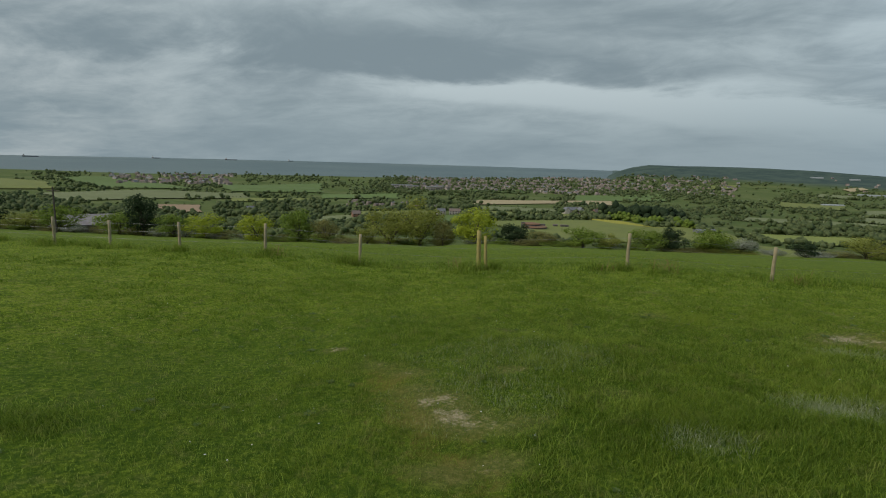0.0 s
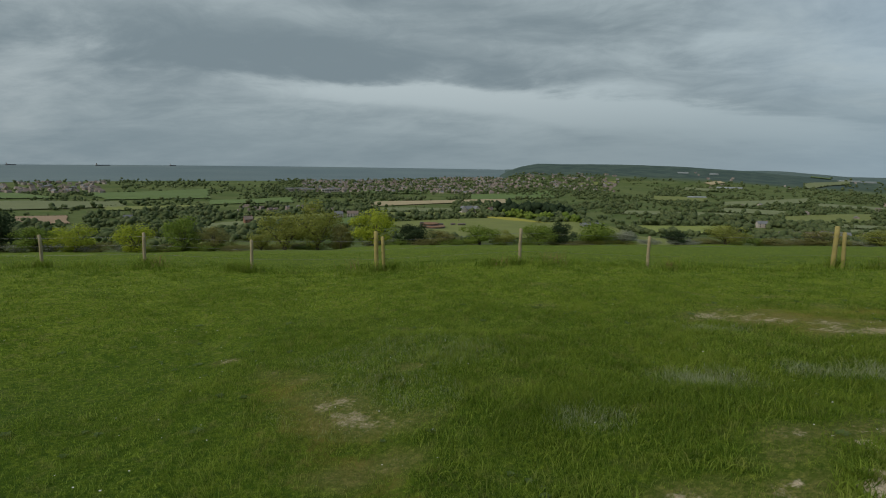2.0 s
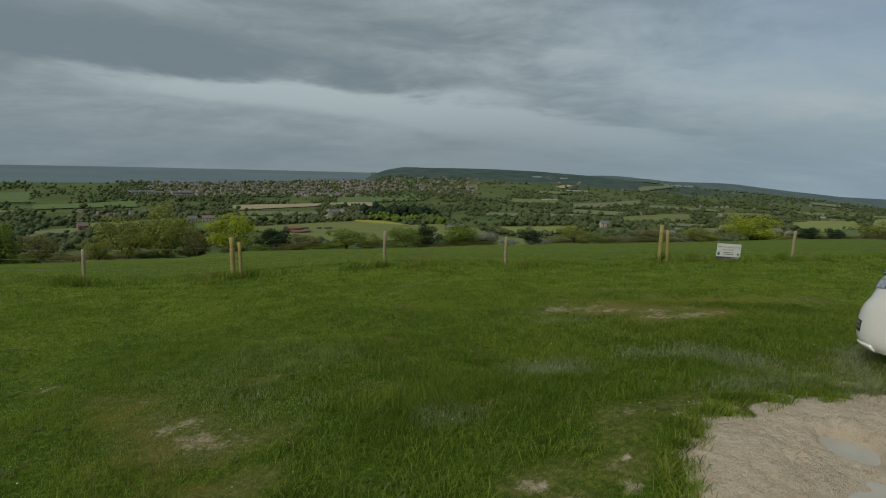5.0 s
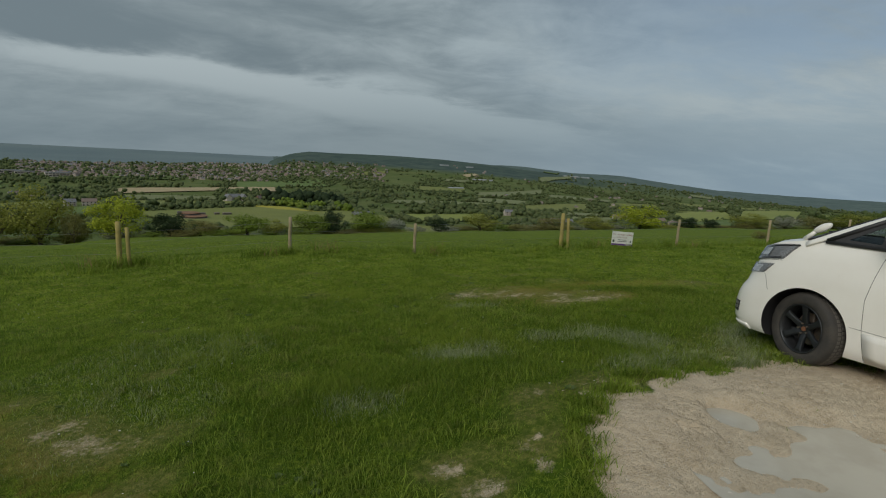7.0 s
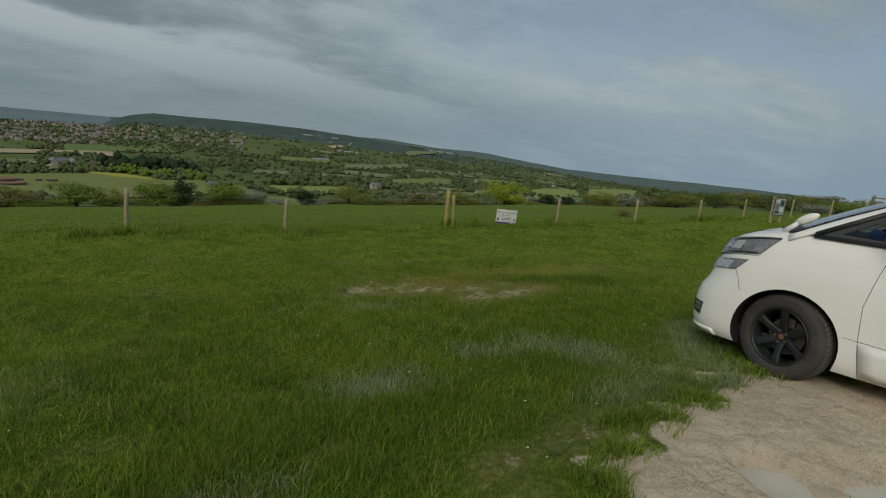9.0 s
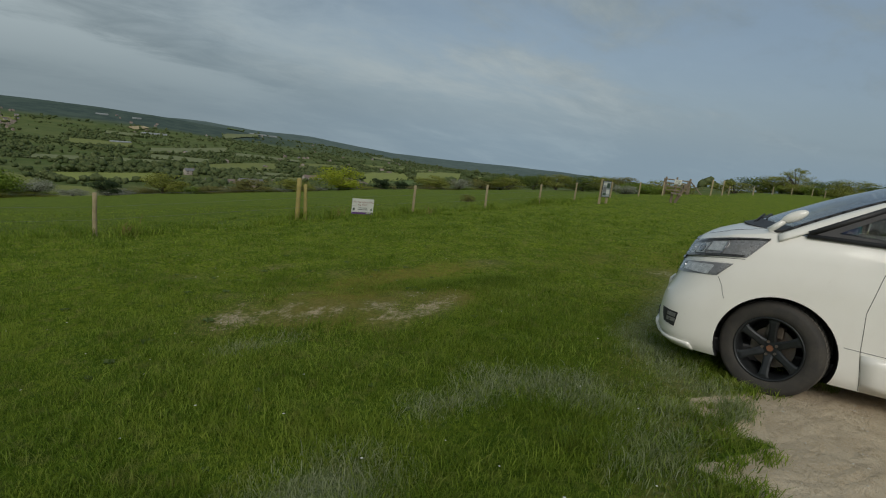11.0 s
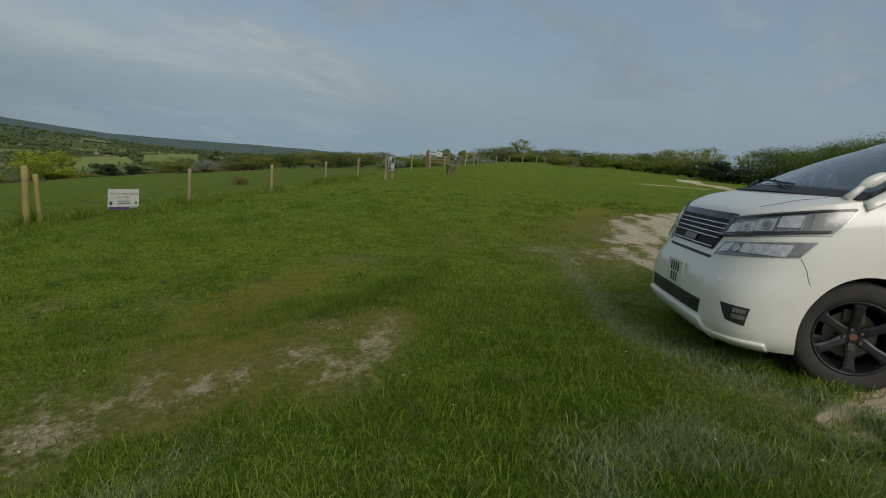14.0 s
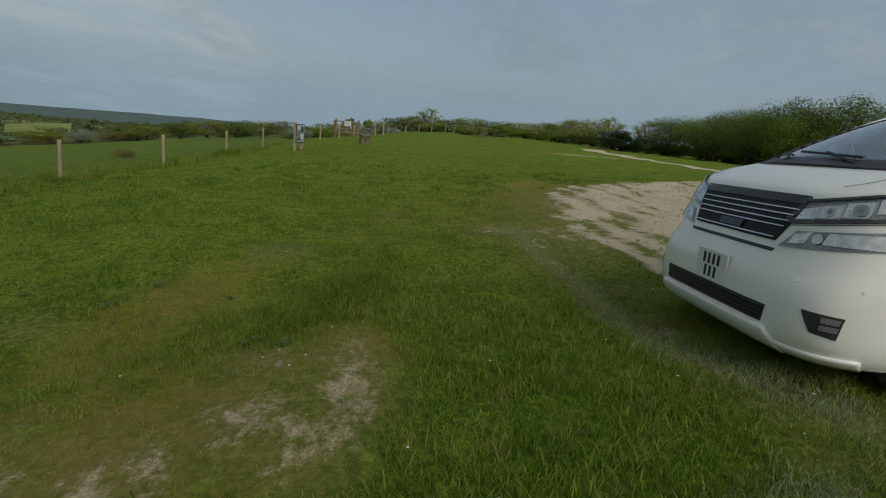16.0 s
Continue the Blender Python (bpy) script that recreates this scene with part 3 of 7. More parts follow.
wires = []
line = [(x, y, 1.0) for x, y in near_posts] + [(x, y, 0.95) for x, y, _ in far_posts]
for level in (0.38, 0.66, 0.92):
    for (x0, y0, _), (x1, y1, _) in zip(line, line[1:]):
        p0, p1 = Vector((x0, y0 - 0.06, ground_z(x0, y0) + level)), Vector((x1, y1 - 0.06, ground_z(x1, y1) + level))
        wires.append(rod(p0, p1, 0.0022, sides=4, caps=False))
fence_wire = part("fence_wire", joined(*wires), M_WIRE)
tagged(fence_wire, "thin galvanised wires strung between the fence posts", "fence wire", kind="stuff")


# ---- fields and woods of the valley ----
def field_material(name, a, b):
    m, t, p = nodes_of(name)
    info = t.nodes.new("ShaderNodeObjectInfo")
    c = blend(t, ramp(t, add_noise(t, 0.03, 6, 0.7), 0.3, 0.7), a, b)
    c = blend(t, ramp(t, add_noise(t, 0.4, 4, 0.7), 0.3, 0.7, 0.0, 0.5), c, tuple(x * 0.65 for x in a))
    c = blend(t, calc(t, "MULTIPLY", info.outputs["Random"], 0.25), c, tuple(x * 0.6 for x in b))
    t.links.new(c, p.inputs["Base Color"])
    p.inputs["Roughness"].default_value = 0.95
    return m


F_LIGHT = field_material("light pasture", (0.205, 0.228, 0.044), (0.155, 0.185, 0.038))
F_GREEN = field_material("green pasture", (0.125, 0.190, 0.036), (0.095, 0.152, 0.030))
F_GREY = field_material("grey-green grass", (0.200, 0.225, 0.090), (0.155, 0.180, 0.070))
F_REED = field_material("dry reeds", (0.46, 0.37, 0.21), (0.36, 0.29, 0.16))
F_SOIL = field_material("ploughed soil", (0.36, 0.25, 0.15), (0.29, 0.20, 0.12))
F_YELLOW = field_material("buttercup meadow", (0.40, 0.35, 0.03), (0.26, 0.27, 0.04))
F_HILL = field_material("sunlit hill pasture", (0.250, 0.285, 0.055), (0.200, 0.240, 0.046))
field_polys = []


def inside(x, y, q):
    sign = np.ones_like(x, bool)
    area = sum(q[i][0] * q[(i + 1) % 4][1] - q[(i + 1) % 4][0] * q[i][1] for i in range(4))
    for i in range(4):
        (x0, y0), (x1, y1) = q[i], q[(i + 1) % 4]
        sign &= ((x1 - x0) * (y - y0) - (y1 - y0) * (x - x0)) * np.sign(area) >= 0
    return sign


def field(material, label, *xy, hedged=0.7):
    """A parcel of land laid over the terrain, from four corners on the plan."""
    q = np.array(xy, float).reshape(4, 2)
    if np.hypot(*q.mean(0)) > 2000:
        q = q.mean(0) + (q - q.mean(0)) * 0.6
    n, k = 22, 16
    u, w = np.meshgrid(np.linspace(0, 1, n), np.linspace(0, 1, k))
    u, w = u.ravel()[:, None], w.ravel()[:, None]
    p = (q[0] * (1 - u) + q[1] * u) * (1 - w) + (q[3] * (1 - u) + q[2] * u) * w
    wob = 0.02 * np.linalg.norm(q[0] - q[2])
    x = p[:, 0] + wob * waves(p[:, 0], p[:, 1], 160, 21)
    y = p[:, 1] + wob * waves(p[:, 0], p[:, 1], 190, 22)
    z = height(x, y) + 0.4 + 0.0012 * np.hypot(x, y)
    i, j = np.meshgrid(np.arange(k - 1), np.arange(n - 1), indexing="ij")
    f = np.stack([i * n + j, i * n + j + 1, (i + 1) * n + j + 1, (i + 1) * n + j], -1).reshape(-1, 4)
    ob = mesh_of("field", np.stack([x, y, z], 1), f, material, smoothed=True)
    tagged(ob, label, "field", kind="structure")
    field_polys.append((q, hedged))
    return ob


field(F_LIGHT, "pale sloping pasture near the coast", -1149, 1286, -902, 1243, -760, 1077, -860, 962)
field(F_GREEN, "bright green pasture on a low coastal rise", -962, 1390, -952, 1561, -513, 1156, -672, 1101)
field(F_GREY, "grey-green wet meadow in the valley", -724, 996, -414, 1137, -371, 1047, -577, 823, hedged=0.3)
field(F_SOIL, "bare brown ploughed field", -431, 825, -376, 845, -325, 731, -379, 724)
field(F_GREEN, "dark green marsh grazing", -558, 1374, -353, 1594, -272, 1229, -449, 1164, hedged=0.2)
field(F_GREEN, "green marsh grazing", -261, 1179, -109, 1302, -96, 1144, -232, 1048, hedged=0.3)
field(F_LIGHT, "pale green marsh pasture", -404, 1048, -232, 1048, -232, 960, -362, 939, hedged=0.3)
field(F_GREY, "pale grey-green hay field", -151, 679, -105, 735, -85, 621, -142, 564)
field(F_LIGHT, "light green pasture strip", -141, 777, -22, 860, -19, 770, -91, 686)
field(F_GREEN, "green paddock with a worn path", -19, 762, 35, 813, 29, 660, -15, 621)
field(F_GREY, "pale strip field between hedges", 67, 1031, 200, 987, 187, 920, 59, 908, hedged=1)
field(F_LIGHT, "light green strip field between dark hedges", 48, 895, 208, 895, 222, 800, 44, 815, hedged=1)
field(F_LIGHT, "broad pale green meadow round the low barn", 40, 715, 219, 753, 280, 552, 111, 471, hedged=0.2)
field(F_YELLOW, "meadow strip yellow with buttercups", 190, 790, 236, 745, 262, 660, 215, 705, hedged=0)
field(F_REED, "dry straw-coloured reed bed", 66, 1182, 383, 1252, 352, 1149, 60, 1078, hedged=0.2)
field(F_HILL, "bright green pasture behind a hedge", 351, 660, 494, 632, 424, 542, 332, 557, hedged=1)
field(F_LIGHT, "light green pasture behind the farm", 730, 809, 989, 872, 806, 716, 590, 652, hedged=1)
field(F_GREEN, "green hillside pasture below the town", 334, 1412, 621, 1549, 525, 1309, 291, 1230)
field(F_LIGHT, "green pasture on the valley side", 269, 599, 329, 634, 302, 529, 252, 509, hedged=0.3)
field(F_GREY, "pale rough grazing", 883, 1159, 1267, 1318, 1127, 1171, 770, 1010, hedged=0.5)
field(F_LIGHT, "light pasture far across the valley", 800, 1945, 1129, 2044, 1008, 1825, 724, 1759)
field(F_GREY, "pale far field", 1677, 1851, 2328, 2126, 2084, 1901, 1453, 1603)
field(F_LIGHT, "light green far pasture", 1088, 897, 1321, 916, 1065, 752, 879, 724, hedged=1)
field(F_REED, "pale brown far stubble field", 1330, 1900, 1480, 1960, 1450, 1860, 1300, 1790)
field(F_LIGHT, "green pasture beside the copse", 221, 653, 313, 699, 292, 590, 235, 584, hedged=0.2)


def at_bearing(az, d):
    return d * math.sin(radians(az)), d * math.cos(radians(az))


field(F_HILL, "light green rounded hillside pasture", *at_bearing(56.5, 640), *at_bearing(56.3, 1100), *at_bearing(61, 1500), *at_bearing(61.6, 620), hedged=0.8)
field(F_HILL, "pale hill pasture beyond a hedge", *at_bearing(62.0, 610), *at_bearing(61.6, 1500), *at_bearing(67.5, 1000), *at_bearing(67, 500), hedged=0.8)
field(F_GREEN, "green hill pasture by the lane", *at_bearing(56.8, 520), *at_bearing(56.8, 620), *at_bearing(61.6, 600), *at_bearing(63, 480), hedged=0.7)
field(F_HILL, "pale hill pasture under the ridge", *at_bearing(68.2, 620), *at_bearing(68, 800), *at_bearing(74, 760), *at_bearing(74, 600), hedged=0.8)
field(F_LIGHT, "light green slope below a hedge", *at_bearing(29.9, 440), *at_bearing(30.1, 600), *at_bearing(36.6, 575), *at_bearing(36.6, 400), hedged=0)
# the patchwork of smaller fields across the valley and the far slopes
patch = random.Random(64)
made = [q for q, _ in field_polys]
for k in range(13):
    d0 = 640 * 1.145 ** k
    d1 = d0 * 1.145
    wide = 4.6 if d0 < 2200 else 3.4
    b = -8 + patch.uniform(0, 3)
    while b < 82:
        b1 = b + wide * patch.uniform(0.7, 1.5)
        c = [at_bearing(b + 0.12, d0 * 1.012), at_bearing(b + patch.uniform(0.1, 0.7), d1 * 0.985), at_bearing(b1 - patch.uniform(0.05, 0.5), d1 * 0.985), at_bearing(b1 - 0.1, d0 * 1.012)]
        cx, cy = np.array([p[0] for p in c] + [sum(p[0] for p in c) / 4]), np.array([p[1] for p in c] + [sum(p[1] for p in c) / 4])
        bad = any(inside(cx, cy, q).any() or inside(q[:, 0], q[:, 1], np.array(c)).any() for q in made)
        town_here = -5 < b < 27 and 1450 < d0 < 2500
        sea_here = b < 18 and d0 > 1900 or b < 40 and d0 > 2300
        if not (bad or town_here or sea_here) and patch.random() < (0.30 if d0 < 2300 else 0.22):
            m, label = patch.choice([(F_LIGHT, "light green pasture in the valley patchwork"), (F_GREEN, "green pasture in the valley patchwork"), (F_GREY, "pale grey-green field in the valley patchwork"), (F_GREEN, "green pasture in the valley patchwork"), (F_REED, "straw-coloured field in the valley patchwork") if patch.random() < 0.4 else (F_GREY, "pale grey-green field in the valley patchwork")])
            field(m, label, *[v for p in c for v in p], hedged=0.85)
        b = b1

LEAF_GREEN = leafy("green leaves", (0.135, 0.210, 0.026), (0.250, 0.320, 0.055))
LEAF_BRIGHT = leafy("fresh yellow-green leaves", (0.300, 0.370, 0.026), (0.420, 0.455, 0.050))
LEAF_DARK = leafy("dark evergreen leaves", (0.026, 0.050, 0.020), (0.055, 0.085, 0.032))
LEAF_OLIVE = leafy("olive leaves", (0.210, 0.240, 0.036), (0.340, 0.350, 0.090))
LEAF_BROWN = leafy("brownish scrub", (0.180, 0.180, 0.048), (0.290, 0.270, 0.095))
LEAF_WHITE = leafy("hawthorn blossom and leaves", (0.10, 0.13, 0.05), (0.55, 0.55, 0.48), 0.9)
LEAF_WOOD = leafy("dense woodland leaves", (0.060, 0.100, 0.018), (0.190, 0.250, 0.048))
# leaves of the far trees, made paler in colour to suggest haze
LEAF_HAZED = leafy("haze-paled far woodland", (0.105, 0.150, 0.056), (0.185, 0.220, 0.090))
BARK = mat("bark", (0.11, 0.09, 0.07), (0.07, 0.06, 0.045), 4, 0.9, bump=0.5, grain=20)

ICO = bmesh.new()
bmesh.ops.create_icosphere(ICO, subdivisions=1, radius=1)
ICO_V = np.array([v.co for v in ICO.verts])
ICO_F = np.array([[v.index for v in f.verts] for f in ICO.faces])
ICO.free()


def clump_mesh(name, centres, sizes, material, seed, lumps=4, flat=0.9):
    """Far woods and hedges: every tree is several ragged lumps of leaf."""
    r = np.random.RandomState(seed)
    c = np.repeat(centres, lumps, 0)
    s = np.repeat(sizes, lumps)
    off = r.normal(0, 1, (len(c), 3)) * np.array([0.33, 0.33, 0.22])
    off[::lumps] = 0
    rad = s * r.uniform(0.26, 0.46, len(s))
    mid = c + off * s[:, None] + np.stack([0 * s, 0 * s, s * 0.42], 1)
    v = ICO_V[None] * r.uniform(0.62, 1.25, (len(c), len(ICO_V), 1)) * rad[:, None, None]
    v[:, :, 2] *= flat
    v = v + mid[:, None]
    f = ICO_F[None] + (np.arange(len(c)) * len(ICO_V))[:, None, None]
    return mesh_of(name, v.reshape(-1, 3), f.reshape(-1, 3), material, smoothed=True)


rs = np.random.RandomState(11)
# hedges with trees along the field edges
hx, hy, hs = [], [], []
for q, hedged in field_polys:
    for i in range(4):
        a, b = q[i], q[(i + 1) % 4]
        if rs.uniform() > hedged:
            continue
        n = max(3, int(np.linalg.norm(b - a) / max(4.2, 0.0042 * np.linalg.norm(a))))
        k = np.linspace(0, 1, n)
        p = a + (b - a) * k[:, None] + rs.normal(0, 1.2, (n, 2))
        hx += list(p[:, 0])
        hy += list(p[:, 1])
        hs += list(np.where(rs.uniform(size=n) < 0.16, rs.uniform(6, 10, n), rs.uniform(2.6, 4.4, n)))
hx, hy, hs = np.array(hx), np.array(hy), np.array(hs)
hs = hs * np.interp(np.hypot(hx, hy), [500, 1000, 3000], [0.85, 0.95, 1.3])
hedges = clump_mesh("hedgerow", np.stack([hx, hy, height(hx, hy)], 1), hs, LEAF_HAZED, 12, 2, 0.8)
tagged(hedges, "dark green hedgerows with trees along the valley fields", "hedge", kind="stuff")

# woods, thick in some places and open in others
N = 62000
az = np.radians(rs.uniform(-52, 92, N))
dist = np.exp(rs.uniform(math.log(430), math.log(4400), N))
wx, wy = dist * np.sin(az), dist * np.cos(az)
thick = 0.8 * waves(np.degrees(az) * 40, np.log(dist) * 900, 300, 31) + 0.6 * waves(wx, wy, 330, 32) + 0.4 * waves(wx, wy, 110, 33)
azd = np.degrees(az)
chance = np.where(thick > 0.05, 0.9, np.where(thick > -0.15, 0.22, 0.05))
chance = np.where((dist > 2300) & (azd > 16), np.where(thick > -0.25, 0.7, 0.1), chance)
chance = np.where((dist > 2380) & (azd < 46), 0.0, chance)
keep = rs.uniform(size=N) < chance
keep &= ~((azd < 16.5) & (dist > 2130))
keep &= ~((azd < -8) & (dist > 1050) & (rs.uniform(size=N) < 0.55))
keep &= ~((azd > 54) & (dist < 640) & (rs.uniform(size=N) < 0.85))
keep &= dist < 3350
keep &= ~((azd > 8) & (azd < 38) & (dist < 640) & (rs.uniform(size=N) < 0.92))
keep &= ~((azd > -8) & (azd < 8) & (dist < 620) & (rs.uniform(size=N) < 0.85))
for q, _ in field_polys:
    keep &= ~inside(wx, wy, q)
town = (azd > -6) & (azd < 27) & (dist > 1480) & (dist < 2500)
keep |= town & (rs.uniform(size=N) < 0.6)
wx, wy = wx[keep], wy[keep]
wd = np.hypot(wx, wy)
ws = rs.uniform(4.5, 13.0, len(wx)) * np.interp(wd, [400, 1200, 3000], [0.85, 0.95, 1.1])
woods = clump_mesh("woodland", np.stack([wx, wy, height(wx, wy)], 1), ws, LEAF_HAZED, 33, 2, 0.85)
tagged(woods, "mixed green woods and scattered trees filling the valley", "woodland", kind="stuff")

# the dark copse by the big house and its lighter edge
a, b = np.array((262, 842)), np.array((345, 812))
k = rs.uniform(0, 1, 90)
p = a + (b - a) * k[:, None] + rs.normal(0, 7, (90, 2))
copse = clump_mesh("copse", np.stack([p[:, 0], p[:, 1], height(p[:, 0], p[:, 1])], 1), rs.uniform(13, 19, 90), LEAF_DARK, 34, 5, 1.0)
tagged(copse, "dense dark evergreen copse beside the large house", "copse", kind="stuff")
a, b = np.array((238, 800)), np.array((312, 690))
k = rs.uniform(0, 1, 50)
p = a + (b - a) * k[:, None] + rs.normal(0, 5, (50, 2))
belt = clump_mesh("tree_belt", np.stack([p[:, 0], p[:, 1], height(p[:, 0], p[:, 1])], 1), rs.uniform(7, 11, 50), LEAF_GREEN, 35, 5, 0.9)
tagged(belt, "belt of green trees along the edge of the copse", "tree belt", kind="stuff")


# ---- town and village houses ----
WALL = mat("pale render", (0.55, 0.50, 0.44), (0.34, 0.30, 0.26), 0.05, 0.85, bump=0)
TOWN_WALL = mat("mixed render and brick", (0.46, 0.41, 0.36), (0.20, 0.15, 0.12), 0.045, 0.85, bump=0)
ROOF = mat("brown roof tiles", (0.22, 0.165, 0.135), (0.17, 0.14, 0.125), 0.05, 0.85, bump=0)
SLATE = mat("grey slate", (0.20, 0.205, 0.215), (0.15, 0.155, 0.165), 0.3, 0.6, bump=0)
WINDOW = mat("dark window glass", (0.03, 0.035, 0.04), rough=0.15, bump=0)
BRICK = mat("red-brown brick", (0.30, 0.15, 0.10), (0.24, 0.13, 0.09), 0.3, 0.85, bump=0)


def houses(name, x, y, seed, label, size=1.0):
    """Many far houses as one mesh: walls and pitched roofs."""
    r = np.random.RandomState(seed)
    n = len(x)
    z = height(x, y) - 0.5
    L, W, Hh = r.uniform(8, 15, n) * size, r.uniform(6.5, 9, n) * size, r.uniform(4.5, 6.5, n) * size
    R = r.uniform(2.2, 3.4, n) * size
    t = r.uniform(0, 3.14, n)
    v = np.zeros((n, 14, 3))
    sx_, sy_ = np.array([-1, 1, 1, -1]) / 2, np.array([-1, -1, 1, 1]) / 2
    v[:, 0:4, 0], v[:, 0:4, 1] = L[:, None] * sx_, W[:, None] * sy_
    v[:, 4:8] = v[:, 0:4]
    v[:, 4:8, 2] = Hh[:, None]
    v[:, 8:12] = v[:, 4:8] * np.array([1.04, 1.1, 1]) + np.array([0, 0, 0.02])
    v[:, 12, 0], v[:, 13, 0] = -L / 2, L / 2
    v[:, 12:14, 2] = (Hh + R)[:, None]
    c, s = np.cos(t)[:, None], np.sin(t)[:, None]
    v = np.stack([v[..., 0] * c - v[..., 1] * s + x[:, None], v[..., 0] * s + v[..., 1] * c + y[:, None], v[..., 2] + z[:, None]], -1)
    quads = [[0, 1, 5, 4], [1, 2, 6, 5], [2, 3, 7, 6], [3, 0, 4, 7], [8, 9, 13, 12], [10, 11, 12, 13]]
    tris = [[9, 10, 13], [11, 8, 12]]
    faces, slots = [], []
    roof = r.randint(1, 3, n)
    for i in range(n):
        for f in quads[:4] + tris:
            faces.append([k + 14 * i for k in f])
            slots.append(0)
        for f in quads[4:]:
            faces.append([k + 14 * i for k in f])
            slots.append(1 if r.uniform() < 0.75 else 2)
    ob = mesh_of(name, v.reshape(-1, 3), faces, TOWN_WALL)
    ob.data.materials.append(ROOF)
    ob.data.materials.append(SLATE)
    ob.data.polygons.foreach_set("material_index", slots)
    return tagged(ob, label, "houses", kind="stuff")


def spread(n, az0, az1, d0, d1, seed):
    r = np.random.RandomState(seed)
    a, d = np.radians(r.uniform(az0, az1, n)), np.exp(r.uniform(math.log(d0), math.log(d1), n))
    return d * np.sin(a), d * np.cos(a)


x0, y0 = spread(720, -4, 17, 1500, 2180, 41)
x1, y1 = spread(210, 15, 28, 1750, 2330, 42)
x2, y2 = spread(120, -31, -21, 1480, 2050, 43)
x3, y3 = spread(30, 18, 28, 2300, 2480, 44)
houses("town", np.concatenate([x0, x1]), np.concatenate([y0, y1]), 45, "seaside town of pale walls and brown roofs above the bay", 0.85)
houses("village", x2, y2, 46, "cluster of pale bungalows near the shore")
houses("hill_village", x3, y3, 47, "pale houses below the wooded headland", 0.8)
xa, ya = spread(34, -10, 0.5, 930, 1040, 48)
houses("roadside_houses", xa, ya, 49, "row of pale roadside houses with brown roofs", 0.62)
xb, yb = spread(22, 40, 57, 560, 700, 50)
houses("farm_hamlet", xb, yb, 51, "hamlet of brick and white houses among trees", 0.9)
xc, yc = spread(60, 34, 74, 1100, 2900, 52)
houses("far_hamlet", xc, yc, 53, "scattered pale far buildings on the valley side", 0.85)


def gable(l, w, h, r, over=0.3):
    """Walls and a pitched roof, as two bmeshes."""
    walls = bmesh.new()
    v = [walls.verts.new(c) for c in ((-l, -w, -1), (l, -w, -1), (l, w, -1), (-l, w, -1), (-l, -w, h), (l, -w, h), (l, w, h), (-l, w, h), (-l, 0, h + r), (l, 0, h + r))]
    for f in ((0, 1, 5, 4), (2, 3, 7, 6), (1, 2, 6, 9, 5), (3, 0, 4, 8, 7)):
        walls.faces.new([v[i] for i in f])
    top = bmesh.new()
    k = over * r / w
    for s in (-1, 1):
        a = [(-l - over, s * (w + over), h - k), (l + over, s * (w + over), h - k), (l + over, 0, h + r), (-l - over, 0, h + r)]
        lo, hi = [top.verts.new(c) for c in a], [top.verts.new((c[0], c[1], c[2] + 0.3)) for c in a]
        for f in ((0, 1, 2, 3), (4, 5, 6, 7), (0, 1, 5, 4), (1, 2, 6, 5), (2, 3, 7, 6), (3, 0, 4, 7)):
            top.faces.new([(lo + hi)[i] for i in f])
    return walls, top


def building(name, x, y, turn, l, w, h, r, wall, roof, label, panes=3, chimney=True):
    ob = thing(name, pose(x, y, ground_z(x, y) + 0.5, 0, 0, turn), label, "house" if "house" in name else "farm building")
    walls, top = gable(l, w, h, r)
    part("wall", walls, wall, ob)
    part("roof", top, roof, ob)
    for i in range(panes):
        px_ = -l + (2 * l) * (i + 0.5) / panes
        for s in (-1, 1):
            for z0 in ((0.9, 3.4) if h > 4.5 else (0.9,)):
                part("window", box(px_ - 0.6, px_ + 0.6, s * w - 0.06, s * w + 0.06, z0, z0 + 1.3), WINDOW, ob)
    if chimney:
        part("chimney", box(l - 1.3, l - 0.5, -0.4, 0.4, h, h + r + 1.2), BRICK, ob)
    return ob


building("large_house", 205, 890, 12, 11, 4.5, 6.5, 4.5, WALL, SLATE, "large pale stone house with slate gables", 5)
building("large_house", 196, 884, 102, 6, 4, 6.5, 4.5, WALL, SLATE, "gabled wing of pale stone under slate", 2)
building("large_house", 219, 884, 102, 6, 4, 6.5, 4.5, WALL, SLATE, "gabled wing of pale stone under slate", 2, False)
building("brick_house", 240, 872, 40, 5, 4, 5, 4, BRICK, ROOF, "red-brick house with a steep tiled roof", 2)
building("thatched_house", -4, 800, 10, 6, 4, 5, 3.5, WALL, SLATE, "white cottage with a dark roof beside trees", 3)
building("brick_house", 16, 806, 0, 8, 4, 5, 3.5, WALL, ROOF, "long white house with brown roof in the trees", 4)
building("barn", 488, 470, -30, 13, 7, 4.5, 3, WALL, SLATE, "wide grey-roofed farm barn", 0, False)
building("barn", 472, 492, -30, 10, 6, 4, 2.5, BRICK, ROOF, "rust-roofed brick farm shed", 0, False)
building("white_house", 530, 618, -20, 6, 4, 5, 3, WALL, SLATE, "small white house near the farm", 2)
building("white_house", 585, 462, -30, 9, 5, 5.5, 3, WALL, ROOF, "white house with brown roof behind the gorse", 3)
building("barn", 300, 628, 5, 12, 5, 3, 1.8, SLATE, SLATE, "long low dark-roofed shed beside the copse", 0, False)
building("white_house", -262, 745, 30, 5, 4, 5, 3.5, WALL, SLATE, "white house with a slate roof among trees", 2)
building("brick_house", -110, 690, 20, 5, 4, 5, 3.5, BRICK, ROOF, "brick house at the field corner", 2)
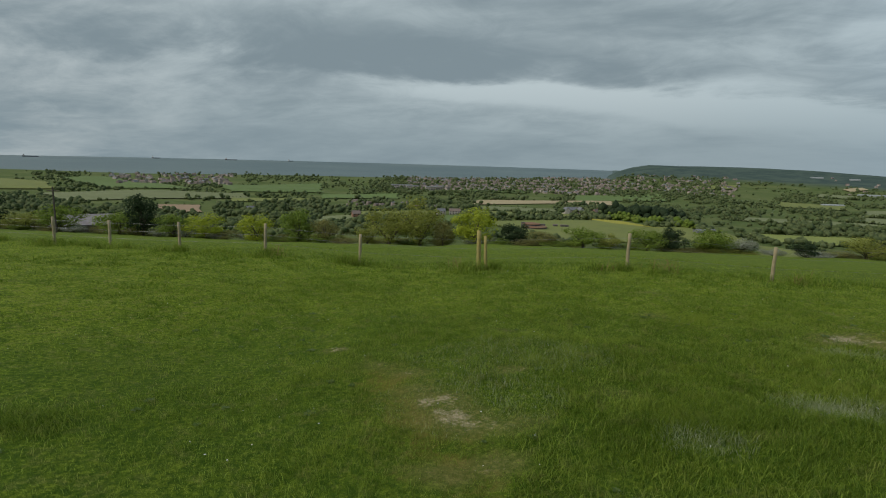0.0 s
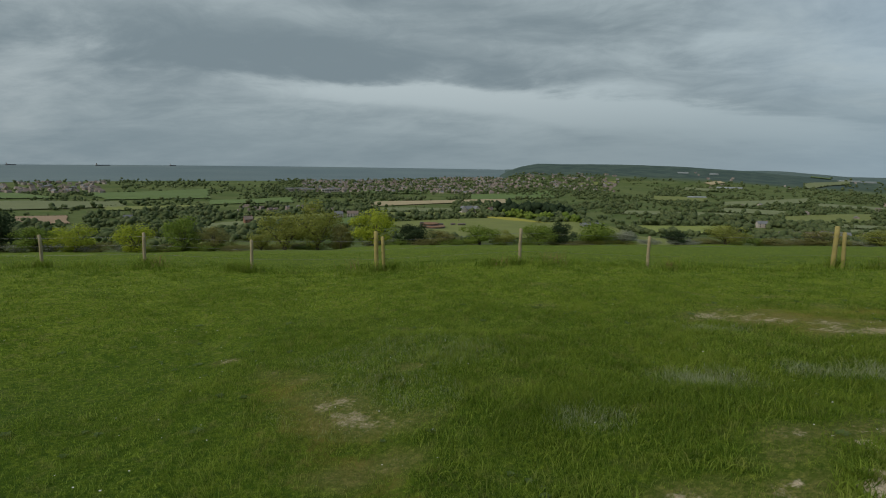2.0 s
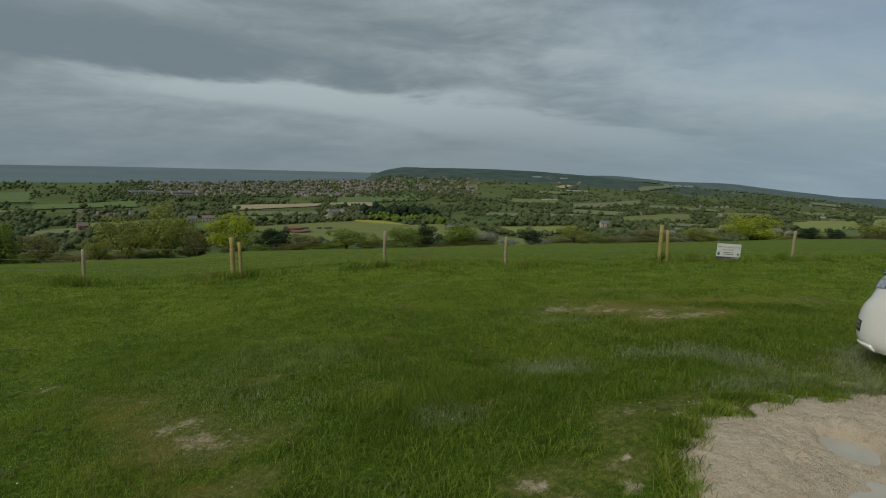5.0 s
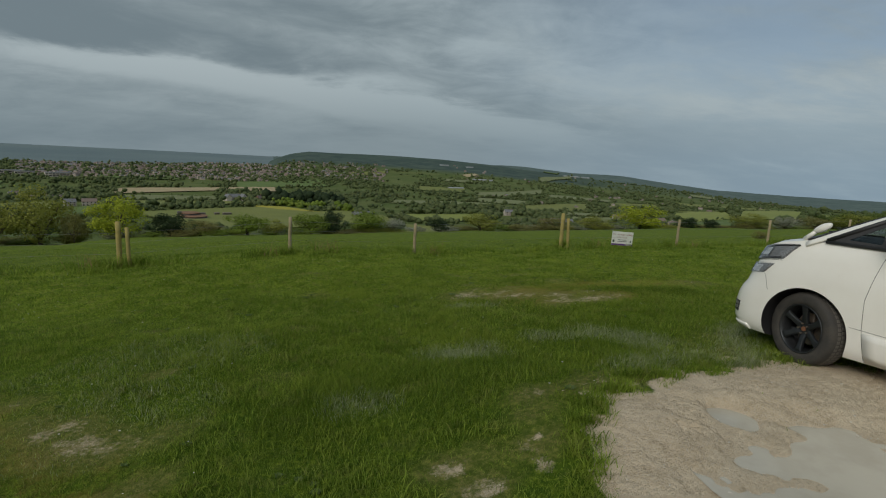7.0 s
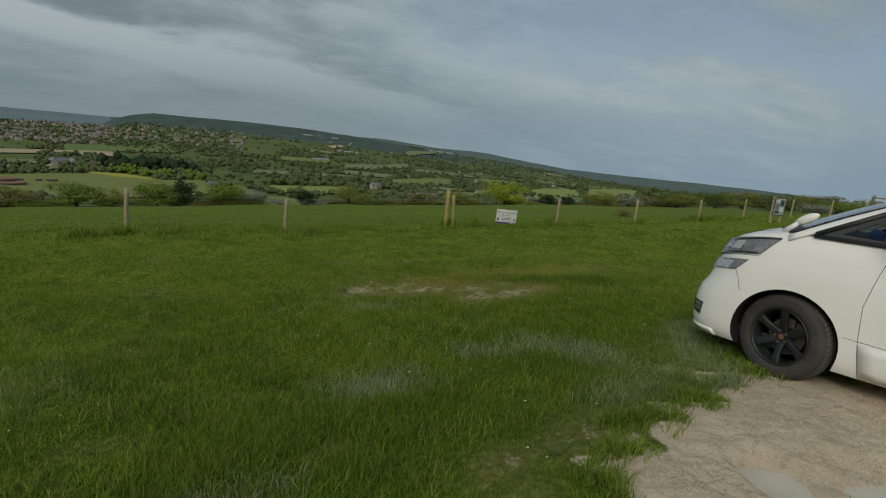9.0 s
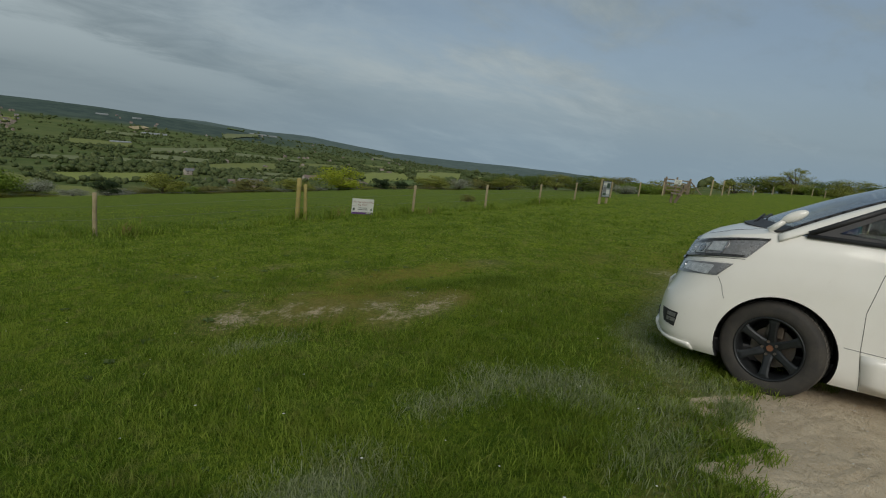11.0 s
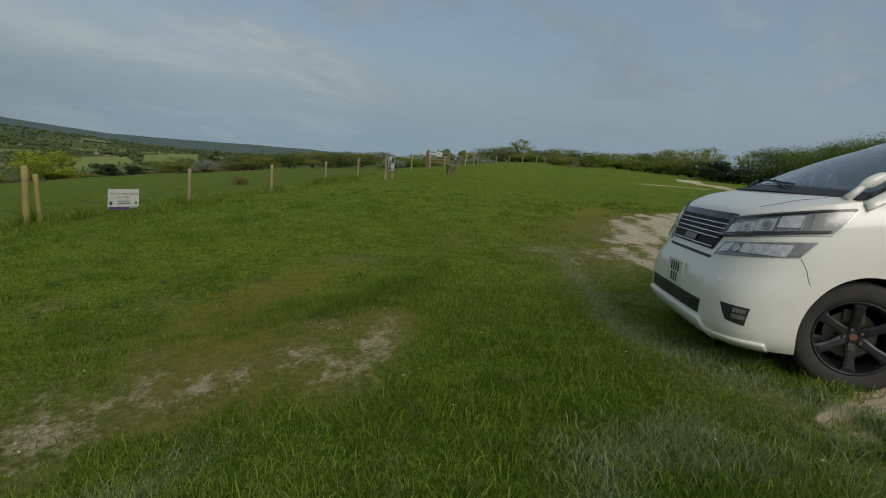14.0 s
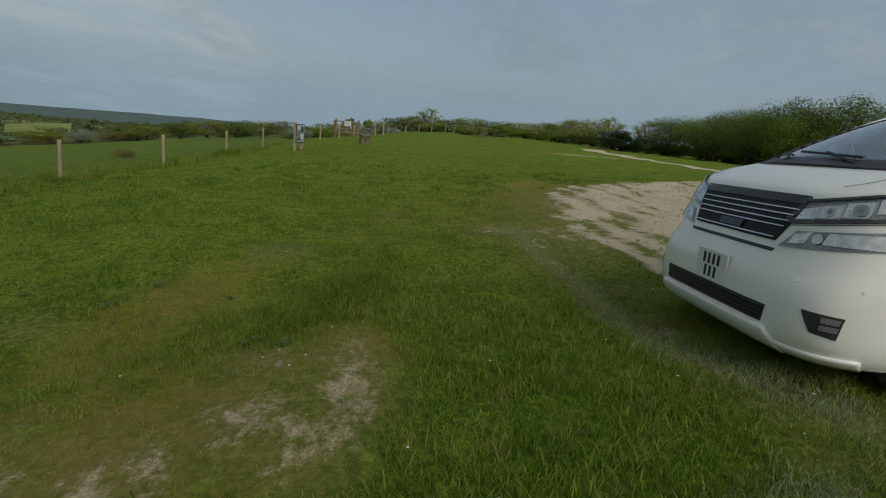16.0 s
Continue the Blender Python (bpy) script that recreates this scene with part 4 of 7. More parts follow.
for x, y, l in ((-86, 1490, 17), (-28, 1475, 22), (-120, 1520, 26)):
    ob = thing("office_block", pose(x, y, ground_z(x, y) + 0.3, 0, 0, 8), "pale flat-roofed office block by the marsh", "office block", "blocks by the marsh")
    part("wall", box(-l, l, -9, 9, -1, 9, 0.2), WALL, ob)
    part("roof", box(-l - 0.4, l + 0.4, -9.4, 9.4, 9.01, 9.6, 0.1), SLATE, ob)
    for z0 in (1.5, 5.2):
        for i in range(7):
            c = -l + 2 * l * (i + 0.5) / 7
            part("window", box(c - l / 9, c + l / 9, -9.1, -8.9, z0, z0 + 1.9), WINDOW, ob)

# the low round barn with a planted roof
SEDUM = mat("brown planted roof", (0.26, 0.125, 0.075), (0.19, 0.115, 0.06), 0.15, 0.95, bump=0)
TIMBER_FAR = mat("grey timber cladding", (0.16, 0.14, 0.125), (0.11, 0.10, 0.09), 0.4, 0.85, bump=0)
ob = thing("round_building", pose(102, 612, ground_z(102, 612) + 0.4), "low round timber building with a brown planted roof", "building")
for name, cx, cy, r, z0, z1, m in (("wall", 0, 0, 13, -1, 2.6, TIMBER_FAR), ("roof", 0, 0, 13.6, 2.62, 3.1, SEDUM), ("wall", -3, 9, 10, -1, 4.6, TIMBER_FAR), ("roof", -3, 9, 10.6, 4.62, 5.2, SEDUM)):
    part(name, rod((cx, cy, z0), (cx, cy, z1), r, sides=40), m, ob)
part("tower", box(-14, -10, 6, 10, -1, 6.5, 0.1), TIMBER_FAR, ob)
part("side_wing", box(6, 14, 12, 16, -1, 4.2, 0.1), TIMBER_FAR, ob)
for x, y, l in ((142, 644, 4.5), (132, 648, 2.5)):
    ob = thing("shed", pose(x, y, ground_z(x, y) + 0.4, 0, 0, 5), "small dark timber shed in the meadow", "shed")
    part("wall", box(-l, l, -2, 2, -0.5, 2.6, 0.05), TIMBER_FAR, ob)
    part("roof", box(-l - 0.3, l + 0.3, -2.3, 2.3, 2.61, 2.9, 0.05), ROOF, ob)

# glasshouses and polythene tunnels
GLASSHOUSE = mat("white glasshouse", (0.36, 0.38, 0.38), (0.28, 0.30, 0.30), 0.05, 0.4, bump=0)
for x, y, l, w, turn in ((2239, 2063, 60, 14, -20), (2120, 2010, 40, 10, -20), (926, 1319, 24, 6, -10), (2292, 2535, 34, 8, -20), (1500, 2250, 22, 6, -15), (1640, 2230, 18, 5, -15), (1330, 1720, 40, 8, -25)):
    ob = thing("glasshouse", pose(x, y, ground_z(x, y) + 0.5, 0, 0, turn), "long white glasshouse across the valley", "glasshouse", "glasshouses")
    walls, top = gable(l, w, 3.0, 2.0)
    part("wall", walls, GLASSHOUSE, ob)
    part("roof", top, GLASSHOUSE, ob)

# ships at anchor in the bay
HULL = mat("dark ship hull", (0.07, 0.07, 0.085), rough=0.6, bump=0)
for x, y, l in ((-2670, 3590, 42), (-1650, 4300, 44), (-1240, 4480, 20), (-2150, 4150, 26)):
    ob = thing("ship", pose(x, y, SEA_Z, 0, 0, 32), "long dark cargo ship at anchor in the bay", "ship", "ships in the bay")
    bm = box(-l, l, -6, 6, -1, 5.5)
    for v in bm.verts:
        if v.co.x > 0:
            v.co.x += v.co.z * 0.7
            v.co.y *= 0.5
    part("hull", bm, HULL, ob)
    part("bridge", box(-l * 0.9, -l * 0.72, -5, 5, 5.5, 13, 0.3), WALL, ob)
    part("funnel", rod((-l * 0.83, 0, 13), (-l * 0.83, 0, 17), 1.6), HULL, ob)


# ---- scrub along the brow and the trees of the hilltop ----
def leaf_cloud(seed, clumps, leaves, size, airy):
    """Leaves in a unit crown: many small blades gathered in clumps, with gaps between."""
    r = np.random.RandomState(seed)
    c = []
    while len(c) < clumps:
        p = r.uniform(-1, 1, 3)
        if 0.25 < np.linalg.norm(p) < 1.0 and p[2] > -0.95:
            c.append(p * np.array([0.40, 0.40, 0.42]) + np.array([0, 0, 0.54]))
    c = np.array(c)
    which = r.randint(0, clumps, leaves)
    radius = r.uniform(0.11, 0.21, clumps) * (0.55 if airy else 1.1)
    n = r.normal(0, 1, (leaves, 3))
    n /= np.linalg.norm(n, axis=1)[:, None]
    p = c[which] + n * (radius[which] * r.uniform(0.55, 1.05, leaves))[:, None] * np.array([1, 1, 0.85])
    t = np.cross(n, r.normal(0, 1, (leaves, 3)))
    t /= np.linalg.norm(t, axis=1)[:, None]
    b = np.cross(n, t)
    s = size * r.uniform(0.5, 1.3, leaves)[:, None]
    v = np.stack([p - t * s, p + b * s * 0.6, p + t * s * 1.1 + n * s * 0.5, p - b * s * 0.6], 1)
    v[:, :, 2] = np.maximum(v[:, :, 2], 0.0)
    return v.reshape(-1, 3), np.arange(leaves * 4).reshape(-1, 4), c


KINDS = {"green": (LEAF_GREEN, 34, 3400, 0.024, False), "bright": (LEAF_BRIGHT, 30, 3400, 0.023, False), "dark": (LEAF_DARK, 28, 3800, 0.024, False), "olive": (LEAF_OLIVE, 40, 3300, 0.022, False),
         "brown": (LEAF_BROWN, 36, 2900, 0.022, False), "blossom": (LEAF_WHITE, 26, 2900, 0.020, False), "airy": (LEAF_OLIVE, 90, 4200, 0.012, True), "wood": (LEAF_WOOD, 90, 18000, 0.0098, False),
         "wood_olive": (LEAF_GREEN, 90, 17000, 0.0098, False), "dome": (LEAF_OLIVE, 46, 4400, 0.018, False), "dome_green": (LEAF_WOOD, 46, 4400, 0.018, False)}
LABELS = {"dome": "domed olive-green thorn tree of the hilltop hedge", "dome_green": "domed green thorn tree of the hilltop hedge", "wood": "dense green broadleaf tree at the edge of the hilltop wood", "wood_olive": "olive-green broadleaf tree of the hilltop wood", "green": "leafy green shrub with a rounded uneven crown", "bright": "fresh yellow-green shrub on the brow", "dark": "dense dark evergreen shrub on the brow", "olive": "thin olive-green shrub just in leaf",
          "brown": "brownish tangle of bramble and scrub", "blossom": "hawthorn shrub flecked with white blossom", "airy": "wind-shaped tree with bare limbs showing through thin leaves"}
first = {}
rb = random.Random(5)


def shrub(kind, x, y, h, w, sink=0.1):
    variant = rb.randint(0, 1)
    m = pose(x, y, ground_z(x, y) - sink, 0, 0, rb.uniform(0, 360)) @ Matrix.Diagonal((w * 1.15, w * 1.15, h + sink, 1))
    key = (kind, variant)
    if key in first:
        k = first[key].scale
        return copy_thing(first[key], m @ Matrix.Diagonal((1 / k.x, 1 / k.y, 1 / k.z, 1)))
    leaf, clumps, leaves, size, airy = KINDS[kind]
    ob = thing("tree" if kind in ("airy", "wood", "wood_olive", "dome", "dome_green") else "shrub", m, LABELS[kind], "tree" if kind in ("airy", "wood", "wood_olive", "dome", "dome_green") else "shrub", "scrub on the brow")
    v, f, c = leaf_cloud(100 + 7 * len(first), clumps, leaves, size, airy)
    stems = [rod((0, 0, -0.02), (0.02, 0.01, 0.35), 0.035, 0.022, 7)]
    for p in c[:12]:
        stems.append(rod((0.01, 0.0, rb.uniform(0.08, 0.32)), tuple(p), 0.016, 0.004, 5))
    part("trunk", joined(*stems), BARK, ob)
    mesh_of("crown", v, f, leaf, ob)
    first[key] = ob
    return ob


brow = [
    ("dark", -74, 87, 6.4, 9.0), ("olive", -66, 86, 2.7, 6.6), ("green", -59, 84, 3.6, 6.1), ("green", -48, 81, 3.0, 6.6), ("dark", -44, 80, 5.4, 4.4), ("green", -39, 79, 2.9, 5.3),
    ("bright", -34, 78, 3.0, 5.0), ("bright", -26, 76, 3.2, 4.6), ("green", -20, 75, 4.0, 4.8), ("brown", -16, 74, 2.8, 3.8), ("olive", -10, 72, 2.4, 2.9), ("olive", -7, 71, 3.6, 5.4),
    ("olive", -3, 71, 4.4, 5.2), ("brown", 0, 70, 2.5, 2.8), ("bright", 4, 69, 3.3, 5.2), ("dark", 9, 68, 2.2, 3.6), ("brown", 12, 67, 1.3, 4.1), ("green", 17, 66, 1.9, 4.3), ("olive", 20, 65, 1.3, 2.7),
]
brow_right = [
    ("green", 24, 64, 2.0, 4.3), ("dark", 27, 64, 2.0, 3.3), ("green", 31, 63, 2.1, 4.4), ("blossom", 34, 62, 1.4, 3.5), ("dark", 40, 60, 1.3, 2.9), ("olive", 46, 59, 1.8, 4.5), ("brown", 57, 56, 1.3, 4.8),
    ("olive", 64, 55, 1.4, 5.1), ("bright", 72, 53, 2.6, 6.7), ("dark", 81, 51, 1.5, 3.4), ("dark", 86, 50, 1.2, 2.5), ("olive", 95, 48, 1.8, 6.3), ("blossom", 103, 46, 1.8, 4.3), ("brown", 109, 44, 2.3, 6.8),
    ("dome_green", 113, 41, 3.2, 8.6), ("dome", 109, 38, 2.6, 7.0), ("dome_green", 117, 35, 3.5, 9.0), ("dome", 116, 30, 3.2, 8.6), ("dome_green", 118, 25, 3.4, 9.0), ("dome", 116, 20, 3.0, 8.0), ("brown", 114, 16, 3.0, 6.5), ("brown", 30, 14.6, 0.45, 0.85), ("green", 60, 8.5, 1.3, 4.2), ("olive", 66, 6.5, 1.5, 5.0), ("blossom", 50, 8.6, 1.0, 2.6), ("green", 54, 7.6, 1.1, 3.4), ("brown", 72, 5.2, 1.5, 5.0), ("green", 83, 12, 1.6, 4.0), ("green", 73, 8, 1.3, 3.5),
]
for kind, x, y, h, w in brow + brow_right:
    shrub(kind, x, y, h * (1.4 if y > 44 and x > -10 else 1.15 if y > 44 else 1.0), w * (1.1 if y > 44 else 1.0))
for i in range(96):  # low bramble that closes the hedge line
    x = -78 + i * 2.07 + rb.uniform(-1, 1)
    shrub(rb.choice(["brown", "olive", "green", "brown", "blossom"]), x, 69.5 - 0.234 * x + rb.uniform(-1.0, 3.5), rb.uniform(0.8, 1.5) * (0.6 if x > 2 else 0.9), rb.uniform(2.4, 4.6))
hilltop = [
    ("dome", 123, -3, 2.0, 7.0), ("dome_green", 128, -8, 2.6, 8.5), ("dome", 127, -11, 2.6, 7.2), ("airy", 122, -13, 3.8, 5.8), ("dome_green", 119, -17, 2.2, 6.0), ("dome", 115, -21, 2.4, 7.0),
    ("dome_green", 111, -25, 2.2, 7.2), ("dome", 103, -28, 2.2, 6.2), ("dome", 97, -29, 2.3, 6.0), ("dome_green", 92, -30, 2.5, 4.8), ("dome", 88, -31, 3.0, 5.1), ("dome", 81, -31, 3.0, 5.5), ("airy", 77, -31, 3.4, 4.8),
    ("dark", 65, -27, 2.3, 5.2), ("airy", 73, -35, 4.4, 5.0), ("wood", 68, -35, 4.7, 5.6), ("wood_olive", 63, -36, 5.1, 5.7), ("wood", 61, -38, 5.8, 5.3), ("wood_olive", 57, -38, 6.2, 5.8), ("wood", 52, -38, 6.8, 6.3), ("wood", 47, -39, 7.0, 6.3),
    ("wood", 54, -35, 4.6, 5.0), ("wood_olive", 49, -36, 5.2, 5.0), ("wood", 59, -35, 4.0, 4.6),
]
for kind, x, y, h, w in hilltop:
    shrub(kind, x, y, h * (1.25 if x > 74 else 1.0), w * 1.3, sink=0.3)
for i in range(34):  # undergrowth at the foot of the hilltop wood
    k = i / 33
    x, y = 120 - 72 * k, -8 - 28 * min(1, k * 1.35)
    shrub(rb.choice(["green", "olive", "dome", "green"]), x + rb.uniform(-2, 2), y + rb.uniform(-1.5, 1.5) - 1.5, rb.uniform(1.2, 2.2), rb.uniform(3.5, 5.5))


# ---- the parked people carrier ----
def paint_material():
    m, t, p = nodes_of("white pearl paint")
    c = blend(t, ramp(t, add_noise(t, 1.6, 5), 0.4, 0.75, 0.0, 0.35), (0.78, 0.77, 0.72), (0.66, 0.64, 0.58))
    dirt = ramp(t, add_noise(t, 9.0, 6, 0.75), 0.62, 0.80, 0.0, 0.3)
    c = blend(t, dirt, c, (0.45, 0.40, 0.33))
    t.links.new(c, p.inputs["Base Color"])
    p.inputs["Roughness"].default_value = 0.38
    p.inputs["Coat Weight"].default_value = 0.7
    p.inputs["Coat Roughness"].default_value = 0.08
    return m


def clear_glass(name, tint, least=0.045):
    """A thin tinted pane: what lies behind shows through, with a sheen that grows towards grazing angles."""
    m, t, p = nodes_of(name)
    t.nodes.remove(p)
    through_pane, sheen, mix, share = t.nodes.new("ShaderNodeBsdfTransparent"), t.nodes.new("ShaderNodeBsdfGlossy"), t.nodes.new("ShaderNodeMixShader"), t.nodes.new("ShaderNodeLayerWeight")
    through_pane.inputs["Color"].default_value = (*tint, 1)
    sheen.inputs["Roughness"].default_value = 0.03
    share.inputs["Blend"].default_value = 0.5
    steep, scaled = t.nodes.new("ShaderNodeMath"), t.nodes.new("ShaderNodeMath")
    steep.operation, scaled.operation = "POWER", "MULTIPLY_ADD"
    steep.inputs[1].default_value = 4.0
    scaled.inputs[1].default_value, scaled.inputs[2].default_value = 0.95, least
    t.links.new(share.outputs["Facing"], steep.inputs[0])
    t.links.new(steep.outputs[0], scaled.inputs[0])
    t.links.new(scaled.outputs[0], mix.inputs[0])
    t.links.new(through_pane.outputs[0], mix.inputs[1])
    t.links.new(sheen.outputs[0], mix.inputs[2])
    t.links.new(mix.outputs[0], t.nodes["Material Output"].inputs["Surface"])
    return m


PAINT = paint_material()
BLACK = mat("black plastic", (0.018, 0.018, 0.020), (0.028, 0.028, 0.030), 5, 0.55, bump=0.1)
GLOSS = mat("gloss black grille", (0.012, 0.013, 0.016), rough=0.18, bump=0)
GRILLE = mat("matt black grille mesh", (0.012, 0.012, 0.013), rough=0.7, bump=0.1)
RUBBER = mat("dusty tyre rubber", (0.030, 0.029, 0.027), (0.060, 0.054, 0.046), 9, 0.85, bump=0.3, grain=90)
TREAD = mat("chalk-dusted tyre tread", (0.15, 0.138, 0.118), (0.09, 0.083, 0.073), 12, 0.9, bump=0.3, grain=90)
ALLOY = mat("dark graphite alloy", (0.030, 0.034, 0.038), (0.045, 0.048, 0.050), 6, 0.42, 0.6, bump=0.1)
STEEL = mat("dull brake steel", (0.16, 0.15, 0.14), (0.22, 0.17, 0.13), 8, 0.5, 0.7, bump=0.1)
CHROME = mat("chrome strip", (0.62, 0.63, 0.65), rough=0.16, metal=1.0, bump=0)
LAMP_IN = mat("silver lamp reflector", (0.88, 0.88, 0.88), (0.55, 0.56, 0.57), 26, 0.34, 0.6, bump=0.15, grain=120)
LAMP_DARK = mat("grey lamp housing", (0.34, 0.34, 0.345), (0.22, 0.22, 0.225), 14, 0.3, 0.5, bump=0.1)
LENS = clear_glass("clear lamp cover", (0.97, 0.97, 0.97), 0.02)
GLASS = clear_glass("tinted car glass", (0.86, 0.91, 0.92), 0.16)
SIDE_GLASS = clear_glass("smoke-tinted side glass", (0.62, 0.68, 0.69), 0.006)
DARK_GLASS = mat("privacy glass", (0.012, 0.014, 0.016), rough=0.04, bump=0)
DASH = mat("grey dashboard plastic", (0.30, 0.31, 0.32), (0.24, 0.25, 0.26), 6, 0.6, bump=0.2)
CLOTH = mat("grey seat cloth", (0.20, 0.20, 0.205), (0.15, 0.15, 0.155), 6, 0.95, bump=0.3)
PLATE = mat("white number plate", (0.74, 0.74, 0.70), (0.70, 0.70, 0.66), 8, 0.4, bump=0)
INK = mat("black plate characters", (0.015, 0.015, 0.015), rough=0.6, bump=0)
RUST = mat("rusty hub", (0.20, 0.085, 0.04), (0.13, 0.06, 0.03), 20, 0.8, bump=0.4)

CAR_HALF, Z_LOW = 0.950, 0.20
car = thing("car", pose(6.79, 2.233, -0.231, -0.9, 2.2, -6.0), "white people carrier parked nose-out on bare chalk", "car")


def shoulder(y):
    """The height of the bonnet's edge and the belt line along the car."""
    return np.interp(y, [-3.9, -2.0, -0.6, -0.1, 0.16, 0.4, 0.6, 0.7, 0.9], [1.28, 1.25, 1.21, 1.20, 1.185, 1.135, 1.065, 1.03, 0.97])


def nose(v):
    """How far forward the front reaches, from the sill (0) to the bonnet's edge (1)."""
    return np.interp(v, [0, 0.05, 0.12, 0.28, 0.50, 0.60, 0.70, 0.85, 1.0], [0.76, 0.82, 0.855, 0.86, 0.845, 0.80, 0.775, 0.735, 0.675])


def half(v):
    return CAR_HALF * np.interp(v, [0, 0.05, 0.15, 0.4, 0.7, 0.9, 1.0], [0.93, 0.965, 0.985, 1.0, 0.997, 0.965, 0.915])


POW = 2 / 3.5


def plan(th, v):
    """A place on the outside: th from 0 (middle of the nose) to 90 degrees at the axle, past it back along the side. th may be negative for the right."""
    side = np.sign(th) if th else 1
    a = abs(th)
    if a <= 90:
        s = math.sin(radians(a))
        n = float(np.interp(v, [0.0, 0.40, 0.62, 0.85], [5.2, 5.0, 4.0, 3.5]))  # squarer corners low down
        x, y = half(v) * s ** POW, nose(v) * max(1 - s ** (POW * n), 0.0) ** (1 / n)
    else:
        y = -(a - 90) / 90 * 3.9
        x = half(v) * np.interp(y, [-3.9, -3.6, -3.0, -1.5, 0], [0.90, 0.965, 0.99, 1.0, 1.0])
    z = Z_LOW + v * (shoulder(y) - Z_LOW)
    return Vector((-side * x, y, float(z)))


def at_height(th, z):
    v = 0.5
    for _ in range(6):
        p = plan(th, v)
        v = float(np.clip((z - Z_LOW) / (shoulder(p.y) - Z_LOW), 0, 1.0))
    return plan(th, v)


def outward(th, z):
    e = 0.4
    a, b = at_height(th + e, z), at_height(th - e, z)
    c, d = at_height(th, z + 0.01), at_height(th, z - 0.01)
    n = (b - a).cross(c - d)
    n.normalize()
    return n if n.dot(at_height(th, z) - Vector((0, -0.6, 0.6))) > 0 else -n


def skin(corners, nu, nv, lift, deep=0.02):
    """A thin shell on the car's surface over four corners of (th, z), lifted off by some millimetres, with closed edges."""
    bm = bmesh.new()
    (a0, a1), (b0, b1), (c0, c1), (d0, d1) = corners
    rows_ = []
    for layer in (lift, lift - deep):
        g = []
        for j in range(nv + 1):
            w = j / nv
            r = []
            for i in range(nu + 1):
                u = i / nu
                th = (a0 * (1 - u) + b0 * u) * (1 - w) + (d0 * (1 - u) + c0 * u) * w
                z = (a1 * (1 - u) + b1 * u) * (1 - w) + (d1 * (1 - u) + c1 * u) * w
                r.append(bm.verts.new(at_height(th, z) + outward(th, z) * layer))
            g.append(r)
        rows_.append(g)
    for k, g in enumerate(rows_):
        for j in range(nv):
            for i in range(nu):
                f = [g[j][i], g[j][i + 1], g[j + 1][i + 1], g[j + 1][i]]
                bm.faces.new(f if k == 0 else f[::-1])
    a, b = rows_
    edge = [(0, i) for i in range(nu)] + [(j, nu) for j in range(nv)] + [(nv, nu - i) for i in range(nu)] + [(nv - j, 0) for j in range(nv)]
    for (j0, i0), (j1, i1) in zip(edge, edge[1:] + edge[:1]):
        bm.faces.new([a[j0][i0], a[j1][i1], b[j1][i1], b[j0][i0]])
    bmesh.ops.recalc_face_normals(bm, faces=bm.faces[:])
    return bm


def seam(points, r=0.0019):
    """A dark panel gap along (th, z) points."""
    out = []
    pts = []
    for (t0, z0), (t1, z1) in zip(points, points[1:]):
        for i in range(8):
            k = i / 8
            pts.append(at_height(t0 * (1 - k) + t1 * k, z0 * (1 - k) + z1 * k))
    pts.append(at_height(*points[-1]))
    for p, q in zip(pts, pts[1:]):
        if (q - p).length > 1e-4:
            out.append(rod(p, q, r, sides=6, caps=False))
    return joined(*out)


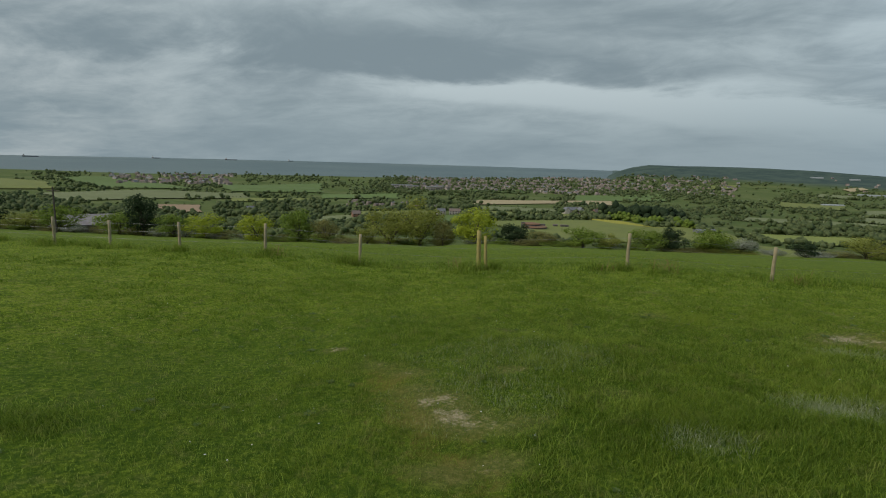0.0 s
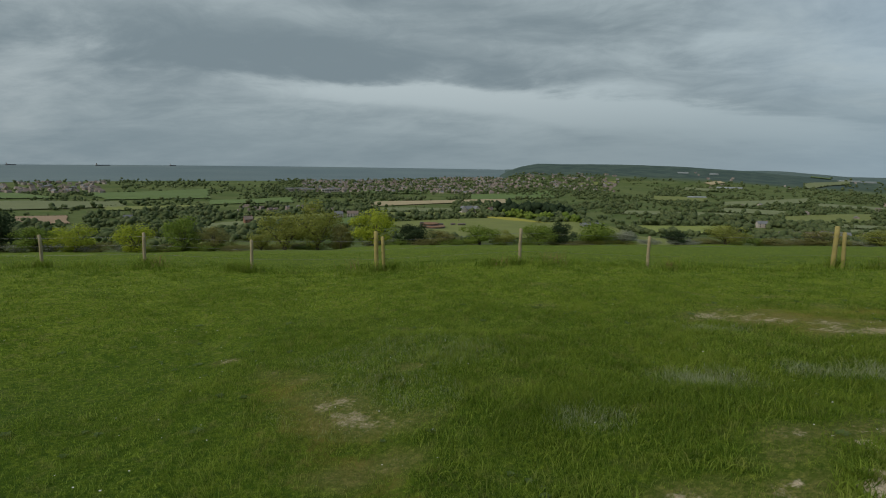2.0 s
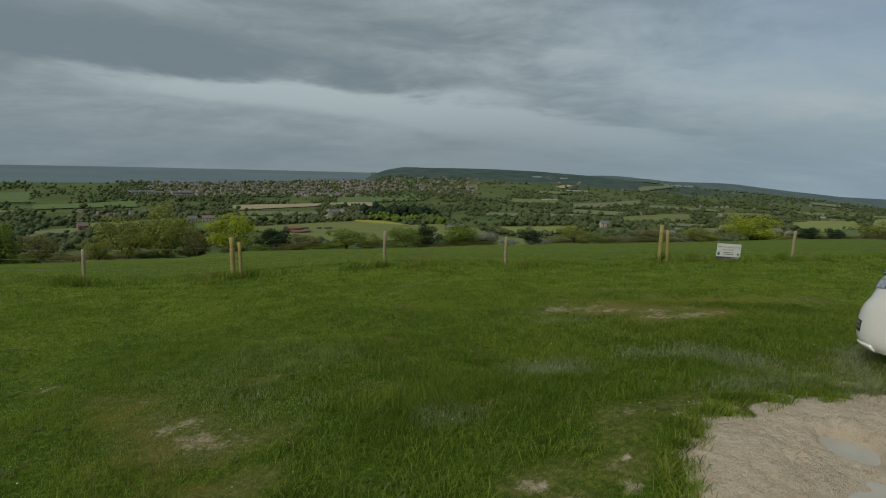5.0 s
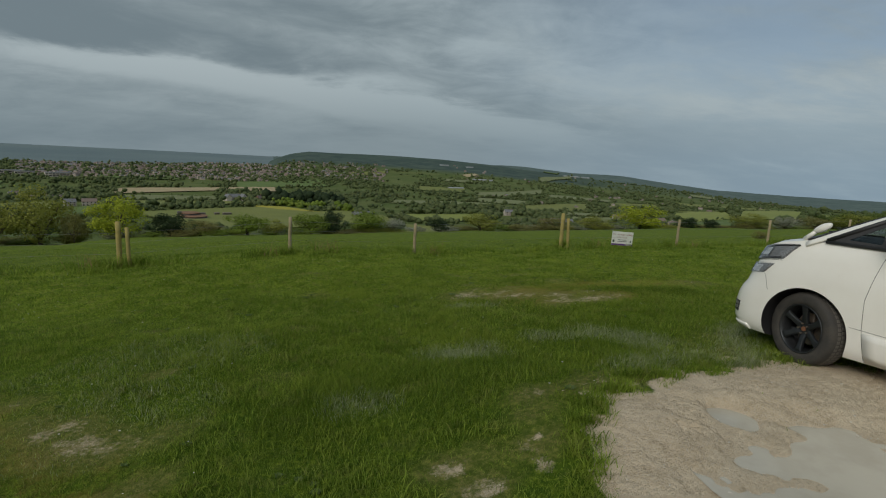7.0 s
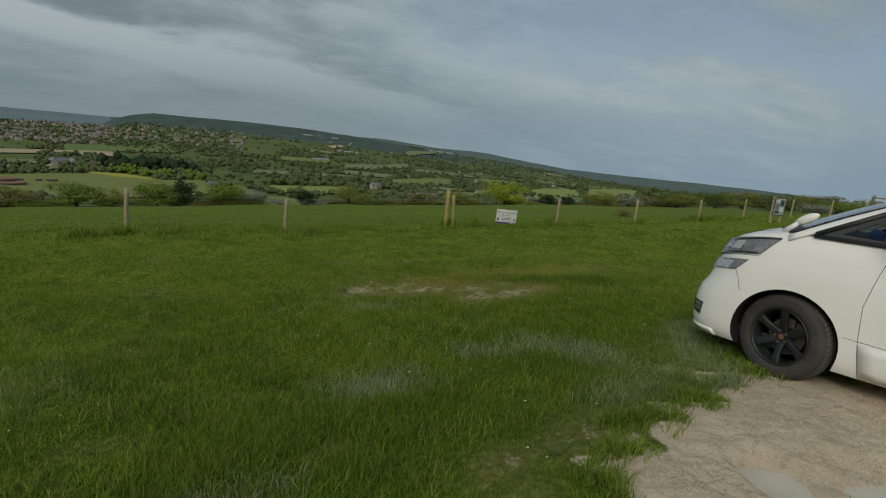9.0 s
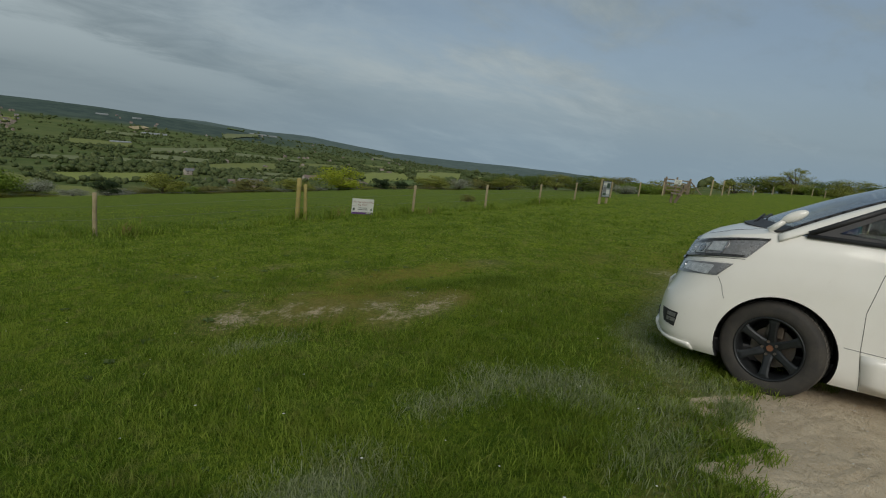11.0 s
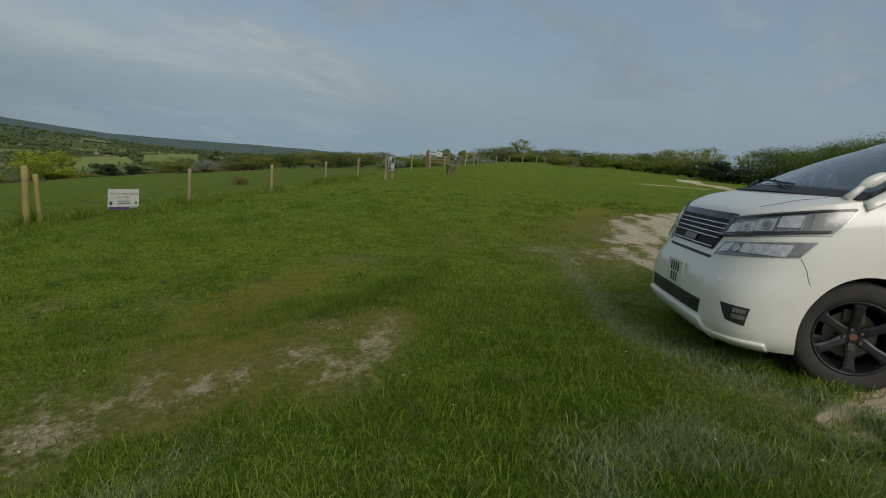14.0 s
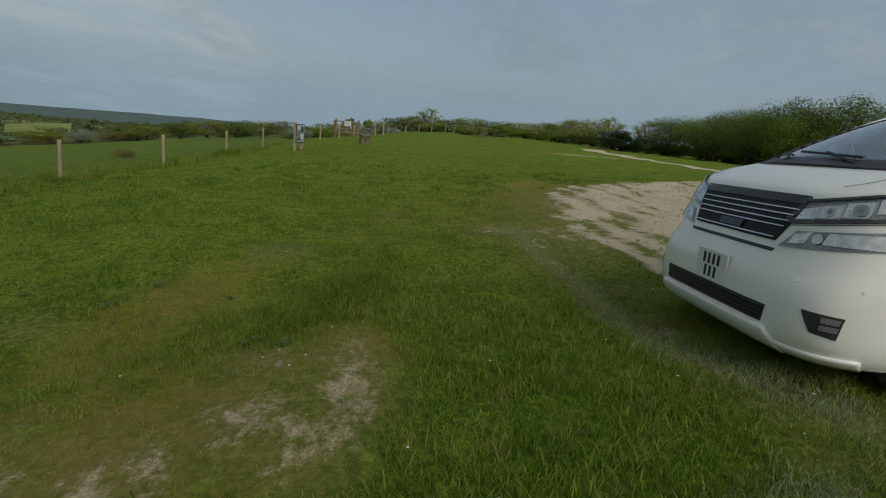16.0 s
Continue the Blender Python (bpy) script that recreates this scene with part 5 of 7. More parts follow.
def car_body():
    bm = bmesh.new()
    ths = [i * 3.0 for i in range(25)] + [75.0 + i for i in range(10)] + [85 + 0.5 * i for i in range(8)] + [88.8, 89.2, 89.5, 89.75, 89.9, 90] + [90 + (i + 1) * 90 / 26 for i in range(26)]
    ths = [-t for t in reversed(ths[1:])] + ths
    levels = [0, 0.03, 0.07, 0.13, 0.2, 0.28, 0.36, 0.44, 0.52, 0.60, 0.68, 0.76, 0.83, 0.89, 0.94, 0.975, 1.0]
    loops = [[plan(t, v) for t in ths] for v in levels]
    inset = []
    for k in (0.05, 0.12, 0.25, 0.45, 0.7, 0.9):
        row = []
        for p in loops[-1]:
            y_in = p.y - 0.22 * k * max(p.y, 0.0)
            rise = float(shoulder(y_in) - shoulder(p.y)) if p.y > 0 else 0.0
            bonnet = float(np.interp(y_in, [-0.5, -0.1, 0.2, 0.75], [0.02, 0.055, 0.06, 0.035]))
            row.append(Vector((p.x * (1 - k), y_in, p.z + rise + bonnet * (1 - (1 - k) ** 2) + 0.012 * smooth(0, 0.12, k))))
        inset.append(row)
    low = [Vector((p.x * 0.9, p.y * 0.97, p.z - 0.02)) for p in loops[0]]
    grid = [[bm.verts.new(p) for p in r] for r in [low] + loops + inset]
    n = len(ths)
    for a, b in zip(grid, grid[1:]):
        for i in range(n - 1):
            bm.faces.new([a[i], a[i + 1], b[i + 1], b[i]])
        bm.faces.new([a[n - 1], a[0], b[0], b[n - 1]])
    bm.faces.new(grid[0][::-1])
    top = grid[-1]
    for i in range(n // 2):
        j = n - 1 - i
        if j - i > 1:
            f = [top[i], top[i + 1], top[j - 1], top[j]]
            bm.faces.new(list(dict.fromkeys(f)))
    bmesh.ops.recalc_face_normals(bm, faces=bm.faces[:])
    me = bpy.data.meshes.new("body")
    bm.to_mesh(me)
    bm.free()
    me.materials.append(PAINT)
    me.materials.append(BLACK)
    ob = new("body", me)
    cuts = []
    for y in (0, -2.95):
        for s in (-1, 1):
            c = rod((s * 0.58, y, 0.355), (s * 1.2, y, 0.355), 0.392, sides=56)
            cm = bpy.data.meshes.new("cut")
            c.to_mesh(cm)
            c.free()
            cm.materials.append(BLACK)
            cuts.append(new("cut", cm))
    for c in cuts:
        mod = ob.modifiers.new("arch", "BOOLEAN")
        mod.operation, mod.solver, mod.object, mod.material_mode = "DIFFERENCE", "EXACT", c, "TRANSFER"
    done = bpy.data.meshes.new_from_object(ob.evaluated_get(bpy.context.evaluated_depsgraph_get()))
    ob.modifiers.clear()
    ob.data = done
    done.name = "body"
    for c in cuts:
        bpy.data.objects.remove(c)
    for p in done.polygons:
        p.use_smooth = True
        if p.center.y < 0.02 and p.normal.z > 0.6 and p.center.z > 1.1 and abs(p.center.x) < 0.8:
            p.material_index = 1
    done.set_sharp_from_angle(angle=radians(32))
    ob.parent = car
    return ob


car_body()
L = 1  # the left side has positive th

# grille, lamps and bumper openings
grille = part("grille", skin([(-20.5, 0.985), (20.5, 0.985), (13.5, 0.775), (-13.5, 0.775)], 28, 8, 0.010, 0.05), GRILLE, car, "black grille with thin chrome bars")
part("grille_top", skin([(-21.5, 1.035), (21.5, 1.035), (20.5, 0.988), (-20.5, 0.988)], 28, 2, 0.016, 0.05), GLOSS, car)
for i, z in enumerate((0.955, 0.922, 0.889, 0.856, 0.790)):
    k = (0.985 - z) / 0.21
    w = 20.5 - 7.0 * k - 0.8
    part("grille_bar", skin([(-w, z + 0.0032), (w, z + 0.0032), (w, z - 0.0032), (-w, z - 0.0032)], 28, 1, 0.020, 0.02), CHROME, grille)
part("badge", skin([(-1.5, 0.845), (1.5, 0.845), (1.3, 0.80), (-1.3, 0.80)], 6, 2, 0.026, 0.02), GLOSS, grille, "plain dark oval emblem")
part("bumper_slot", skin([(-15, 0.735), (15, 0.735), (14.2, 0.715), (-14.2, 0.715)], 24, 1, 0.003, 0.03), BLACK, car)
intake = part("lower_intake", skin([(-22.5, 0.435), (22.5, 0.435), (21.5, 0.335), (-21.5, 0.335)], 24, 3, 0.003, 0.05), BLACK, car, "black lower bumper intake")
for z in (0.412, 0.385, 0.358):
    part("intake_bar", skin([(-21.8, z + 0.004), (21.8, z + 0.004), (21.8, z - 0.004), (-21.8, z - 0.004)], 24, 1, 0.010, 0.02), GLOSS, intake)
part("bumper_lip", skin([(-24, 0.322), (24, 0.322), (33, 0.205), (-33, 0.205)], 40, 5, 0.022, 0.04), PAINT, car, smoothed=True)
part("bumper_lip", skin([(-73, 0.255), (73, 0.255), (73, 0.205), (-73, 0.205)], 64, 3, 0.014, 0.03), PAINT, car, smoothed=True)
for s in (1, -1):
    lamp = part("headlight", skin([(s * 20.5, 1.010), (s * 86, 1.135), (s * 80, 0.985), (s * 15.0, 0.880)], 30, 6, 0.004, 0.02), LAMP_DARK, car, "clear headlight with silver reflectors in a grey housing")
    part("cover", skin([(s * 20.0, 1.016), (s * 86.6, 1.142), (s * 80.5, 0.979), (s * 14.4, 0.874)], 30, 6, 0.026, 0.004), LENS, lamp).visible_shadow = False
    for a0, a1, z0, z1 in ((20, 27, 0.905, 0.985), (28, 38, 0.925, 1.010), (39, 51, 0.945, 1.040), (53, 66, 0.985, 1.075)):
        part("reflector", skin([(s * a0, z1 - 0.02), (s * a1, z1), (s * (a1 - 1.5), z0 + 0.015), (s * (a0 - 1.5), z0)], 8, 4, 0.012, 0.012), LAMP_IN, lamp)
        part("fin", skin([(s * (a1 + 0.2), z1), (s * (a1 + 0.9), z1), (s * (a1 - 0.6), z0), (s * (a1 - 1.3), z0)], 2, 4, 0.019, 0.03), CHROME, lamp)
    for th, z, r in ((45, 0.992, 0.040), (32, 0.966, 0.030)):
        part("projector", rod(at_height(s * th, z) - outward(s * th, z) * 0.012, at_height(s * th, z) + outward(s * th, z) * 0.018, r, r * 0.85, 24), CHROME, lamp)
        part("bulb", rod(at_height(s * th, z) - outward(s * th, z) * 0.006, at_height(s * th, z) + outward(s * th, z) * 0.0195, r * 0.7, r * 0.45, 20), LAMP_DARK, lamp)
    part("bezel", skin([(s * 70, 1.090), (s * 85, 1.125), (s * 79.5, 0.992), (s * 69, 0.975)], 12, 3, 0.012, 0.02), LAMP_DARK, lamp)
    part("bezel", skin([(s * 17, 0.900), (s * 79, 1.002), (s * 78, 0.985), (s * 16, 0.880)], 24, 2, 0.020, 0.03), BLACK, lamp)
    part("bezel", skin([(s * 20.5, 1.014), (s * 86, 1.139), (s * 85.4, 1.126), (s * 20.2, 1.002)], 24, 2, 0.020, 0.03), BLACK, lamp)
    low = part("lower_lamp", skin([(s * 21, 0.850), (s * 76, 0.925), (s * 71, 0.820), (s * 15.5, 0.750)], 26, 4, 0.004, 0.02), LAMP_DARK, car, "narrow clear lower lamp under the headlight")
    part("cover", skin([(s * 20.5, 0.856), (s * 76.5, 0.931), (s * 71.4, 0.814), (s * 14.8, 0.744)], 26, 4, 0.022, 0.004), LENS, low).visible_shadow = False
    for a0, a1, z0, z1 in ((21, 28, 0.775, 0.845), (36, 66, 0.800, 0.880)):
        part("reflector", skin([(s * a0, z1 - 0.02), (s * a1, z1 + 0.01), (s * (a1 - 1.5), z0 + 0.015), (s * (a0 - 1.5), z0)], 10, 4, 0.010, 0.012), LAMP_IN, low)
    part("projector", rod(at_height(s * 32, 0.822) - outward(s * 32, 0.822) * 0.012, at_height(s * 32, 0.822) + outward(s * 32, 0.822) * 0.017, 0.034, 0.028, 24), CHROME, low)
    part("bezel", skin([(s * 66, 0.905), (s * 75, 0.915), (s * 70.5, 0.83), (s * 65, 0.825)], 8, 2, 0.010, 0.02), LAMP_DARK, low)
    recess = part("fog_recess", skin([(s * 41, 0.474), (s * 63, 0.468), (s * 61.5, 0.352), (s * 48, 0.368)], 10, 4, 0.003, 0.05), BLACK, car)
    for z in (0.442, 0.402):
        part("fog_lamp", skin([(s * 52, z + 0.014), (s * 61.5, z + 0.014), (s * 61, z - 0.014), (s * 52.5, z - 0.014)], 6, 2, 0.008, 0.02), LAMP_DARK, recess)
    for th in (33, 66):
        part("parking_sensor", rod(at_height(s * th, 0.61) - outward(s * th, 0.61) * 0.01, at_height(s * th, 0.61) + outward(s * th, 0.61) * 0.0012, 0.012, sides=16), PAINT, car)
    # panel gaps
    part("panel_gap", seam([(s * 72, 0.815), (s * 78, 0.74), (s * 82.5, 0.66)]), BLACK, car)
    part("panel_gap", seam([(s * 103.2, 1.20), (s * 102.0, 0.98), (s * 101.0, 0.75), (s * 101.4, 0.48), (s * 102.4, 0.21)]), BLACK, car)
    part("panel_gap", seam([(s * 99.2, 0.49), (s * 110, 0.475), (s * 140, 0.46)], 0.0018), BLACK, car)
    part("panel_gap", seam([(s * 14.0, 0.868), (s * 40, 0.915), (s * 80, 0.972)], 0.002), BLACK, car)
    part("side_skirt", skin([(s * 101.6, 0.465), (s * 150, 0.445), (s * 150, 0.215), (s * 102.6, 0.215)], 20, 4, 0.012, 0.03), PAINT, car, smoothed=True)

# bonnet gap and front plate
for s in (-1, 1):
    pts = []
    for i in range(14):
        y = -0.02 + 0.60 * i / 13
        x = 0.72 * float(np.interp(y, [-0.12, 0.3, 0.5, 0.62], [1.0, 0.97, 0.90, 0.80]))
        z = float(shoulder(y)) + float(np.interp(y, [-0.5, -0.1, 0.2, 0.75], [0.02, 0.055, 0.06, 0.035])) * (1 - (x / 0.87) ** 2) + 0.011
        pts.append((s * x, y, z))
    part("panel_gap", joined(*[rod(a, b, 0.0014, sides=6, caps=False) for a, b in zip(pts, pts[1:])]), BLACK, car)
plate = part("number_plate", box(-0.165, 0.165, 0.848, 0.866, 0.440, 0.632, 0.004), PLATE, car, "squarish white number plate")
for z, n in ((0.578, 4), (0.496, 3)):
    for i in range(n):
        x = (i - (n - 1) / 2) * 0.052
        part("plate_bar", box(x - 0.011, x + 0.011, 0.866, 0.869, z - 0.034, z + 0.034), INK, plate)

# glasshouse: roof, pillars, glass
A0, A1 = Vector((0.833, 0.034, 1.228)), Vector((0.635, -0.84, 1.635))


def screen_point(u, w):
    """The windscreen, u across from -1 to 1, w up from 0 to 1."""
    p = A0.lerp(A1, w)
    return Vector((u * p.x, p.y + (1 - u * u) * (0.24 - 0.10 * w), p.z + 0.03 * math.sin(w * math.pi) + (1 - u * u) * (0.015 + 0.03 * w)))


def surface(fn, nu, nv, thick=0.0):
    bm = bmesh.new()
    g = [[bm.verts.new(fn(i / nu, j / nv)) for i in range(nu + 1)] for j in range(nv + 1)]
    for j in range(nv):
        for i in range(nu):
            bm.faces.new([g[j][i], g[j][i + 1], g[j + 1][i + 1], g[j + 1][i]])
    if thick:
        bmesh.ops.recalc_face_normals(bm, faces=bm.faces[:])
        bmesh.ops.solidify(bm, geom=bm.faces[:], thickness=thick)
    return bm


windscreen = part("windscreen", surface(lambda u, w: screen_point(u * 2 - 1, w), 20, 12, 0.005), GLASS, car, "tinted windscreen with sky reflections", smoothed=True)
windscreen.visible_shadow = False
part("cowl", surface(lambda u, w: screen_point(u * 2 - 1, -0.05 + 0.085 * w) + Vector((0, 0.05 * (1 - w), 0.004)), 20, 2, 0.012), BLACK, car, "black plastic cowl under the windscreen")
for x0, x1 in ((-0.35, 0.35), (0.35, 0.66)):
    part("wiper", joined(rod(screen_point(x0, 0.03) + Vector((0, 0.02, 0.02)), screen_point(x1, 0.085) + Vector((0, 0.02, 0.02)), 0.008, sides=6),
                                 rod(screen_point(x0, 0.0) + Vector((0, 0.04, 0.0)), screen_point((x0 + x1) / 2, 0.065) + Vector((0, 0.02, 0.025)), 0.009, sides=6)), BLACK, car)


def roof_point(u, w):
    s = u * 2 - 1
    y = -0.82 - 2.96 * w
    half_w = float(np.interp(w, [0, 0.1, 0.22, 0.8, 1], [0.645, 0.69, 0.71, 0.70, 0.63]))
    z = float(np.interp(w, [0, 0.06, 0.14, 0.26, 0.5, 1], [1.632, 1.70, 1.775, 1.845, 1.89, 1.83]))
    return Vector((s * half_w, y + (1 - s * s) * 0.15 * (1 - w), z + 0.05 * (1 - s * s) - 0.03 * min(1, w * 5) * abs(s) ** 6))


part("roof", surface(roof_point, 20, 16, 0.03), PAINT, car, smoothed=True)
part("headliner", surface(lambda u, w: roof_point(0.04 + 0.92 * u, 0.01 + 0.98 * w) - Vector((0, 0, 0.05)), 12, 10, 0.01), CLOTH, car, "dark cloth headliner")
part("antenna", joined(rod((0, -1.75, 1.90), (0, -1.78, 1.95), 0.02, 0.012, 8), rod((0, -1.78, 1.95), (0, -1.98, 2.02), 0.004, sides=6)), BLACK, car)


def side_glass(s, quad, name, material):
    """A pane between four (y, z) corners; the cabin leans in with height."""
    def fn(u, w):
        y = (quad[0][0] * (1 - u) + quad[1][0] * u) * (1 - w) + (quad[3][0] * (1 - u) + quad[2][0] * u) * w
        z = (quad[0][1] * (1 - u) + quad[1][1] * u) * (1 - w) + (quad[3][1] * (1 - u) + quad[2][1] * u) * w
        return Vector((s * (0.882 - 0.33 * (z - 1.20)), y, z))
    ob = part(name, surface(fn, 6, 6, 0.006), material, car)
    ob.visible_shadow = False
    return ob


def strut(points, r, material, name, flat=1.0):
    bits = [rod(a, b, r, sides=10) for a, b in zip(points, points[1:])]
    return part(name, joined(*bits), material, car, smoothed=True)


lean = lambda z: 0.888 - 0.33 * (z - 1.20)
for s in (-1, 1):
    inner, outer = [(-0.235, 1.248), (-0.495, 1.242), (-0.505, 1.405), (-0.470, 1.390)], [(-0.085, 1.212), (-0.545, 1.212), (-0.555, 1.490), (-0.480, 1.452)]
    side_glass(s, inner, "quarter_window", SIDE_GLASS)
    rim_bm = bmesh.new()
    rings = [[rim_bm.verts.new((s * (0.886 - 0.33 * (z - 1.20) + lift), y, z)) for y, z in q] for q, lift in ((outer, 0.0), (outer, 0.005), (inner, 0.005), (inner, -0.006))]
    for a, b in zip(rings, rings[1:]):
        for i in range(4):
            rim_bm.faces.new([a[i], a[(i + 1) % 4], b[(i + 1) % 4], b[i]])
    bmesh.ops.recalc_face_normals(rim_bm, faces=rim_bm.faces[:])
    part("window_border", rim_bm, BLACK, car)
    side_glass(s, [(-0.61, 1.215), (-1.62, 1.225), (-1.60, 1.76), (-0.64, 1.525)], "side_window", SIDE_GLASS)
    side_glass(s, [(-1.72, 1.23), (-2.75, 1.25), (-2.70, 1.77), (-1.70, 1.77)], "side_window", DARK_GLASS)
    side_glass(s, [(-2.85, 1.25), (-3.72, 1.28), (-3.55, 1.75), (-2.80, 1.77)], "side_window", DARK_GLASS)
    def pillar(u, w, s=s):
        p = screen_point(s, -0.10 + 1.12 * w) + Vector((s * 0.004, 0, 0.006))
        y = 0.10 - 1.16 * w
        z = float(np.interp(-y, [-0.10, 0.04, 0.10, 0.55, 1.05], [1.14, 1.215, 1.245, 1.495, 1.745]))
        q = Vector((s * (lean(z) + 0.006), y, z))
        return p.lerp(q, u) + Vector((s * 0.4, 0, 0.7)) * (0.022 * math.sin(u * 3.1416))
    part("front_pillar", surface(pillar, 8, 20, 0.02), PAINT, car, smoothed=True)
    edge_pts = [screen_point(s * 0.985, -0.02 + 1.02 * i / 12) + Vector((0, 0.004, 0.006)) for i in range(13)]
    strut(edge_pts, 0.010, BLACK, "screen_seal")
    strut([Vector((s * lean(1.20), -0.57, 1.20)), Vector((s * lean(1.49), -0.575, 1.49))], 0.034, BLACK, "window_post")
    strut([Vector((s * (lean(1.212) + 0.002), -0.06, 1.206)), Vector((s * (lean(1.212) + 0.002), -1.66, 1.216)), Vector((s * lean(1.26), -3.78, 1.265))], 0.016, BLACK, "window_seal")
    strut([Vector((s * lean(1.215), -0.07, 1.22)), Vector((s * lean(1.49), -0.55, 1.49)), Vector((s * lean(1.74), -1.05, 1.745)), Vector((s * lean(1.80), -1.5, 1.79)), Vector((s * lean(1.80), -3.6, 1.78))], 0.020, BLACK, "window_seal")
    strut([Vector((s * lean(1.22), -1.67, 1.21)), Vector((s * lean(1.80), -1.66, 1.80))], 0.05, BLACK, "door_pillar")
    strut([Vector((s * lean(1.22), -2.80, 1.21)), Vector((s * lean(1.80), -2.75, 1.80))], 0.05, BLACK, "door_pillar")
    strut([Vector((s * 0.80, -3.78, 1.17)), Vector((s * 0.62, -3.62, 1.80))], 0.085, PAINT, "rear_pillar")
    strut([Vector((s * 0.655, -0.86, 1.625)), Vector((s * 0.685, -1.05, 1.71)), Vector((s * 0.70, -1.35, 1.80)), Vector((s * 0.695, -1.7, 1.845)), Vector((s * 0.68, -3.65, 1.82))], 0.042, PAINT, "roof_rail")
    # door mirror
    def housing(u, w, s=s):
        c, d, f = math.cos(u * 6.2832), math.sin(u * 6.2832), max(math.sin(w * math.pi), 0.0) ** 0.45
        return Vector((s * (1.030 + 0.115 * math.copysign(abs(c) ** 0.6, c) * f), -0.69 + 0.085 * math.cos(w * math.pi), 1.335 + 0.100 * math.copysign(abs(d) ** 0.6, d) * f))
    mirror = part("door_mirror", surface(housing, 28, 14), PAINT, car, "white door mirror with a side lamp", smoothed=True)
    part("mirror_foot", joined(rod((s * 0.885, -0.66, 1.225), (s * 0.99, -0.68, 1.26), 0.035, 0.045, 10)), BLACK, mirror)
    part("side_lamp", box(min(s * 0.99, s * 1.095), max(s * 0.99, s * 1.095), -0.640, -0.600, 1.315, 1.345, 0.006), LAMP_IN, mirror)

part("rear_window", surface(lambda u, w: Vector(((u * 2 - 1) * (0.68 - 0.12 * w), -3.90 + 0.20 * w, 1.24 + 0.5 * w)), 8, 6, 0.006), DARK_GLASS, car)
# small wing mirror on the left wing
head = surface(lambda u, w: Vector((-0.80 + 0.032 * math.cos(u * 6.2832) * math.sin(w * math.pi), 0.035 - 0.080 * math.cos(w * math.pi), 1.325 - 0.048 * math.cos(w * math.pi) * -0.8 + 0.042 * math.sin(u * 6.2832) * math.sin(w * math.pi))), 18, 10)
wing = part("wing_mirror", head, PAINT, car, "small white oval parking mirror on a stalk", smoothed=True)
part("stalk", joined(rod((-0.80, 0.175, 1.20), (-0.80, 0.09, 1.285), 0.026, 0.019, 10)), PAINT, wing, smoothed=True)

# inside
part("dashboard", box(-0.78, 0.78, -0.80, -0.05, 0.95, 1.225, 0.05), DASH, car, "grey moulded dashboard")
ring = [Vector((0.37 + 0.18 * math.cos(a), -0.90 - 0.08 * math.sin(a), 1.18 + 0.165 * math.sin(a))) for a in [i * 6.2832 / 20 for i in range(21)]]
part("steering_wheel", joined(*[rod(a, b, 0.015, sides=6) for a, b in zip(ring, ring[1:])]), BLACK, car)
for x in (-0.37, 0.37):
    seat = part("front_seat", box(x - 0.24, x + 0.24, -1.62, -1.46, 0.75, 1.42, 0.06, 3), CLOTH, car)
    part("headrest", box(x - 0.12, x + 0.12, -1.62, -1.52, 1.46, 1.63, 0.04, 3), CLOTH, seat)
part("rear_seat", box(-0.7, 0.7, -2.75, -2.60, 0.75, 1.45, 0.06, 3), CLOTH, car)
for x, y, c, nm in ((-0.30, -0.35, (0.05, 0.10, 0.30), "blue cloth"), (0.10, -0.42, (0.03, 0.28, 0.30), "teal packet"), (0.30, -0.40, (0.30, 0.06, 0.05), "red packet")):
    b = box(x - 0.09, x + 0.09, y - 0.05, y + 0.05, 1.224, 1.30, 0.02)
    part("dashboard_item", roughen(b, 0.02, 0.08, 3), mat(nm, c, rough=0.8), car, nm + " lying on the dashboard")


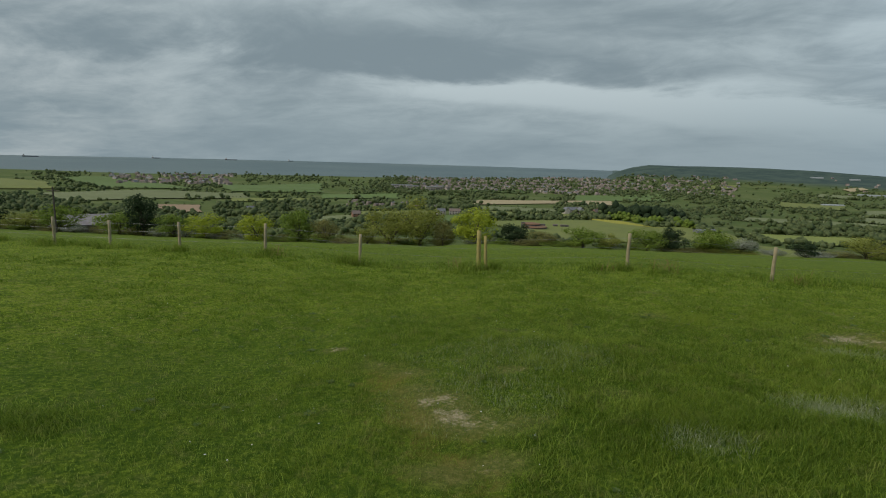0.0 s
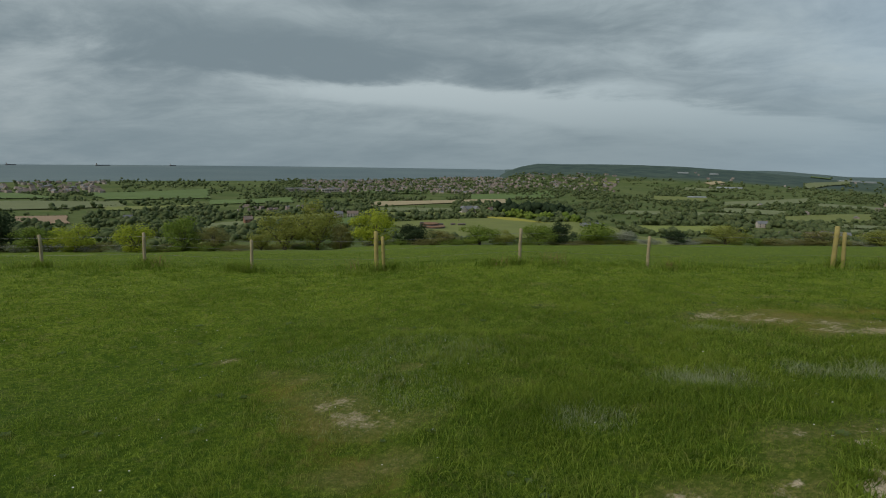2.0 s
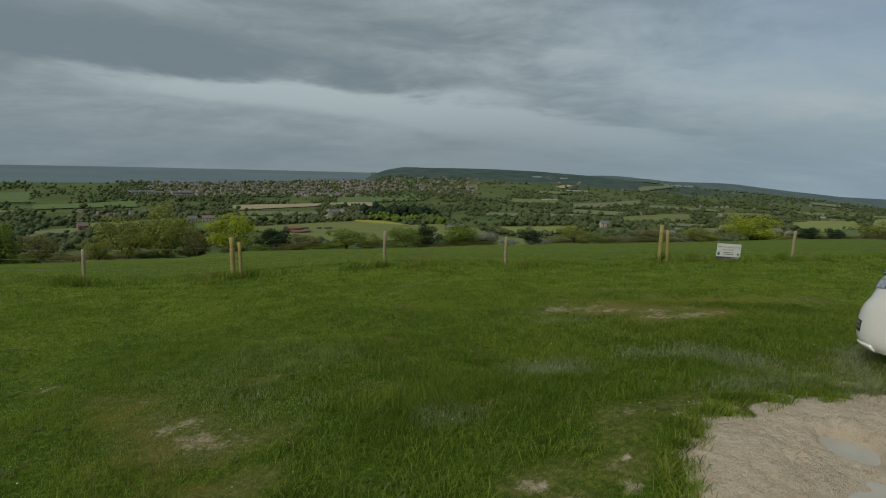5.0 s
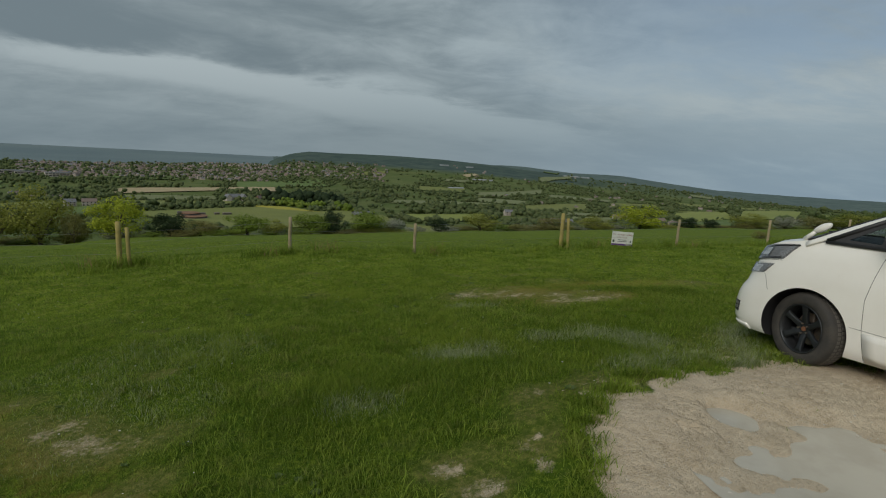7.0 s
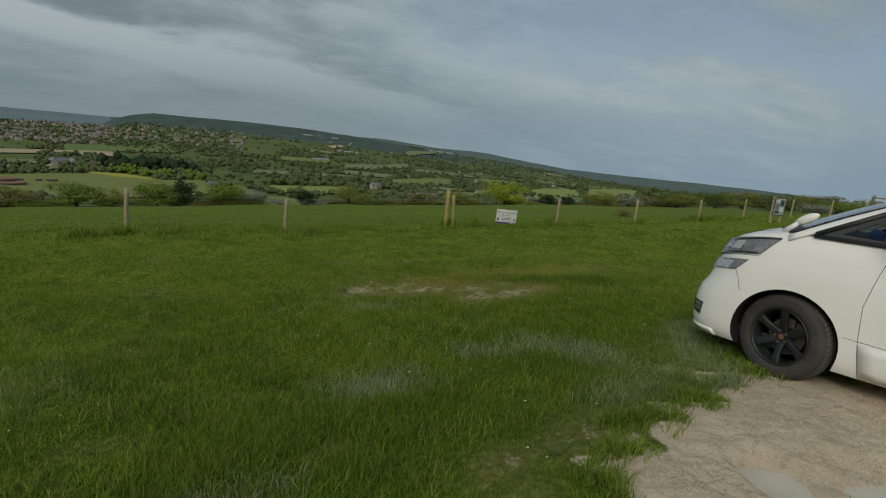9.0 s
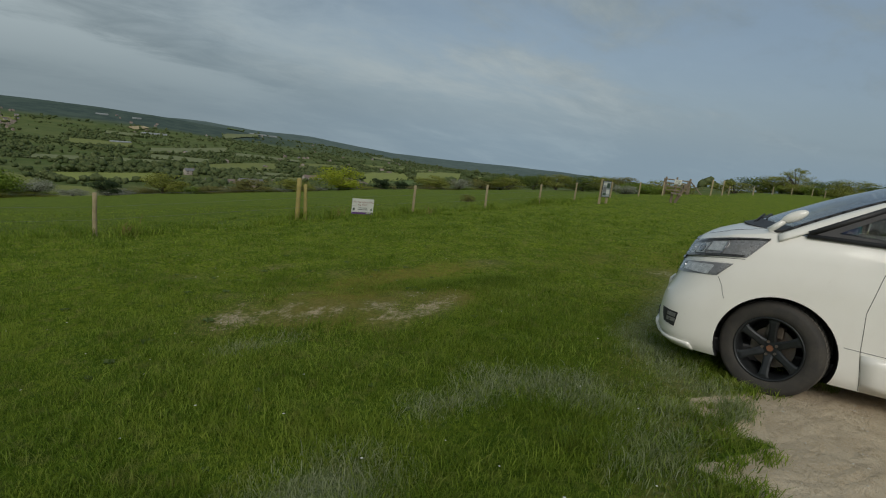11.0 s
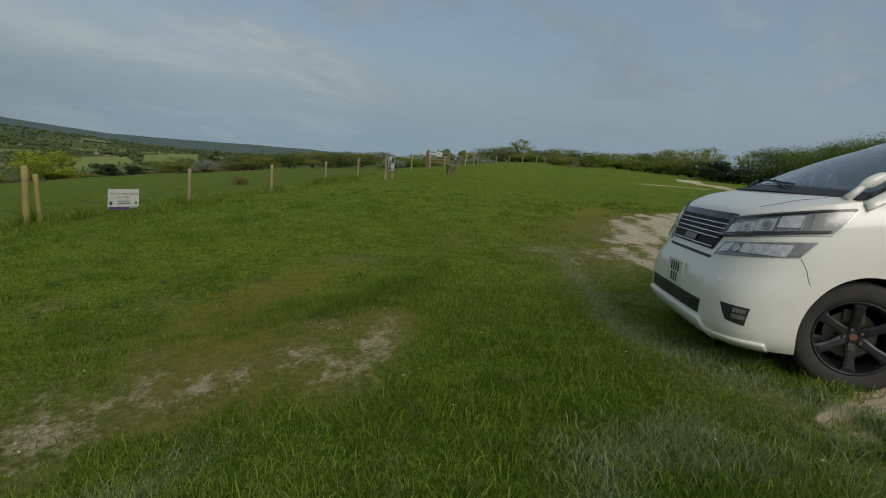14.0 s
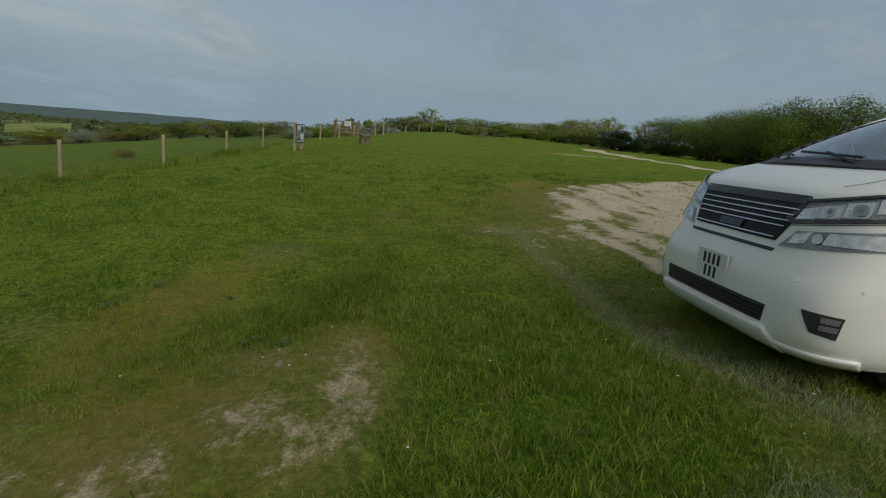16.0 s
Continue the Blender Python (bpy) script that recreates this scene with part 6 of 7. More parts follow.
# wheels
def wheel(s, y):
    base = part("wheel", bmesh_ring([(0.350, -0.070), (0.352, -0.03), (0.353, 0.03), (0.350, 0.075), (0.338, 0.105), (0.315, 0.116), (0.272, 0.114), (0.240, 0.106), (0.230, 0.085), (0.218, -0.09), (0.285, -0.112), (0.315, -0.113), (0.338, -0.105)], 64), RUBBER, car, "dusty tyre on a dark six-spoke alloy wheel", smoothed=True)
    base.matrix_basis = pose(s * 0.800, y, 0.350, 0, 0, -15 if y == 0 else 0) @ Matrix.Rotation(radians(90 * s), 4, "Y")
    rows_of = ((0.062, 0.100, -12), (0.018, 0.052, 0), (-0.026, 0.008, 0), (-0.070, -0.036, 0)) if y == 0 and s < 0 else ((0.062, 0.100, -12),)
    for z0, z1, tip in rows_of:  # tread blocks
        tread = box(-0.004, 0.0045, -0.015, 0.015, z0, z1, 0.0015, 1)
        me = bpy.data.meshes.new("tread_block")
        tread.to_mesh(me)
        tread.free()
        me.materials.append(TREAD)
        for i in range(56):
            ob = new("tread_block", me)
            ob.parent = base
            ob.matrix_basis = Matrix.Rotation(i * 6.2832 / 56 + z0 * 2, 4, "Z") @ Matrix.Translation((0.3495, 0, 0)) @ Matrix.Rotation(radians(tip), 4, "Y")
    rim = part("rim", bmesh_ring([(0.238, 0.104), (0.231, 0.111), (0.220, 0.101), (0.213, 0.06), (0.202, 0.02), (0.196, -0.09), (0.218, -0.09), (0.231, 0.085)], 56), ALLOY, base, smoothed=True)
    part("brake_disc", rod((0, 0, -0.03), (0, 0, -0.01), 0.150, sides=40), STEEL, base)
    part("caliper", box(0.075, 0.165, -0.06, 0.06, -0.05, 0.02, 0.012), STEEL, base)
    for i in range(6):
        a = radians(60 * i)
        bm = bmesh.new()
        prof = [(0.045, 0.034, 0.058, 0.030), (0.085, 0.029, 0.070, 0.030), (0.138, 0.026, 0.080, 0.030), (0.195, 0.032, 0.092, 0.030), (0.217, 0.044, 0.092, 0.020)]
        ring_ = []
        for r, w, z, t in prof:
            ring_.append([bm.verts.new(c) for c in ((r, -w, z - 0.006), (r, -w * 0.55, z), (r, w * 0.55, z), (r, w, z - 0.006), (r, w, z - t), (r, -w, z - t))])
        for p, q in zip(ring_, ring_[1:]):
            for k in range(6):
                bm.faces.new([p[k], p[(k + 1) % 6], q[(k + 1) % 6], q[k]])
        bm.faces.new(ring_[0])
        bm.faces.new(ring_[-1][::-1])
        bmesh.ops.recalc_face_normals(bm, faces=bm.faces[:])
        bmesh.ops.rotate(bm, matrix=Matrix.Rotation(a, 3, "Z"), verts=bm.verts)
        part("spoke", bm, ALLOY, base)
    part("hub", joined(rod((0, 0, 0.0), (0, 0, 0.058), 0.066, 0.060, 28)), ALLOY, base)
    part("centre_cap", rod((0, 0, 0.05), (0, 0, 0.066), 0.026, 0.022, 20), RUST, base, "rusty bare hub centre")
    for i in range(5):
        a = radians(72 * i + 18)
        part("wheel_nut", rod((0.050 * math.cos(a), 0.050 * math.sin(a), 0.05), (0.050 * math.cos(a), 0.050 * math.sin(a), 0.076), 0.0105, sides=6), STEEL, base)
    return base


def bmesh_ring(profile, sides):
    """A turned ring from (radius, z) pairs round the z axis."""
    bm = bmesh.new()
    g = [[bm.verts.new((r * math.cos(a), r * math.sin(a), z)) for r, z in profile] for a in [i * 6.2832 / sides for i in range(sides)]]
    n = len(profile)
    for i in range(sides):
        for k in range(n):
            a, b = g[i], g[(i + 1) % sides]
            bm.faces.new([a[k], b[k], b[(k + 1) % n], a[(k + 1) % n]])
    bmesh.ops.recalc_face_normals(bm, faces=bm.faces[:])
    return bm


for s in (-1, 1):
    for y in (0, -2.95):
        wheel(s, y)
part("underbody", box(-0.75, 0.75, -3.6, 0.6, 0.20, 0.32, 0.02), BLACK, car)


# ---- things along the fence and on the hilltop ----
SIGN_WHITE = mat("white sign board", (0.66, 0.67, 0.63), (0.58, 0.60, 0.56), 3, 0.5, bump=0)
SIGN_PURPLE = mat("purple sign band", (0.13, 0.05, 0.22), rough=0.5, bump=0)
SIGN_INK = mat("red-brown lettering", (0.30, 0.13, 0.09), rough=0.6, bump=0)
SIGN_DARK = mat("dark green emblem", (0.05, 0.09, 0.06), rough=0.6, bump=0)
OLD_WOOD = mat("silvered old timber", (0.25, 0.20, 0.14), (0.17, 0.135, 0.095), 3, 0.9, bump=0.5, grain=30)
PANEL = mat("printed information panel", (0.20, 0.24, 0.29), (0.42, 0.44, 0.44), 5, 0.35, bump=0)


def lettering(text, size, x, z, y, material, parent):
    curve = bpy.data.curves.new("lettering", "FONT")
    curve.body, curve.size, curve.align_x, curve.align_y, curve.extrude = text, size, "CENTER", "CENTER", 0.0008
    tmp = new("lettering", curve)
    me = bpy.data.meshes.new_from_object(tmp.evaluated_get(bpy.context.evaluated_depsgraph_get()))
    bpy.data.objects.remove(tmp)
    me.materials.append(material)
    ob = new("lettering", me)
    ob.parent = parent
    ob.matrix_basis = pose(x, y, z, 90, 0, 0)
    return ob


sx0, sy0 = 16.40, 12.68
sign = thing("parking_sign", pose(sx0, sy0, ground_z(sx0, sy0) + 0.08, 0, 1.5, -32), "white parking sign with a purple band wired to the fence", "sign")
part("board", box(-0.38, 0.38, -0.006, 0.006, 0, 0.50, 0.003, 1), SIGN_WHITE, sign)
part("band", box(-0.378, 0.378, -0.0095, -0.0065, 0.004, 0.066), SIGN_PURPLE, sign)
for word, x, z in (("No", -0.290, 0.395), ("overnight", -0.055, 0.395), ("parking", 0.240, 0.395), ("No", -0.120, 0.300), ("HGVs", 0.060, 0.300)):
    lettering(word, 0.078, x, z, -0.0085, SIGN_INK, sign)
for z, w in ((0.205, 0.15), (0.150, 0.17)):
    part("text_bar", box(-w, w, -0.009, -0.0065, z - 0.009, z + 0.009), SIGN_DARK, sign)
part("emblem", box(-0.345, -0.275, -0.009, -0.0065, 0.11, 0.20), SIGN_DARK, sign)
bird = bmesh.new()
bmesh.ops.create_cone(bird, cap_ends=True, segments=3, radius1=0.05, radius2=0.05, depth=0.003)
bmesh.ops.transform(bird, matrix=pose(0.30, -0.008, 0.16, 90, 20, 0), verts=bird.verts)
part("emblem", bird, SIGN_DARK, sign)
part("text_bar", box(0.12, 0.34, -0.0115, -0.0098, 0.030, 0.044), SIGN_WHITE, sign)
for x in (-0.35, 0.35):
    part("tie", rod((x, 0.008, 0.47), (x * 1.02, 0.06, 0.60), 0.003, sides=5), M_WIRE, sign)

# information panel on two posts
bx, by = 30.2, 7.34
info = thing("information_board", pose(bx, by, ground_z(bx, by), 0, 0, -25), "information panel in a dark frame on timber posts", "information board")
for x, h in ((-0.30, 1.22), (0.30, 1.02)):
    part("post", roughen(box(x - 0.05, x + 0.05, -0.05, 0.05, -0.2, h, 0.008), 0.004, 0.2), M_POST, info)
part("frame", box(-0.34, 0.38, -0.085, -0.055, 0.34, 1.16, 0.006), BLACK, info)
part("panel", box(-0.31, 0.35, -0.090, -0.086, 0.37, 1.13), PANEL, info)
for i, (x, z, w, h) in enumerate(((-0.14, 1.0, 0.13, 0.05), (0.15, 0.92, 0.12, 0.13), (-0.14, 0.74, 0.13, 0.13), (0.15, 0.62, 0.13, 0.10), (-0.12, 0.50, 0.14, 0.07))):
    part("picture", box(x - w, x + w, -0.094, -0.0905, z - h, z + h), (SIGN_WHITE, SIGN_DARK, SLATE, SIGN_WHITE, SIGN_DARK)[i], info)

# bench facing the view
qx, qy = 34.2, 4.1
bench = thing("bench", pose(qx, qy, ground_z(qx, qy), 0, 0, 184), "rough timber bench with a leaning slatted back", "bench")
for x in (-0.62, 0.62):
    part("leg", box(x - 0.05, x + 0.05, -0.30, -0.20, -0.1, 0.44, 0.008), OLD_WOOD, bench)
    b = box(x - 0.06, x + 0.06, -0.05, 0.06, -0.1, 1.02, 0.01)
    for v in b.verts:
        v.co.y += 0.42 * v.co.z
        v.co.y -= 0.05
    part("back_post", b, OLD_WOOD, bench)
for y in (-0.24, -0.08, 0.08):
    part("seat_slat", box(-0.85, 0.85, y - 0.065, y + 0.065, 0.44, 0.48, 0.006), OLD_WOOD, bench)
for z in (0.70, 0.90):
    part("back_slat", box(-0.78, 0.78, 0.42 * z - 0.13, 0.42 * z - 0.09, z - 0.06, z + 0.06, 0.006), OLD_WOOD, bench)

# kissing gate and stile with a small notice
tx, ty = 55.0, 4.9
stile = thing("stile", pose(tx, ty, ground_z(tx, ty), 0, 0, -80), "timber stile with rails and a small white notice", "stile")
for x, y, h in ((-1.0, 0, 1.45), (-0.1, 0, 1.5), (1.0, 0, 1.5), (-1.0, 0.9, 1.3), (1.0, 0.9, 1.3)):
    part("post", box(x - 0.07, x + 0.07, y - 0.07, y + 0.07, -0.2, h, 0.01), OLD_WOOD, stile)
for z in (0.35, 0.65, 0.95, 1.25):
    part("rail", box(-1.05, 1.05, -0.10, -0.075, z - 0.05, z + 0.05, 0.006), OLD_WOOD, stile)
for y, z in ((-0.35, 0.28), (0.35, 0.55)):
    part("step", box(-0.35, 0.35, y - 0.14, y + 0.14, z, z + 0.05, 0.008), OLD_WOOD, stile)
part("brace", rod((1.0, 0, 1.3), (2.2, -0.1, 0.1), 0.05, sides=8), OLD_WOOD, stile)
part("notice", box(-0.30, 0.30, -0.125, -0.112, 0.88, 1.30, 0.004), SIGN_WHITE, stile)
for z in (1.18, 1.08, 0.98):
    part("text_bar", box(-0.22, 0.2, -0.130, -0.1255, z - 0.012, z + 0.012), SIGN_DARK, stile)

# picnic tables
for x, y, a in ((88.0, -15.5, 30), (84.5, -17.6, 70)):
    table = thing("picnic_table", pose(x, y, ground_z(x, y), 0, 0, a), "weathered timber picnic table on the turf", "picnic table", "picnic tables")
    for i in range(5):
        part("top_plank", box(-0.9, 0.9, -0.36 + i * 0.15, -0.23 + i * 0.15, 0.72, 0.76, 0.005), OLD_WOOD, table)
    for y0 in (-0.75, 0.62):
        part("bench_plank", box(-0.9, 0.9, y0, y0 + 0.14, 0.43, 0.47, 0.005), OLD_WOOD, table)
        part("bench_plank", box(-0.9, 0.9, y0 - 0.16 if y0 < 0 else y0 + 0.16, y0 - 0.02 if y0 < 0 else y0 + 0.30, 0.43, 0.47, 0.005), OLD_WOOD, table)
    for x0 in (-0.65, 0.65):
        part("cross_rail", box(x0 - 0.04, x0 + 0.04, -0.85, 0.85, 0.37, 0.43, 0.005), OLD_WOOD, table)
        for s in (-1, 1):
            part("leg", joined(rod((x0, s * 0.62, 0), (x0, s * 0.22, 0.72), 0.045, sides=8)), OLD_WOOD, table)

# far end of the fence: more posts and a field gate
for i in range(9):
    post(106.5 + i * 2.4, -18.5 - i * 2.2, 1.0, 0.07)
gate = thing("field_gate", pose(99, -20.5, ground_z(99, -20.5), 0, 0, -48), "grey timber field gate between posts", "gate")
for x in (-1.5, 1.5):
    part("post", box(x - 0.10, x + 0.10, -0.1, 0.1, -0.2, 1.35, 0.012), OLD_WOOD, gate)
for z in (0.25, 0.5, 0.75, 1.0):
    part("bar", box(-1.4, 1.4, -0.03, 0.03, z - 0.05, z + 0.05, 0.006), OLD_WOOD, gate)
part("brace", rod((-1.4, 0.04, 0.2), (1.4, 0.04, 1.0), 0.04, sides=6), OLD_WOOD, gate)

# poles beyond the brow and the low roof among the scrub
for x, y, h in ((-52.5, 74.0, 6.2), (31.0, 330.0, 9.0), (150.0, 700.0, 9.0), (-8.0, 690.0, 9.0)):
    pole = thing("telegraph_pole", pose(x, y, ground_z(x, y)), "dark timber telegraph pole with a cross arm", "pole", "telegraph poles")
    part("shaft", rod((0, 0, -0.3), (0, 0, h), 0.14, 0.10, 10), BARK, pole)
    part("cross_arm", box(-0.9, 0.9, -0.05, 0.05, h - 0.6, h - 0.48), BARK, pole)
rx0, ry0 = -60.0, 92.0
roof_shed = thing("low_shed", pose(rx0, ry0, ground_z(rx0, ry0), 0, 0, 30), "low shed with a stained grey sheet roof in the scrub", "shed")
part("wall", box(-4.6, 4.6, -3.2, 3.2, -0.5, 1.9, 0.02), OLD_WOOD, roof_shed)
sheet_roof = box(-5.0, 5.0, -3.6, 3.6, 1.92, 2.05, 0.02)
for v in sheet_roof.verts:
    v.co.z += 0.14 * (v.co.y + 3.6)
part("roof", sheet_roof, mat("stained concrete sheet", (0.26, 0.24, 0.24), (0.16, 0.14, 0.14), 0.8, 0.7, bump=0.2), roof_shed)


# ---- grass ----
def grass_material():
    m, t, p = nodes_of("grass blades")
    g = t.nodes.new("ShaderNodeNewGeometry")
    c = blend(t, g.outputs["Random Per Island"], (0.062, 0.132, 0.009), (0.350, 0.455, 0.070))
    c = blend(t, ramp(t, add_noise(t, 0.5, 5), 0.42, 0.6, 0.0, 0.5), c, (0.130, 0.210, 0.016))
    c = blend(t, ramp(t, add_noise(t, 3.2, 5, 0.7), 0.49, 0.60, 0.0, 0.6), c, (0.092, 0.160, 0.014))
    c = blend(t, ramp(t, add_noise(t, 6.0, 5, 0.7), 0.52, 0.62, 0.0, 0.4), c, (0.330, 0.300, 0.110))
    c = blend(t, ramp(t, add_noise(t, 0.9, 5, 0.7), 0.50, 0.62, 0.0, 0.5), c, (0.270, 0.350, 0.045))
    a = t.nodes.new("ShaderNodeAttribute")
    a.attribute_name = "straw"
    c = blend(t, calc(t, "MULTIPLY", a.outputs["Fac"], 0.65), c, blend(t, g.outputs["Random Per Island"], (0.20, 0.15, 0.03), (0.38, 0.30, 0.11)))
    a = t.nodes.new("ShaderNodeAttribute")
    a.attribute_name = "deep"
    c = blend(t, a.outputs["Fac"], c, blend(t, g.outputs["Random Per Island"], (0.060, 0.125, 0.010), (0.185, 0.255, 0.030)))
    a = t.nodes.new("ShaderNodeAttribute")
    a.attribute_name = "frost"
    c = blend(t, calc(t, "MULTIPLY", a.outputs["Fac"], 0.7), c, (0.42, 0.44, 0.31))
    t.links.new(c, p.inputs["Base Color"])
    p.inputs["Roughness"].default_value = 0.55
    p.inputs["Specular IOR Level"].default_value = 0.12
    see_through(t, p, c, 0.45)
    return m


M_GRASS = grass_material()


def blades(name, x, y, tall, wide, seed, lush=False, deep=0.0):
    r = np.random.RandomState(seed)
    n = len(x)
    z = height(x, y) - 0.005
    a, lean_a = r.uniform(0, 6.283, n), r.uniform(0, 6.283, n)
    lean = tall * r.uniform(0.2, 1.25, n)
    dx, dy = np.cos(a) * wide / 2, np.sin(a) * wide / 2
    lx, ly = np.cos(lean_a) * lean, np.sin(lean_a) * lean
    v = np.zeros((n, 5, 3))
    v[:, 0] = np.stack([x - dx, y - dy, z], 1)
    v[:, 1] = np.stack([x + dx, y + dy, z], 1)
    v[:, 2] = np.stack([x + dx * 0.8 + lx * 0.35, y + dy * 0.8 + ly * 0.35, z + tall * 0.62], 1)
    v[:, 3] = np.stack([x - dx * 0.8 + lx * 0.35, y - dy * 0.8 + ly * 0.35, z + tall * 0.62], 1)
    v[:, 4] = np.stack([x + lx, y + ly, z + tall * r.uniform(0.75, 1.0, n)], 1)
    me = bpy.data.meshes.new(name)
    me.vertices.add(n * 5)
    me.vertices.foreach_set("co", v.ravel())
    k = np.arange(n)[:, None] * 5
    loops = np.concatenate([k + [0, 1, 2, 3], k + [3, 2, 4]], 1).ravel()
    me.loops.add(n * 7)
    me.loops.foreach_set("vertex_index", loops)
    me.polygons.add(n * 2)
    me.polygons.foreach_set("loop_start", (np.arange(n)[:, None] * 7 + [0, 4]).ravel())
    me.update(calc_edges=True)
    me.materials.append(M_GRASS)
    ob = new(name, me)
    attribute(ob, "straw", np.repeat(np.clip(dry_grass(x, y) * (0.0 if lush else 0.85) + r.normal(-0.05, 0.2, n), 0, 1), 5))
    attribute(ob, "frost", np.repeat(np.clip(pale_grass(x, y) * 1.5 - 0.2 + r.normal(-0.2, 0.5, n), 0, 1) * (pale_grass(x, y) > 0.12), 5))
    attribute(ob, "deep", np.repeat(np.broadcast_to(deep, n), 5))
    return tagged(ob, "short green turf with longer tussocks and dry straw blades", "grass", kind="stuff")


def tussock(x, y):
    k = 1.2 * spot(x, y, 8.4, 5.35, 1.1, 0.5, -10) + spot(x, y, -3.4, 4.2, 0.6, 0.4) + spot(x, y, 2.6, 4.2, 1.1, 0.7) * 0.8 + spot(x, y, 5.3, 1.9, 0.5, 0.3) + spot(x, y, 6.4, 3.1, 1.2, 0.4) * 0.5
    k = k + 0.55 * np.clip(waves(x, y, 1.6, 61), 0, 1) + 0.55 * np.clip(waves(x, y, 0.55, 62) * 1.4, 0, 1)
    s = 0.228 * x + 0.974 * y
    return k + 0.8 * np.exp(-((s - 16.3) / 0.7) ** 2)


def sow(n, r0, r1, seed, tall, wide):
    r = np.random.RandomState(seed)
    d = np.sqrt(r.uniform(r0 * r0, r1 * r1, n))
    a = np.radians(r.uniform(-48, 150, n))
    k = r.uniform(0, 1, n)
    x, y = 0.2 + 3.6 * k + d * np.sin(a), 0.1 + 5.0 * k + d * np.cos(a)
    b = bare_soil(x, y) + 0.22 * waves(x, y, 0.55, 63) + 0.18 * waves(x, y, 0.21, 64)
    ok = (r.uniform(size=n) > smooth(0.30, 0.62, b) * 1.02) & (r.uniform(size=n) > 0.76 * smooth(0.2, 0.7, chalk_flecks(x, y))) & ((0.228 * x + 0.974 * y) < 66)
    x, y = x[ok], y[ok]
    m = len(x)
    h = tall * (0.45 + 0.9 * tussock(x, y)) * r.uniform(0.6, 1.3, m) * (1 - 0.45 * np.clip(dry_grass(x, y), 0, 1)) * (1 - 0.5 * np.clip(chalk_flecks(x, y), 0, 1))
    return x, y, h, wide * r.uniform(0.7, 1.4, m)


def lush_turf(x, y):
    """The belt of longer, darker grass beside the pull-in and before the car."""
    return np.clip(strip(x, y, 1.6, 3.6, 5.4, 3.9, 0.85) + 0.8 * spot(x, y, 8.4, 5.35, 1.1, 0.5, -10) + 0.6 * spot(x, y, 5.2, 2.6, 0.6, 0.3), 0, 1) * 0.8


x, y, h, w = sow(370000, 0.7, 5.5, 71, 0.070, 0.0036)
blades("near_grass", x, y, h, w, 72, deep=lush_turf(x, y))
blades("middle_grass", *sow(235000, 5.0, 12.0, 73, 0.055, 0.0062), 74)
blades("far_grass", *sow(60000, 11.0, 30.0, 75, 0.065, 0.018), 76)
rt = np.random.RandomState(80)
for cx, cy, rx_, ry_, n_, tall_ in ((8.4, 5.35, 0.9, 0.36, 7000, 0.17), (7.6, 5.7, 0.4, 0.2, 1600, 0.13), (2.6, 4.3, 0.9, 0.5, 5000, 0.10), (-3.4, 4.2, 0.4, 0.3, 1800, 0.13), (5.3, 2.55, 0.25, 0.12, 700, 0.12), (6.3, 2.75, 0.35, 0.15, 900, 0.12), (3.9, 2.75, 0.2, 0.12, 500, 0.11), (4.6, 2.85, 0.25, 0.1, 600, 0.11)):
    ax, ay = rt.normal(0, 0.6, n_), rt.normal(0, 0.6, n_)
    blades("tussock", cx + ax * rx_ - 0.3 * ay * ry_, cy + ay * ry_ - 0.2 * ax * rx_, tall_ * rt.uniform(0.5, 1.15, n_) * np.exp(-0.5 * (ax ** 2 + ay ** 2)), rt.uniform(0.004, 0.007, n_), 81, True, 0.6)
# clumps of longer, deeper green grass all over the turf
r7 = np.random.RandomState(87)
n_ = 5200
d_, a_, k_ = np.sqrt(r7.uniform(2.0, 19.0 ** 2, n_)), np.radians(r7.uniform(-48, 140, n_)), r7.uniform(0, 1, n_)
cx, cy = 0.2 + 3.6 * k_ + d_ * np.sin(a_), 0.1 + 5.0 * k_ + d_ * np.cos(a_)
ok = (bare_soil(cx, cy) < 0.25) & (chalk_flecks(cx, cy) < 0.5) & (dry_grass(cx, cy) < 0.6) & (waves(cx, cy, 2.4, 88) + 0.6 * waves(cx, cy, 0.9, 89) > r7.uniform(-0.9, 0.9, n_)) & (0.228 * cx + 0.974 * cy < 19)
cx, cy, d_ = np.repeat(cx[ok], 26), np.repeat(cy[ok], 26), np.repeat(d_[ok], 26)
wide_ = np.repeat(r7.uniform(0.05, 0.17, ok.sum()), 26)
high_ = np.repeat(r7.uniform(0.05, 0.11, ok.sum()), 26)
blades("grass_clumps", cx + r7.normal(0, 1, len(cx)) * wide_ * 1.3, cy + r7.normal(0, 1, len(cx)) * wide_, high_ * r7.uniform(0.5, 1.15, len(cx)), np.interp(d_, [0, 5, 19], [0.004, 0.006, 0.015]) * r7.uniform(0.7, 1.3, len(cx)), 90, True, 0.75)
# longer blades that lean over one another where the turf is lush
n_ = 60000
cx, cy = r7.uniform(0.5, 8.0, n_), r7.uniform(2.4, 7.0, n_)
ok = (bare_soil(cx, cy) < 0.3) & (chalk_flecks(cx, cy) < 0.35) & (dry_grass(cx, cy) < 0.55) & (waves(cx, cy, 0.8, 96) > r7.uniform(-0.8, 0.8, n_))
cx, cy = cx[ok], cy[ok]
blades("long_grass", cx, cy, r7.uniform(0.05, 0.10, len(cx)), r7.uniform(0.0045, 0.0075, len(cx)), 97, True, 0.25)
